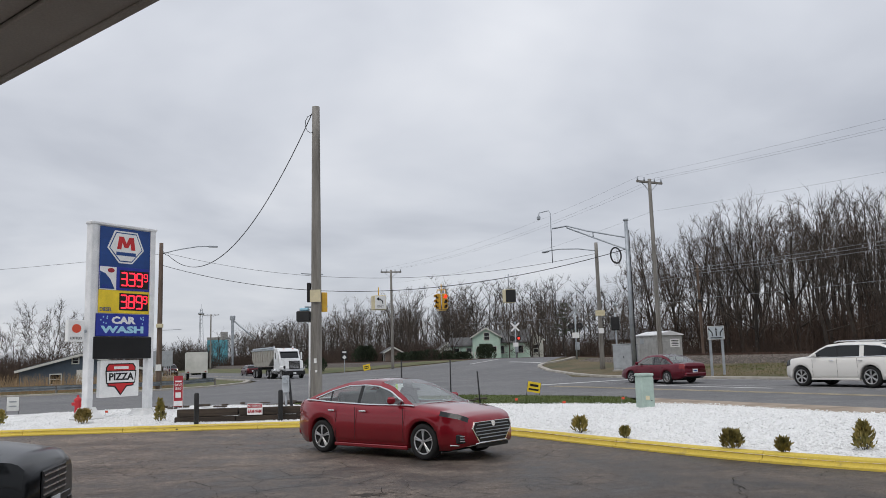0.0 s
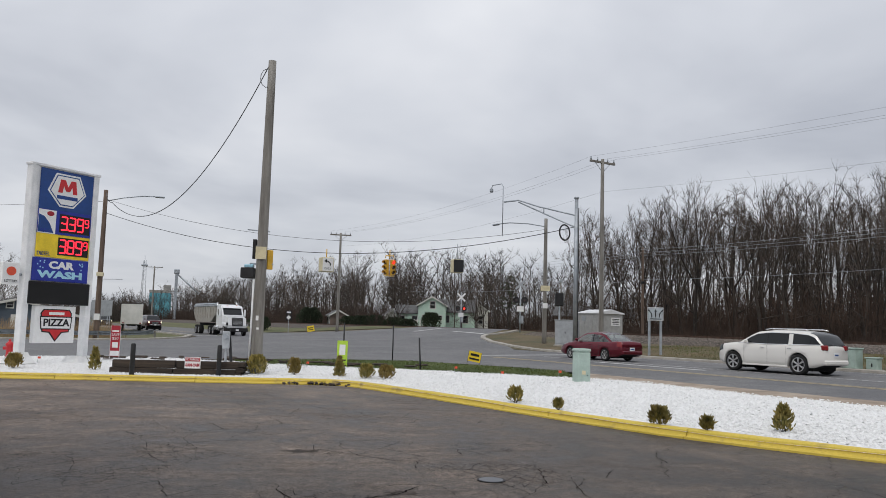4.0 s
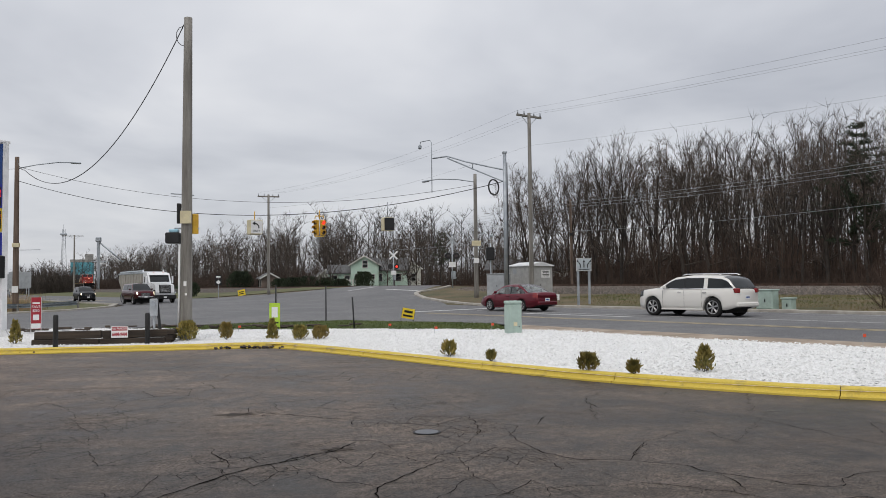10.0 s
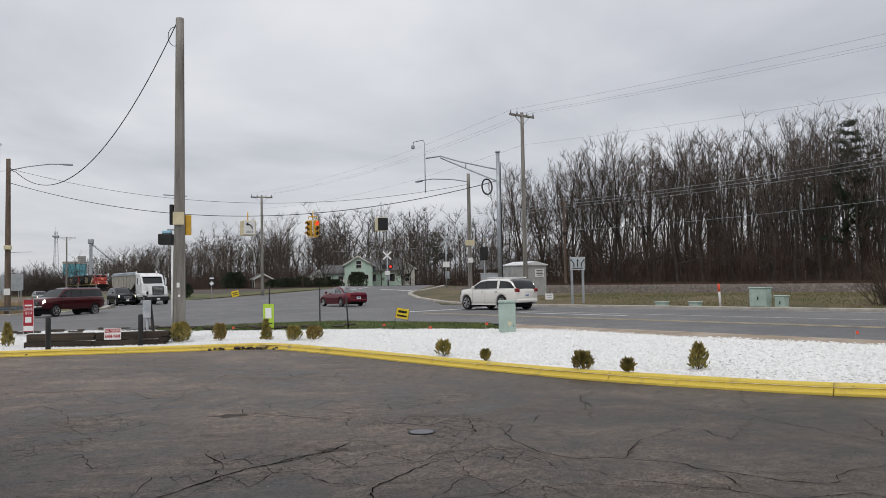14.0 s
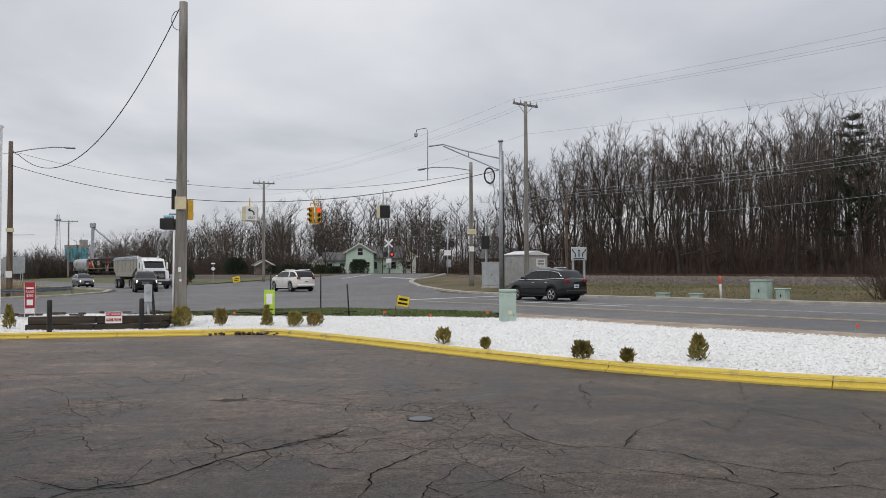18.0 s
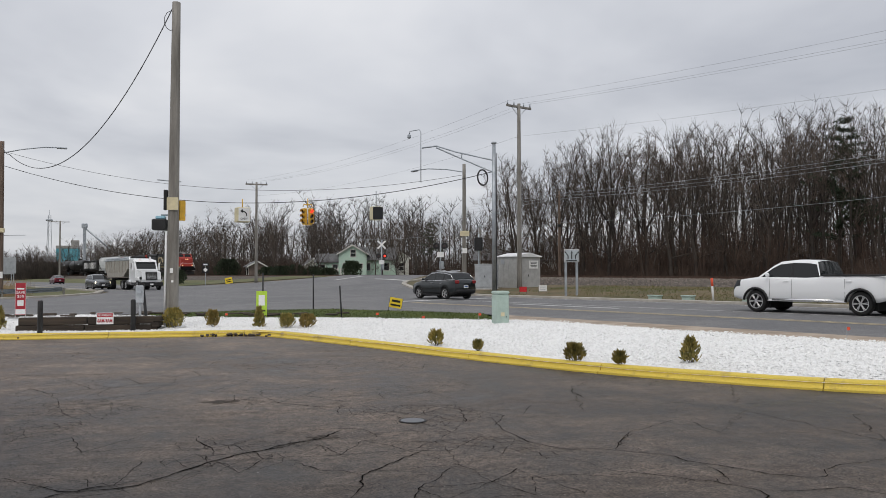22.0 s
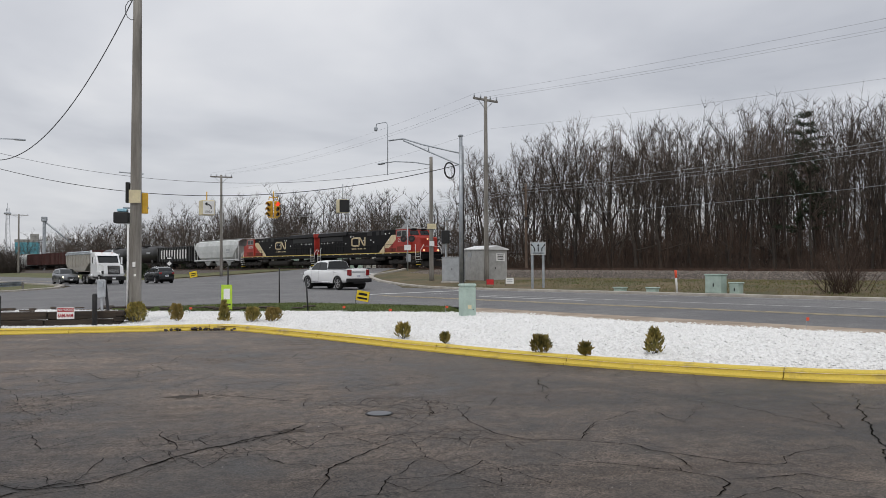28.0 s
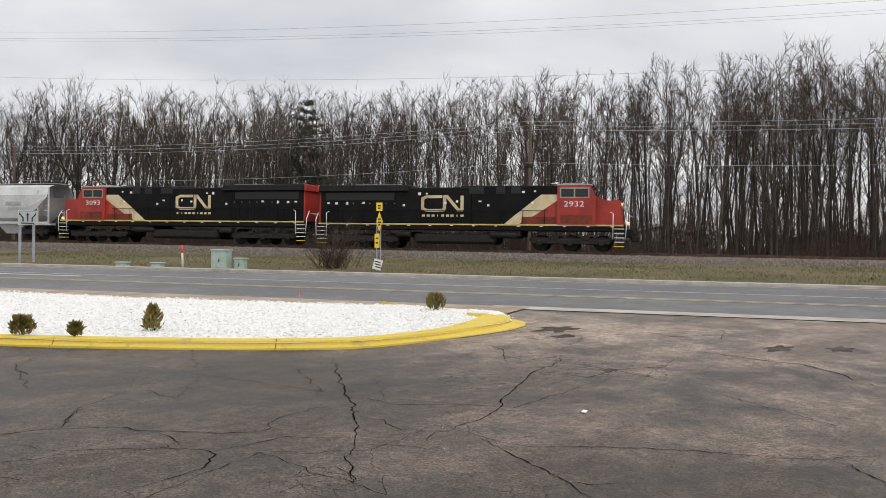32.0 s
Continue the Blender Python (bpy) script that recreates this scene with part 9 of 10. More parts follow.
    part("frame_beam", boxes(((0, -6.5, 1.1), (1.0, 8.6, 0.3))), M["dark_rim"], u)
    for y in (-8.6, -9.9):
        for sg in (1, -1):
            add_wheel(u, sg * 0.95, y, 0.51, 0.5, 8)
    part("bulkhead", boxes(((0.45, -1.72, 2.7), (1.3, 0.05, 0.75))), steel, u)


dump_truck()


# ---- train ----
M["sill_yellow"] = noisy("sill_yellow", (0.52, 0.36, 0.07), (0.70, 0.55, 0.20), 1.5, 0.6, bump=0.0)
M["loco_black"] = noisy("loco_black", (0.0045, 0.0045, 0.0055), (0.010, 0.0098, 0.0095), 0.7, 0.5, spec=0.14, fine=8.0)
M["loco_red"] = noisy("loco_red", (0.27, 0.022, 0.016), (0.43, 0.042, 0.026), 0.6, 0.5, fine=8.0)
M["loco_cream"] = noisy("loco_cream", (0.55, 0.44, 0.26), (0.74, 0.63, 0.42), 1.2, 0.6)
M["rust_film"] = noisy("rusty_grime", (0.10, 0.022, 0.014), (0.26, 0.045, 0.025), 1.6, 0.85, fine=9.0)
M["truck_black"] = noisy("bogie_grime", (0.006, 0.0055, 0.005), (0.022, 0.019, 0.016), 1.5, 0.85)
M["hopper_grey"] = noisy("hopper_grey", (0.44, 0.46, 0.46), (0.60, 0.62, 0.62), 0.5, 0.6, fine=6.0)
M["car_maroon"] = noisy("faded_maroon", (0.045, 0.014, 0.012), (0.085, 0.03, 0.025), 0.5, 0.8, fine=6.0)
M["tank_black"] = noisy("tank_black", (0.007, 0.007, 0.007), (0.02, 0.0195, 0.019), 0.5, 0.45, fine=6.0)
M["dusty_roof"] = noisy("dusty_roof_grey", (0.20, 0.20, 0.19), (0.36, 0.35, 0.33), 1.0, 0.7)
M["headlight_glow"] = glowing("loco_headlight", (1.0, 0.55, 0.30), 0.9)


def bogie(t, y0, axles, gap, r=0.5, loco=True):
    tr = part("bogie_frame", boxes(((0, y0, 0.75), (2.3, (axles - 1) * gap + 1.3, 0.28)), bev=0.05), M["truck_black"], t)
    for sg in (1, -1):
        part("side_frame", boxes(((sg * 1.16, y0, 0.62), (0.16, (axles - 1) * gap + 1.1, 0.34)), ((sg * 1.2, y0 - gap * 0.5, 0.85), (0.14, 0.5, 0.3)), ((sg * 1.2, y0 + gap * 0.5, 0.85), (0.14, 0.5, 0.3)), bev=0.05), M["truck_black"], t)
    for k in range(axles):
        y = y0 + (k - (axles - 1) / 2) * gap
        bm = newbm()
        for sg in (1, -1):
            lathe_x(bm, [(0.08, sg * 0.70), (r * 0.8, sg * 0.70), (r, sg * 0.715), (r, sg * 0.81), (r * 0.85, sg * 0.82), (0.08, sg * 0.80)], 20)
        tube(bm, [(-0.75, 0, 0), (0.75, 0, 0)], 0.09, 8)
        w = part("wheelset", bm, M["truck_black"], t)
        w.matrix_basis = Matrix.Translation((0, y, r))
        for sg in (1, -1):
            part("axle_box", boxes(((sg * 1.22, y, r), (0.2, 0.34, 0.34)), bev=0.05), M["truck_black"], t)


def emblem_strokes(t, x, sg, y0, z0, h, w):
    """Two rounded cream strokes like a bracket and a zigzag."""
    def q(u, z):
        return (x * sg, y0 - sg * 0 + u, z0 + z)
    f = sg
    th = h * 0.20
    a = [(0.46, 0.98), (0.12, 0.98), (0.02, 0.85), (0.02, 0.15), (0.12, 0.02), (0.46, 0.02)]
    b = [(0.46, 0.02), (0.52, 0.05), (0.54, 0.2), (0.54, 0.98), (0.60, 0.98), (0.86, 0.06), (0.95, 0.06), (0.95, 0.98)]
    for line in (a, b):
        bm = newbm()
        for p, p2 in zip(line, line[1:]):
            A, B = Vector((0, f * p[0] * w, p[1] * h)), Vector((0, f * p2[0] * w, p2[1] * h))
            m = (A + B) / 2
            d = B - A
            box(bm, Vector((x * sg, y0, z0)) + m, (0.012, d.length + th * 0.7, th), Matrix.Rotation(math.atan2(d.z, d.y), 3, "X"))
        part("emblem_stroke", bm, M["loco_cream"], t)


def locomotive(number):
    t = thing("locomotive", "black and red diesel freight locomotive with cream stripes", "locomotive")
    B, Rd, C = M["loco_black"], M["loco_red"], M["loco_cream"]
    part("frame", boxes(((0, 0, 1.52), (2.9, 20.9, 0.42)), bev=0.03), B, t)
    for sg in (1, -1):
        part("sill_stripe", boxes(((sg * 1.456, 0, 1.69), (0.012, 20.6, 0.10))), M["sill_yellow"], t)
        for k in range(14):
            part("sill_mark", boxes(((sg * 1.464, -9.6 + k * 1.48, 1.60), (0.010, 0.20, 0.05))), M["sign_white"], t)
    # nose
    bm = newbm()
    prism(bm, [(8.3, 1.73), (10.15, 1.73), (10.08, 3.45), (9.95, 3.58), (9.4, 3.50), (8.3, 3.86)], 0, -1.15, 1.15)
    part("nose", bm, Rd, t)
    part("nose_door", boxes(((0.5, 10.13, 2.2), (0.6, 0.03, 1.2)), bev=0.02), Rd, t)
    # cab
    bm = newbm()
    prism(bm, [(6.2, 1.73), (8.6, 1.73), (8.6, 3.75), (8.3, 4.50), (8.15, 4.58), (6.2, 4.58)], 0, -1.5, 1.5)
    part("cab", bm, Rd, t)
    part("cab_roof", boxes(((0, 7.25, 4.64), (3.04, 2.2, 0.14)), bev=0.04), M["dusty_roof"], t)
    part("air_conditioner", boxes(((0, 7.0, 4.78), (1.2, 1.2, 0.18)), bev=0.04), M["dusty_roof"], t)
    part("horn", tubes(([(0.3, 5.6, 4.85), (0.3, 6.1, 4.87)], [0.04, 0.1]), n=8), M["chrome"], t)
    for sx in (-0.72, 0.72):
        part("windscreen", boxes(((sx, 8.47, 4.12), (1.2, 0.03, 0.60), Matrix.Rotation(radians(22), 3, "X")), bev=0.01), M["glass"], t)
        part("number_board", boxes(((sx * 0.95, 8.36, 4.58), (0.7, 0.2, 0.2)), bev=0.02), M["panel_black"], t)
    for sg in (1, -1):
        wf = part("window_frame", boxes(((sg * 1.505, 7.28, 4.06), (0.02, 1.85, 0.78)), bev=0.01), M["dusty_roof"], t)
        for k in (-0.42, 0.42):
            part("pane", boxes(((sg * 1.520, 7.28 + k * 1.05, 4.06), (0.012, 0.78, 0.58)), bev=0.004), M["glass"], wf)
        part("headlight", tubes(([(sg * 0.18, 10.0, 3.3), (sg * 0.18, 10.12, 3.3)], 0.11), n=12), M["headlight_glow"], t)
        part("ditch_light", tubes(([(sg * 0.95, 10.42, 1.9), (sg * 0.95, 10.52, 1.9)], 0.12), n=12), M["headlight_glow"], t)
        lab = lettering(number, 0.50, M["sign_white"], t, sg * 1.508, 6.95, 2.92, 1.3, "road_number")
        lab.matrix_basis = Matrix.Translation((sg * 1.512, 7.25, 3.04)) @ Matrix.Rotation(sg * math.pi / 2, 4, "Z") @ Matrix.Rotation(math.pi / 2, 4, "X")
        # red and cream flash behind the cab
        def poly(name, pts, mat, x):
            bm = newbm()
            prism(bm, pts, 0, sg * x, sg * (x + 0.012))
            part(name, bm, mat, t)
        poly("red_flash", [(6.22, 1.74), (6.22, 3.52), (4.9, 2.5), (3.75, 1.74)], Rd, 1.302)
        poly("cream_flash", [(6.22, 3.95), (6.22, 3.54), (4.88, 2.5), (3.73, 1.74), (2.75, 1.74), (3.5, 2.45), (5.15, 3.95)], C, 1.302)
        emblem_strokes(t, 1.31, sg, -2.84 if sg > 0 else 0.08, 2.74, 1.1, 2.92)
        for k in range(9):
            part("text_bar", boxes(((sg * 1.308, -2.72 + k * 0.33 + 0.01 * (k % 3), 2.36), (0.01, 0.21 if k % 4 != 3 else 0.06, 0.17))), C, t)
    # equipment cab and long hood
    part("equipment_cab", boxes(((0, 3.4, 3.18), (2.6, 5.7, 2.9)), bev=0.06), B, t)
    part("long_hood", boxes(((0, -4.8, 3.14), (2.58, 10.8, 2.8)), bev=0.08), B, t)
    part("radiator", boxes(((0, -7.05, 4.48), (3.0, 6.6, 0.56)), bev=0.08, taper=(0.9, 1.0)), B, t)
    part("radiator_screen", boxes(((0, -6.2, 4.78), (2.5, 2.9, 0.05))), M["dusty_roof"], t)
    part("rear_panel", boxes(((0, -10.24, 3.15), (2.62, 0.12, 2.8)), bev=0.04), Rd, t)
    part("rear_wing_panel", boxes(((0, -10.36, 4.48), (2.94, 0.14, 0.56)), bev=0.04), Rd, t)
    part("exhaust", boxes(((0, 0.4, 4.62), (0.9, 1.6, 0.25)), bev=0.05), M["truck_black"], t)
    for sg in (1, -1):
        for k in range(3):
            part("grille", boxes(((sg * 1.312, 3.5 - k * (1.0 if k < 2 else 1.3), 4.28), (0.03, 0.62 if k < 2 else 1.0, 0.5)), bev=0.01), M["trim_black"], t)
        for k in range(9):
            part("hood_door", boxes(((sg * 1.296, -4.9 - k * 0.6, 2.65), (0.035, 0.52, 1.5)), bev=0.012), B, t)
            part("door_latch", boxes(((sg * 1.318, -4.75 - k * 0.6, 3.3), (0.012, 0.08, 0.05))), M["dusty_roof"], t)
        # dark band set below the radiator's overhang
        part("radiator_intake", boxes(((sg * 1.30, -7.3, 3.85), (0.03, 5.0, 0.62)), bev=0.01), M["trim_black"], t)
        for k in range(5):
            part("placard", boxes(((sg * 1.32, 4.6 - k * 2.9, 3.35 - 0.2 * (k % 2)), (0.01, 0.16, 0.16))), M["sign_white"], t)
        for k, (yy, zz) in enumerate(((4.75, 4.2), (4.0, 4.15), (2.6, 4.28), (1.15, 3.45), (-0.4, 3.45), (-3.0, 4.05), (-2.5, 4.05), (-9.0, 3.3), (-8.2, 3.3), (-9.6, 3.32))):
            part("placard", boxes(((sg * 1.32, yy, zz), (0.01, 0.14 + 0.05 * (k % 2), 0.12 + 0.05 * (k % 3)))), M["sign_white"], t)
        part("rust_streak", boxes(((sg * 1.512, 7.4, 2.15), (0.008, 2.0, 0.62)), ((sg * 1.316, 5.0, 2.05), (0.008, 2.2, 0.5))), M["rust_film"], t)
        part("reservoir_box", boxes(((sg * 1.1, 3.0, 1.15), (0.5, 1.7, 0.5)), bev=0.05), M["truck_black"], t)
        # handrails
        part("handrail", tubes(([(sg * 1.42, 5.6, 2.75), (sg * 1.42, -10.1, 2.75)], 0.022), n=5), M["loco_black"], t)
        for k in range(12):
            part("stanchion", tubes(([(sg * 1.42, 5.4 - k * 1.4, 1.7), (sg * 1.42, 5.4 - k * 1.4, 2.75)], 0.02), n=5), M["loco_black"], t)
        for e in (1, -1):
            y = 10.05 * e
            for k in range(5):
                part("step", boxes(((sg * 1.30, y, 0.35 + k * 0.28), (0.35, 0.62, 0.05))), M["sign_yellow"] if k == 0 else M["sign_white"], t)
            part("step_rail", tubes(([(sg * 1.47, y - 0.38 * e, 0.8), (sg * 1.47, y - 0.38 * e, 2.55), (sg * 1.40, y - 0.55 * e, 2.65)], 0.03), n=6), M["sign_white"], t)
            part("step_rail", tubes(([(sg * 1.47, y + 0.38 * e, 0.8), (sg * 1.40, y + 0.45 * e, 2.0), (sg * 1.0, y + 0.45 * e, 2.6)], 0.03), n=6), M["sign_white"], t)
        part("fuel_tank_side", boxes(((sg * 0.95, -0.6, 0.72), (0.75, 5.6, 0.72)), bev=0.18), M["truck_black"], t)
        part("air_reservoir", tubes(([(sg * 1.25, 3.6, 1.0), (sg * 1.25, 1.9, 1.0)], 0.2), n=10), M["truck_black"], t)
        part("air_reservoir", tubes(([(sg * 1.25, -3.6, 1.0), (sg * 1.25, -4.6, 1.0)], 0.2), n=10), M["truck_black"], t)
    for e in (1, -1):
        part("end_platform", boxes(((0, 10.55 * e, 1.2), (2.8, 0.5, 0.5)), bev=0.03), B, t)
        part("coupler", boxes(((0, 10.95 * e, 0.85), (0.3, 0.5, 0.35)), bev=0.05), M["truck_black"], t)
        bm = newbm()
        prism(bm, [(10.3 * e, 0.15), (10.75 * e, 0.15), (10.55 * e, 0.75), (10.3 * e, 0.75)], 0, -1.3, 1.3)
        part("pilot", bm, M["truck_black"], t)
        part("end_rail", tubes(([(-1.2, 10.7 * e, 2.4), (1.2, 10.7 * e, 2.4)], 0.025), n=5), M["sign_white"], t)
        bogie(t, 7.0 * e, 3, 1.95, 0.53)
    # the hood stands a little lower, and the whole a little longer, than its parts were drawn
    for ob in t.children_recursive:
        if ob.location.length > 0:
            ob.location.y *= 1.028
        else:
            for p in ob.data.vertices:
                p.co.y *= 1.028
        if ob.type == "MESH" and ob.name.split(".")[0] not in ("road_number", "wheelset"):
            for p in ob.data.vertices:
                if p.co.z > 1.69:
                    p.co.z = 1.69 + (p.co.z - 1.69) * 0.88
    return t


def freight_base(t, L, y=0.72):
    part("under_frame", boxes(((0, 0, 1.05), (1.2, L - 0.6, 0.3)), bev=0.03), M["truck_black"], t)
    for e in (1, -1):
        bogie(t, e * (L / 2 - 2.2), 2, 1.75, 0.46)
        part("coupler", boxes(((0, e * (L / 2 + 0.1), 0.9), (0.3, 0.8, 0.3)), bev=0.05), M["truck_black"], t)


def covered_hopper():
    t = thing("hopper_wagon", "pale grey covered hopper wagon with rounded sides", "railway wagon")
    L = 17.6
    freight_base(t, L)
    prof = [(1.0, 1.35), (1.48, 1.75), (1.56, 2.6), (1.5, 3.6), (1.2, 4.25), (0.6, 4.45)]
    ring = [(x, z) for x, z in prof] + [(-x, z) for x, z in prof[::-1]]
    bm = newbm()
    prism(bm, [(x, z) for x, z in ring], 1, -6.3, 6.3)
    part("hopper_body", bm, M["hopper_grey"], t)
    for e in (1, -1):
        bm = newbm()
        a = [bm.verts.new((x, 6.3 * e, z)) for x, z in ring]
        b = [bm.verts.new((x * 0.95, 8.2 * e, max(z, 3.4))) for x, z in ring]
        for k in range(len(ring)):
            bm.faces.new((a[k], a[(k + 1) % len(ring)], b[(k + 1) % len(ring)], b[k]))
        bmesh.ops.remove_doubles(bm, verts=bm.verts[:], dist=0.001)
        bmesh.ops.recalc_face_normals(bm, faces=bm.faces)
        part("slope_sheet", bm, M["hopper_grey"], t)
        part("end_platform", boxes(((0, 7.9 * e, 1.25), (2.9, 1.2, 0.12))), M["hopper_grey"], t)
        for sg in (1, -1):
            part("corner_post", boxes(((sg * 1.42, 8.35 * e, 2.7), (0.1, 0.1, 3.0))), M["hopper_grey"], t)
            part("corner_post", boxes(((sg * 1.42, 7.3 * e, 2.6), (0.08, 0.08, 2.8))), M["hopper_grey"], t)
            for k in range(6):
                part("ladder_rung", tubes(([(sg * 1.43, 7.95 * e, 1.5 + k * 0.42), (sg * 1.43, 8.35 * e, 1.5 + k * 0.42)], 0.02), n=5), M["hopper_grey"], t)
    part("running_board", boxes(((0, 0, 4.55), (1.3, 16.6, 0.08))), M["dusty_roof"], t)
    for k in range(3):
        bm = newbm()
        prism(bm, [(-4.2 + k * 4.2 - 1.6, 1.4), (-4.2 + k * 4.2 + 1.6, 1.4), (-4.2 + k * 4.2 + 0.5, 0.5), (-4.2 + k * 4.2 - 0.5, 0.5)], 0, -0.9, 0.9)
        part("outlet", bm, M["hopper_grey"], t)
    for sg in (1, -1):
        part("text_bar", boxes(((sg * 1.575, 5.0, 2.9), (0.01, 1.5, 0.3)), ((sg * 1.575, 5.0, 2.5), (0.01, 1.1, 0.2))), M["grey_steel"], t)
        part("side_sill", boxes(((sg * 1.4, 0, 1.35), (0.16, 16.6, 0.2)), bev=0.03), M["hopper_grey"], t)
    return t


def gondola(mat, label, bars=False, h=2.6):
    t = thing("gondola_wagon", label, "railway wagon")
    L = 17.0
    freight_base(t, L)
    for sg in (1, -1):
        part("side_wall", boxes(((sg * 1.42, 0, 1.3 + h / 2), (0.1, L - 0.9, h)), bev=0.02), M[mat], t)
        part("top_chord", boxes(((sg * 1.45, 0, 1.3 + h), (0.2, L - 0.8, 0.14)), bev=0.03), M[mat], t)
        for k in range(13):
            part("side_post", boxes(((sg * 1.53, -7.6 + k * 1.265, 1.3 + h / 2), (0.14, 0.16, h)), bev=0.02), M[mat], t)
        if bars:
            for k in range(10):
                part("text_bar", boxes(((sg * 1.61, -5.6 + k * 1.265, 1.3 + h / 2), (0.012, 0.5, h * 0.62))), M["sign_white"], t)
    for e in (1, -1):
        part("end_wall", boxes(((0, e * (L / 2 - 0.5), 1.3 + h / 2), (2.85, 0.12, h)), bev=0.02), M[mat], t)
    part("load", boxes(((0, 0, 1.3 + h * 0.35), (2.7, L - 1.2, h * 0.7))), M["truck_black"], t)
    return t


def tank_wagon():
    t = thing("tank_wagon", "black cylindrical tank wagon with a top platform", "railway wagon")
    L = 17.4
    freight_base(t, L)
    bm = newbm()
    ys = [-8.1, -7.9, -7.4, -6.8, 0, 6.8, 7.4, 7.9, 8.1]
    rs = [0.3, 0.8, 1.25, 1.5, 1.52, 1.5, 1.25, 0.8, 0.3]
    tube(bm, [(0, y, 2.75) for y in ys], rs, 24)
    part("tank", bm, M["tank_black"], t)
    part("dome_housing", tubes(([(0, 0, 4.1), (0, 0, 4.75)], 0.5), n=14), M["tank_black"], t)
    for sg in (1, -1):
        part("platform_rail", tubes(([(sg * 0.9, -1.4, 4.9), (sg * 0.9, 1.4, 4.9)], 0.025), n=5), M["truck_black"], t)
        part("ladder", boxes(((sg * 1.5, -0.2, 2.8), (0.05, 0.05, 3.2)), ((sg * 1.5, 0.2, 2.8), (0.05, 0.05, 3.2))), M["truck_black"], t)
        part("text_bar", boxes(((sg * 1.5, 4.6, 3.0), (0.08, 1.8, 0.35))), M["grey_steel"], t)
    for e in (1, -1):
        part("saddle", boxes(((0, e * 5.8, 1.4), (2.4, 0.9, 0.7)), bev=0.05), M["tank_black"], t)
    part("platform", boxes(((0, 0, 4.35), (1.9, 2.8, 0.06))), M["truck_black"], t)
    return t


def make_train():
    cars = []
    lead = locomotive("2932")
    second = locomotive("3093")
    cars += [(lead, 22.3, 1), (second, 22.3, -1)]
    hop = covered_hopper()
    gon = gondola("tank_black", "black gondola wagon with white letter bars", True, 2.5)
    tank = tank_wagon()
    red = gondola("car_maroon", "faded maroon high-sided gondola wagon", False, 2.9)
    cars += [(hop, 17.9, 1), (gon, 17.3, 1), (tank, 17.7, 1)]
    cars.append((copy_thing(tank, Matrix.Identity(4)), 17.7, 1))
    cars.append((red, 17.3, 1))
    for k in range(3):
        cars.append((copy_thing(red, Matrix.Identity(4)), 17.3, 1))
    for k in range(2):
        cars.append((copy_thing(hop, Matrix.Identity(4)), 17.9, 1))
    for k in range(2):
        cars.append((copy_thing(red, Matrix.Identity(4)), 17.3, 1))
    return cars


TRAIN = make_train()


# ---- buildings and landmarks in the distance ----
M["mint"] = noisy("mint_siding", (0.40, 0.55, 0.46), (0.52, 0.66, 0.57), 0.5, 0.7)
M["roof_grey"] = noisy("grey_shingles", (0.07, 0.07, 0.072), (0.14, 0.14, 0.14), 1.0, 0.9, fine=8.0)
M["house_white"] = noisy("white_siding", (0.52, 0.52, 0.48), (0.68, 0.67, 0.63), 0.6, 0.7)
M["house_blue"] = noisy("slate_blue_siding", (0.055, 0.075, 0.10), (0.085, 0.11, 0.14), 0.6, 0.7)
M["house_brown"] = noisy("brown_siding", (0.10, 0.075, 0.06), (0.18, 0.14, 0.115), 0.6, 0.8)
M["mural"] = noisy("teal_mural", (0.05, 0.26, 0.33), (0.14, 0.42, 0.50), 0.25, 0.7, fine=2.0)
M["reed"] = noisy("dry_reeds", (0.22, 0.15, 0.08), (0.38, 0.27, 0.16), 0.6, 0.95, bump=0.0)


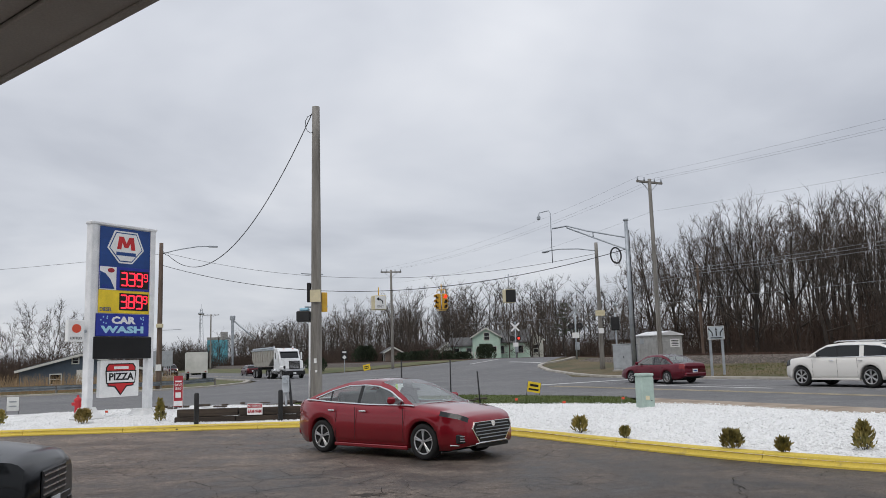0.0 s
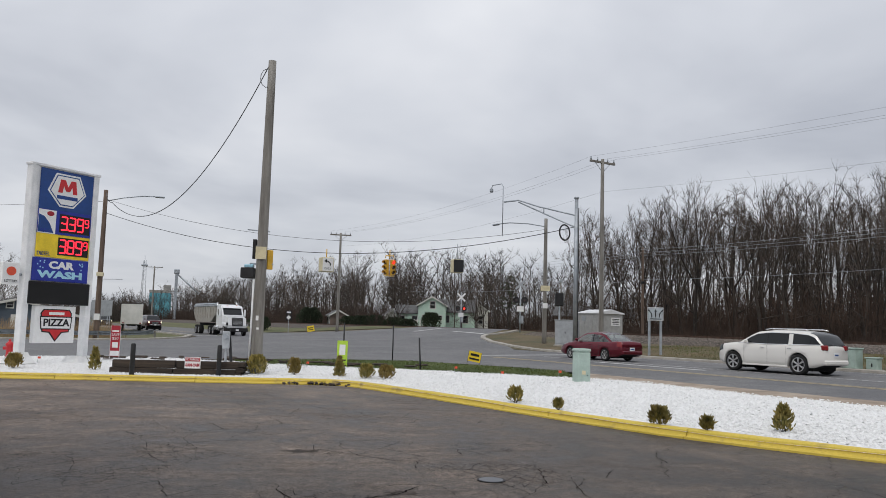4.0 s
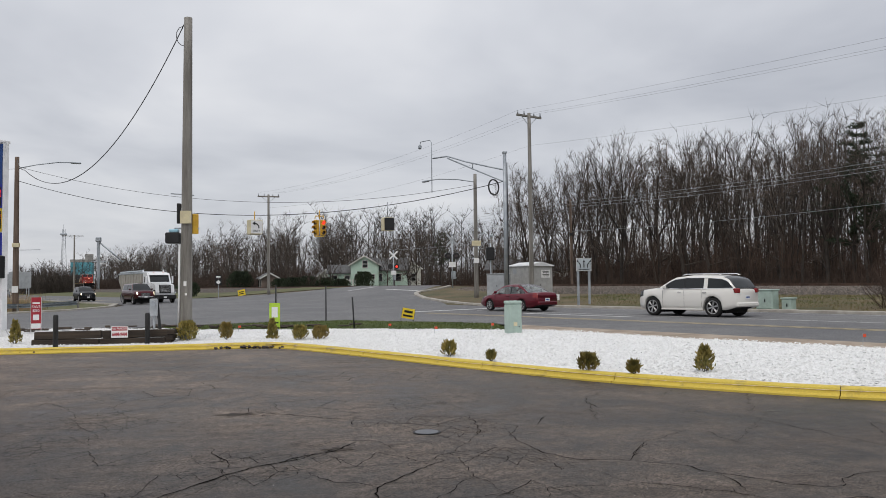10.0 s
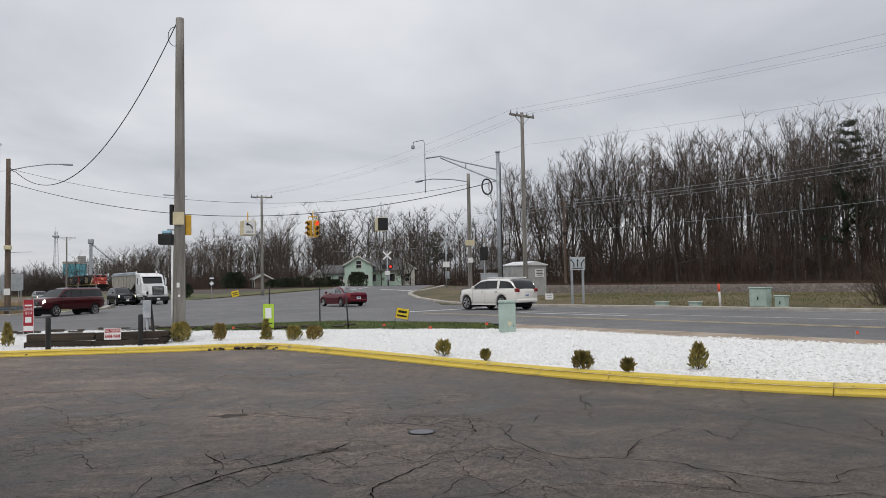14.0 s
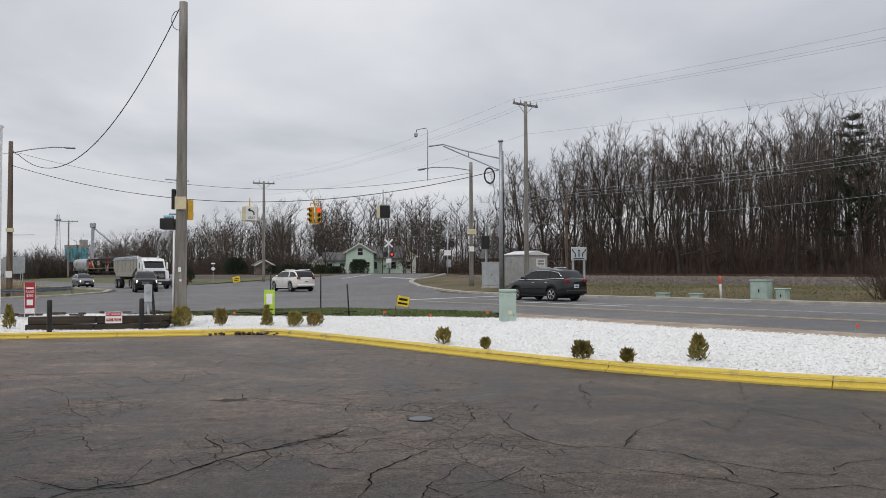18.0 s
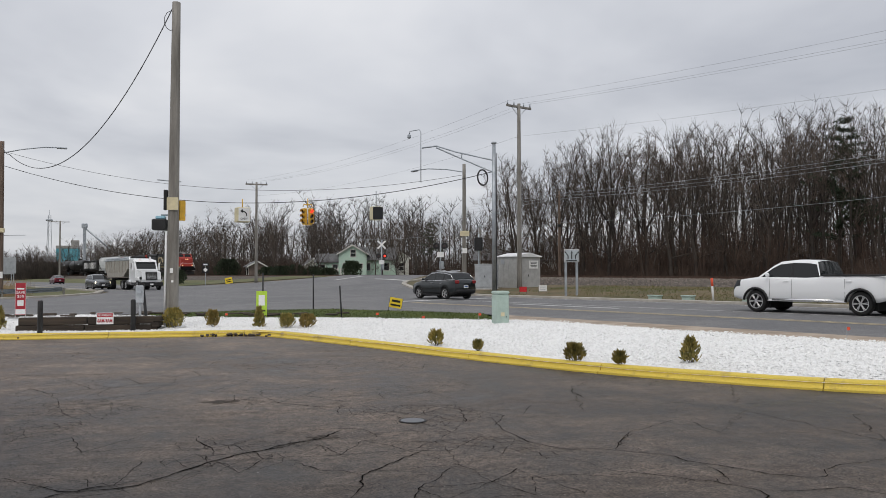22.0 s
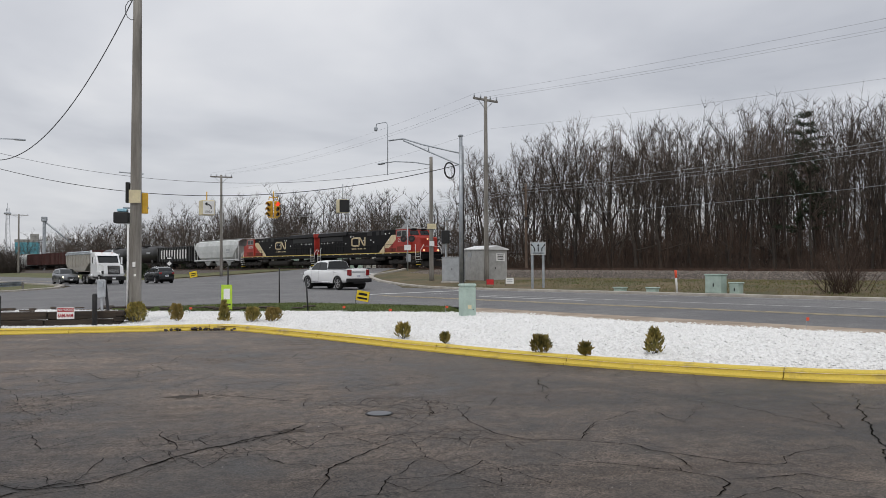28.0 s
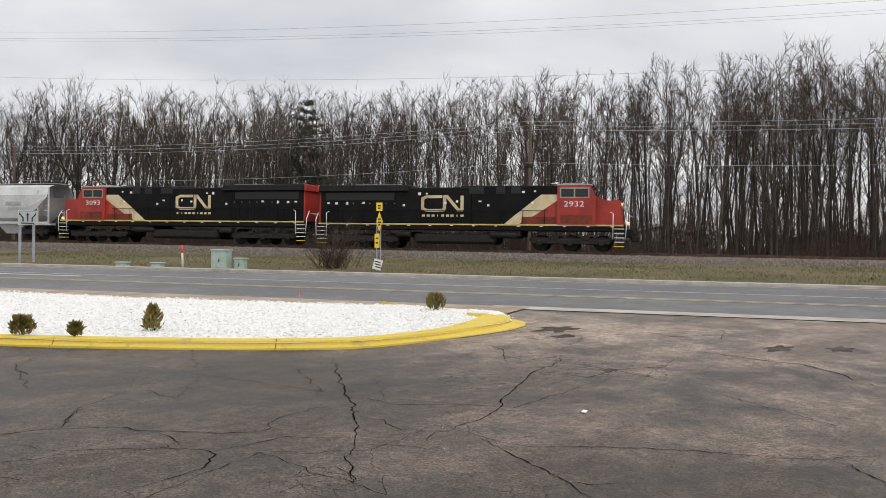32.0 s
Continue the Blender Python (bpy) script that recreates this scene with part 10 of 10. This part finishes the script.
def house(v, s, w, d, h, roof_h, yaw, wall, label, windows=(), z=None, lap=12, door=None):
    """A gabled house; its gable looks along -y of its own frame."""
    t = thing("house", label, "house", Matrix.Translation(W(v, s, (G(v, s) if z is None else z) - 0.1)) @ Matrix.Rotation(yaw, 4, "Z"))
    bm = newbm()
    prism(bm, [(-w / 2, 0), (w / 2, 0), (w / 2, h), (0, h + roof_h), (-w / 2, h)], 1, -d / 2, d / 2)
    wl = part("wall", bm, wall, t)
    for sg in (1, -1):
        bm = newbm()
        prism(bm, [(0, h + roof_h + 0.02), (sg * (w / 2 + 0.4), h - 0.4 * roof_h / (w / 2) + 0.02), (sg * (w / 2 + 0.4), h - 0.4 * roof_h / (w / 2) + 0.17), (0, h + roof_h + 0.2)], 1, -d / 2 - 0.35, d / 2 + 0.35)
        part("roof", bm, M["roof_grey"], t)
        ln = math.hypot(w / 2 + 0.4, roof_h * (w / 2 + 0.4) / (w / 2))
        part("barge_board", boxes(((sg * (w / 4 + 0.2), -d / 2 - 0.37, h + roof_h / 2 - 0.06), (ln, 0.06, 0.22), Matrix.Rotation(sg * math.atan2(roof_h, w / 2), 3, "Y"))), M["house_white"], t)
    for x, zz, ww, hh in windows:
        wn = part("window", boxes(((x, -d / 2 - 0.03, zz), (ww + 0.2, 0.06, hh + 0.2)), bev=0.01), M["house_white"], t)
        part("pane", boxes(((x, -d / 2 - 0.065, zz + hh * 0.26), (ww, 0.012, hh * 0.46))), M["glass"], wn)
        part("pane", boxes(((x, -d / 2 - 0.065, zz - hh * 0.26), (ww, 0.012, hh * 0.46))), M["glass"], wn)
    if door:
        dr = part("door", boxes(((door, -d / 2 - 0.04, 1.05), (0.95, 0.08, 2.1)), bev=0.01), M["house_white"], t)
        part("handle", boxes(((door + 0.35, -d / 2 - 0.1, 1.0), (0.05, 0.05, 0.12))), M["black"], dr)
    for sg in (1, -1):
        for k in (-0.25, 0.25):
            wn = part("window", boxes(((sg * (w / 2 + 0.03), k * d, h * 0.55), (0.06, 1.1, 1.5)), bev=0.01), M["house_white"], t)
            part("pane", boxes(((sg * (w / 2 + 0.065), k * d, h * 0.55), (0.012, 0.9, 1.3))), M["glass"], wn)
    return t


house(75.7, 128.6, 5.0, 8, 4.1, 1.5, radians(-6), M["mint"], "pale mint house with a gable window beyond the railway", ((0.1, 4.2, 0.9, 1.3), (-1.3, 1.9, 0.8, 0.9), (1.3, 1.9, 1.0, 0.8)), z=1.7)
house(72.0, 131.0, 4.6, 4.6, 2.7, 1.3, radians(84), M["mint"], "low mint wing with a grey roof", ((0, 1.6, 0.9, 1.1),), z=1.7)
house(80.9, 128.6, 6.0, 7.0, 3.2, 2.1, radians(84), M["mint"], "mint wing with a long grey roof and porch", ((0, 1.6, 1.0, 1.3),), z=1.7)
house(86.2, 130.0, 4.6, 7, 3.5, 1.5, radians(-6), M["house_white"], "cream gabled house behind the crossing", ((-0.9, 1.8, 0.8, 1.4), (0.9, 1.8, 0.8, 1.4)), z=1.7)
house(97, 112, 9, 8, 3.0, 1.8, radians(70), M["house_brown"], "brown house far behind the crossing", ((0, 1.6, 1.0, 1.2),), z=1.6)
house(104, 104, 8, 8, 2.8, 1.6, radians(70), M["house_white"], "small white house far behind the crossing", ((0, 1.6, 1.0, 1.2),), z=1.6)
house(60.4, 138, 3.0, 3.2, 2.2, 0.8, radians(15), M["house_brown"], "small grey shed beyond the railway", (), z=1.4)
house(70.0, 134.0, 3.0, 4.0, 2.4, 1.1, radians(10), M["house_white"], "small white outbuilding among evergreens", (), z=1.5)
for v, s, w, col in ((100, 40, 11, "house_white"), (108, 22, 12, "house_brown"), (104, 2, 12, "house_white"), (112, -18, 11, "house_brown"), (103, -36, 12, "house_white"), (106, 58, 10, "house_brown")):
    house(v, s, w, 9, 2.5, 1.4, radians(-65), M[col], "low house seen through the bare wood", ((-2.6, 1.4, 1.4, 1.1), (2.4, 1.4, 1.2, 1.1)), z=0.9, door=0.3)
house(4.9, 92.0, 10.6, 12, 2.15, 1.4, radians(25), M["house_blue"], "slate blue house with white trim and a gable window", ((-2.2, 1.25, 0.9, 0.9), (-0.5, 3.0, 0.5, 0.5)), z=-0.1, door=0.1)


def fence(v0, s0, v1, s1, h, label, z0):
    t = thing("picket_fence", label, "fence")
    a, b = W(v0, s0, z0), W(v1, s1, z0)
    n = int((b - a).length / 0.5)
    ang = math.atan2(b.y - a.y, b.x - a.x)
    rot = Matrix.Rotation(ang, 3, "Z")
    for zz in (0.3, h - 0.25):
        part("rail", boxes(((a + b) / 2 + Vector((0, 0, zz)), ((b - a).length, 0.06, 0.1), rot)), M["house_white"], t)
    for k in range(n + 1):
        part("picket", boxes((a.lerp(b, k / n) + Vector((0, 0, h / 2)), (0.22, 0.05, h), rot)), M["house_white"], t)


fence(92, 112, 103, 94, 1.2, "white picket fence beyond the crossing", 1.65)
fence(66.5, 127, 71, 124, 1.5, "white board fence beside the mint house", 1.6)


def tower():
    t = thing("lattice_tower", "tall grey lattice radio tower far away", "tower", Matrix.Translation((-150.6, 494, 0)))
    h, w = 37.0, 2.3
    for a in range(3):
        x0, y0 = w * math.cos(a * 2.094), w * math.sin(a * 2.094)
        part("leg", tubes(([(x0, y0, 0), (x0 * 0.35, y0 * 0.35, h)], 0.14), n=5), M["galv"], t)
    for k in range(14):
        z0, z1 = h * k / 14, h * (k + 1) / 14
        q0, q1 = 1 - 0.65 * k / 14, 1 - 0.65 * (k + 1) / 14
        for a in range(3):
            b = (a + 1) % 3
            p = (w * q0 * math.cos(a * 2.094), w * q0 * math.sin(a * 2.094), z0)
            r = (w * q1 * math.cos(b * 2.094), w * q1 * math.sin(b * 2.094), z1)
            part("brace", tubes(([p, r], 0.07), n=4), M["galv"], t)
    part("antenna_ring", boxes(((0, 0, 34), (3.2, 3.2, 1.2)), bev=0.3), M["galv"], t)
    part("antenna", tubes(([(0, 0, 37), (0, 0, 40)], 0.1), n=5), M["galv"], t)


tower()


def grain_plant():
    t = thing("mill_building", "teal painted concrete mill building with a grey stair block", "building", Matrix.Translation((-114.5, 404, 0)) @ Matrix.Rotation(radians(10), 4, "Z"))
    part("block", boxes(((0, 0, 7), (9.5, 9, 15.5)), bev=0.1), M["mural"], t)
    part("parapet", boxes(((0, 0, 15.2), (9.8, 9.3, 1.4)), bev=0.1), M["dusty_roof"], t)
    part("stair_block", boxes(((3.0, 0, 17.2), (3.4, 3.4, 2.8)), bev=0.1), M["dusty_roof"], t)
    part("low_block", boxes(((14, 2, 3), (16, 9, 6)), bev=0.1), M["house_brown"], t)
    u = thing("grain_elevator", "slim grey grain elevator leg with a slanted chute", "tower", Matrix.Translation((-73, 275, 0)))
    part("leg", boxes(((0, 0, 8.8), (0.8, 0.8, 17.6))), M["galv"], u)
    part("head", boxes(((0, 0, 18), (1.7, 1.2, 1.6)), bev=0.2), M["galv"], u)
    part("chute", tubes(([(0.4, 0, 17), (7.8, 0, 10.6)], 0.3), n=6), M["galv"], u)
    part("crossarm", boxes(((0, 0, 10.8), (4.6, 0.2, 0.25))), M["galv"], u)


grain_plant()


def road_board(v, s, w, h, z, label, yaw=0.2):
    t = thing("road_sign", label, "sign", Matrix.Translation(W(v, s, G(v, s))) @ Matrix.Rotation(yaw, 4, "Z"))
    for x in (-w * 0.4, w * 0.4):
        part("post", boxes(((x, 0.05, (z + h / 2) / 2), (0.1, 0.1, z + h / 2))), M["galv"], t)
    part("panel", boxes(((0, 0, z), (w, 0.04, h)), bev=0.01), M["grey_steel"], t)


road_board(16.5, 118, 2.6, 1.9, 2.8, "grey back of a road sign on two posts")
road_board(12.8, 90, 2.0, 1.6, 2.8, "grey back of a road sign on posts", 0.4)
road_board(8, 140, 3.0, 1.6, 3.0, "far road sign seen from behind")


def roadside_left():
    rnd = random.Random(9)
    reeds = Wood()
    for i in range(6000):
        v, s = rnd.uniform(-35, 13), rnd.uniform(75.5, 85)
        b = W(v, s, G(v, s) - 0.1)
        pts, rads = branch(rnd, b, Vector((rnd.gauss(0, .2), rnd.gauss(0, .2), 1)), rnd.uniform(0.7, 1.9), 0.02, 2, 0.1, 0.0)
        reeds.bar(pts, rads, 3)
    tagged(new("dry_reeds", reeds.mesh("dry_reeds", M["reed"])), "dry tan reeds behind the guard rail", "reeds", kind="stuff")
    thick = Wood()
    for i in range(650):
        s = rnd.uniform(238, 268)
        v = rnd.uniform(36.5, 48.8)
        b = W(v, s, G(v, s) - 0.1)
        hh = rnd.uniform(3, 8.5)
        thick.spike(b, Vector((rnd.gauss(0, .2), rnd.gauss(0, .2), 1)), hh, 0.08)
        for k in range(6):
            thick.spike(b + Vector((0, 0, hh * rnd.uniform(.15, .7))), Vector((rnd.gauss(0, .6), rnd.gauss(0, .6), .8)), hh * rnd.uniform(.2, .45), 0.045)
    tagged(new("thicket", thick.mesh("thicket", M["bark"])), "brown bare thicket beside the railway", "thicket", kind="stuff")
    ks = [tree_meshes(301 + i, 8.5, fork=0.2, leaders=5, wide=0.6, sides=8, subs=5, reach=0.22, low=2) for i in range(2)]
    for v, s, sc in ((-6, 112, 1.15), (3, 121, 1.3), (6.5, 126, 1.1), (-14, 118, 1.2), (-24, 112, 1.2), (-2, 150, 1.2), (10, 160, .9), (-10, 135, 1.2), (-40, 105, 1.2), (6, 180, 1.0), (-30, 140, 1.3), (-18, 160, 1.3), (16, 230, 1.1), (40, 252, 1.0), (44, 256, 1.1), (47, 250, 1.05), (38, 262, 0.95), (42, 245, 0.9), (45.5, 262, 1.0), (48.2, 246, 0.85)):
        t = plant("tree", ks[rnd.randrange(2)], None, "wide low bare tree beside the street", "tree", "bare trees on the left")
        set_plant(t, at_ground(v, s, rnd.uniform(0, 6), sc))
    t = thing("box_trailer", "far white box trailer pulling away up the road", "trailer", Matrix.Translation(W(18.4, 103, G(18.4, 103))) @ Matrix.Rotation(TH - 0.15, 4, "Z"))
    part("box", boxes(((0, 0, 2.1), (2.5, 6.4, 2.5)), bev=0.03), M["house_white"], t)
    for sg in (1, -1):
        add_wheel(t, sg * 1.0, -2, 0.42, 0.3, 8)
        add_wheel(t, sg * 1.0, 2, 0.42, 0.3, 8)
    part("chassis", boxes(((0, 0, 0.8), (1.0, 6.0, 0.3))), M["dark_rim"], t)
    for sg in (1, -1):
        part("tail_light", boxes(((sg * 1.0, -3.22, 1.0), (0.2, 0.04, 0.12)), bev=0.01), M["tail_lamp"], t)
    return t


BOX_TRAILER = roadside_left()


def back_scrub():
    """Brown scrub and rough hedges behind the blue house."""
    rnd = random.Random(52)
    w = Wood()
    for i in range(5200):
        v, s = rnd.uniform(-60, 14), rnd.uniform(106, 150)
        b = W(v, s, G(v, s) - 0.1)
        hh = rnd.uniform(1.5, 5.0) * (1.1 + 0.5 * noise.noise(Vector((v * 0.08, s * 0.08, 0))))
        w.spike(b, Vector((rnd.gauss(0, .25), rnd.gauss(0, .25), 1)), hh, 0.05)
        for k in range(5):
            w.spike(b + Vector((0, 0, hh * rnd.uniform(.1, .65))), Vector((rnd.gauss(0, .6), rnd.gauss(0, .6), .8)), hh * rnd.uniform(.25, .5), 0.035)
    tagged(new("scrub", w.mesh("scrub", M["brown_twig"])), "brown bare scrub behind the street", "scrub", kind="stuff")


back_scrub()
house(-16, 98, 9, 10, 2.4, 1.5, radians(60), M["house_brown"], "low brown house among bare trees", ((-1.8, 1.3, 0.9, 0.9), (1.8, 1.3, 0.9, 0.9)), z=-0.1)


# ---- motion ----
def lane_pose(v, s, yaw_deg=27.5):
    p = W(v, s, G(v, s) + 0.005)
    return pose(p.x, p.y, p.z, 0, 0, yaw_deg)


def ground_pose(x, y, yaw_deg):
    return pose(x, y, GXY(x, y) - 0.005, 0, 0, yaw_deg)


def spin(wheels, rows, r):
    """Rolls the wheels with the way that their car goes: rows of seconds and distance."""
    out, ang = [], 0.0
    step = radians(75)
    t0, d0 = rows[0]
    out.append((t0, 0.0))
    for (ta, da), (tb, db) in zip(rows, rows[1:]):
        n = max(1, math.ceil(abs(db - da) / r / step))
        for k in range(1, n + 1):
            out.append((ta + (tb - ta) * k / n, (da + (db - da) * k / n - d0) / r))
    clean = []
    for t, a in out:
        f = frame(t)
        if clean and frame(clean[-1][0]) == f:
            clean[-1] = (t, a)
        else:
            clean.append((t, a))
    for w in wheels:
        m = w.matrix_basis.copy()
        walk(w, [(t, m @ Matrix.Rotation(-a, 4, "X")) for t, a in clean])


def drive_lane(key, rows, v, r, back=0.0):
    t, ws = CARS[key]
    rows = [(a, s - min(1.6, 0.3 + 0.06 * max(0.0, s - 28)) - back * min(1.0, max(0.0, (36 - s) / 5))) for a, s in rows]
    walk(t, [(a, lane_pose(v, s)) for a, s in rows])
    spin(ws, [(a, s) for a, s in rows], r)


def drive_way(key, rows, r, roll=True):
    """Rows of seconds, x, y and heading."""
    t, ws = CARS[key]
    walk(t, [(a, ground_pose(x, y, q)) for a, x, y, q in rows])
    d, out = 0.0, [(rows[0][0], 0.0)]
    for p, q in zip(rows, rows[1:]):
        d += math.hypot(q[1] - p[1], q[2] - p[2])
        out.append((q[0], d))
    if roll:
        spin(ws, out, r)


def lane_xy(v, s):
    p = W(v, s)
    return p.x, p.y


def motions():
    # the train: the leading nose along the track
    nose = [(0, 302), (2, 293), (4.5, 280), (6.5, 269), (9, 254), (11, 243), (13, 231), (14.5, 221), (17, 202), (19, 184), (20.7, 167), (22, 153.5), (23, 139.5), (24, 125), (24.5, 117.8),
            (26.5, 91.0), (27, 83.5), (28, 66.9), (29.5, 42.0), (30.4, 27.3), (31, 18.2), (31.5, 10.9), (32, 2.85)]
    off = 0.0
    for t, L, way in TRAIN:
        rows = []
        for a, s in nose:
            c = s + off + L / 2
            p = W(TRACK, c, RAIL(c))
            rows.append((a, pose(p.x, p.y, p.z, 0, 0, 27.5 + (180 if way > 0 else 0))))
        walk(t, rows)
        off += L
    drive_way("sedan", [(0, -1.12, 17.70, -130), (0.5, 0.31, 16.40, -131), (1.0, 1.96, 14.80, -131), (1.5, 3.71, 13.25, -131), (2.0, 5.46, 11.55, -131), (2.5, 7.26, 9.90, -131), (3.0, 9.06, 8.25, -130),
                        (4.0, 12.6, 4.6, -135), (5.0, 15.5, -1.5, -155), (6.0, 16, -9, -178), (8.0, 15, -26, -180), (12.0, 15, -60, -180), (32.0, 15, -60, -180)], 0.332)
    drive_lane("maroon", [(0, 33.1), (9.0, 33.4), (10, 34.3), (10.5, 35.2), (11, 36.5), (11.5, 38.1), (12, 40.2), (12.5, 42.9), (13, 46.4), (13.5, 50.2), (14, 54.4), (14.5, 58.5), (16.6, 78.5), (17.5, 88), (20, 120), (24, 190), (32, 340)], 29.6, 0.315)
    drive_lane("suv", [(0, 22.2), (9.0, 22.2), (9.5, 22.25), (10, 22.5), (10.5, 23.2), (11, 24.1), (11.5, 25.0), (12, 26.3), (12.5, 28.2), (13, 31.0), (13.5, 33.5), (14, 35.9), (14.5, 38.1), (16.5, 50.5), (17, 54.8), (18, 63.5), (19, 72.3), (20, 82), (20.5, 87), (22, 104), (25, 150), (32, 270)], 29.8, 0.375, 0.22)
    drive_lane("crossover", [(0, -150), (8, -90), (12, -32), (13.5, -3), (14.0, 5.5), (14.5, 13.1), (16.6, 24.7), (17, 26.9), (17.5, 29.7), (18, 31.9), (18.5, 33.9), (19, 35.1), (19.5, 36.1), (20, 36.7), (20.5, 37.1), (21, 37.8), (21.5, 38.9), (22, 40.6), (22.5, 42.8), (23, 45.3), (23.5, 48.5), (24, 52), (24.5, 55.5), (26.5, 70.5), (27, 75), (28, 84.8), (29, 96), (30, 108), (32, 134)], 29.7, 0.355, 0.36)
    drive_lane("pickup", [(0, -230), (12, -110), (18, -35), (20, -4), (20.7, 4.5), (21.5, 12.0), (22, 16.1), (22.5, 19.8), (23, 23.2), (23.5, 26.5), (24, 29.4), (24.5, 31.8), (26.5, 40.2), (28, 50.2), (29.5, 63.5), (30.5, 73), (32, 90)], 29.8, 0.42)
    drive_way("old_pickup", [(0, *lane_xy(23.0, 152), 207.5), (4.5, *lane_xy(23.0, 112), 207.5), (6.5, *lane_xy(22.8, 96), 207.5), (7.5, *lane_xy(22.6, 90.5), 207.5), (8.5, *lane_xy(22.4, 86.3), 207.5), (9.5, *lane_xy(22.3, 83.6), 207.5),
                             (10.5, *lane_xy(22.2, 81.5), 207.5), (11.5, *lane_xy(21.8, 79.0), 206), (12, *lane_xy(21.2, 76.5), 203), (12.5, *lane_xy(20.2, 73.2), 197), (13, *lane_xy(18.6, 70.0), 186), (13.5, *lane_xy(16.2, 67.2), 170), (14.0, *lane_xy(12.9, 64.9), 148), (14.5, *lane_xy(9.3, 63.7), 126),
                             (15.2, *lane_xy(2.6, 63.2), 119), (16.5, *lane_xy(-13, 64.2), 118), (20, *lane_xy(-70, 68), 118), (32, *lane_xy(-120, 71), 118)], 0.375)
    drive_way("dark_suv", [(0, *lane_xy(22.6, 190), 207.5), (4.5, *lane_xy(22.6, 150), 207.5), (6.5, *lane_xy(22.6, 131), 207.5), (9, *lane_xy(22.6, 113.5), 207.5), (11, *lane_xy(22.6, 103), 207.5), (13, *lane_xy(22.6, 92.5), 207.5), (14.4, *lane_xy(22.4, 85), 207.5),
                           (16.5, *lane_xy(22.2, 80), 207.5), (17.5, *lane_xy(21.8, 76.5), 206), (18.1, *lane_xy(20.6, 72.6), 192), (18.5, *lane_xy(19.3, 69.8), 178), (19.0, *lane_xy(17.1, 67.3), 164), (19.5, *lane_xy(14.5, 65.5), 149), (20, *lane_xy(11.1, 64.0), 131), (20.5, *lane_xy(6.8, 63.3), 120), (22, *lane_xy(-11, 64.2), 118), (26, *lane_xy(-70, 68), 118), (32, *lane_xy(-120, 71), 118)], 0.36)
    t, ws = CARS["grey_car"]
    walk(t, [(a, lane_pose(22.6, s, 207.5)) for a, s in ((0, 260), (9, 190), (14.5, 128), (16.5, 114), (18.5, 103.3), (20.5, 97), (22.5, 93.5), (24.5, 91.8), (28, 91.2), (32, 91.2))])
    drive_lane("far_red", [(0, 119.4), (0.5, 123.5), (1, 128), (1.5, 134), (2, 139.5), (2.5, 145.5), (3, 151), (4, 163), (8, 225), (32, 640)], 28.9, 0.32)
    walk(BOX_TRAILER, [(a, lane_pose(v, s, q)) for a, v, s, q in ((0, 18.6, 103, 19), (3, 18.8, 105, 19), (4.5, 19.4, 112, 18), (5.5, 21.5, 124, 16), (7, 26.5, 150, 22), (8.5, 28.2, 185, 27.5), (14, 28.4, 330, 27.5), (32, 28.4, 800, 27.5))])
    p = CARS["parked"][0]
    p.matrix_basis = ground_pose(-7.0, 8.87, -80)


motions()
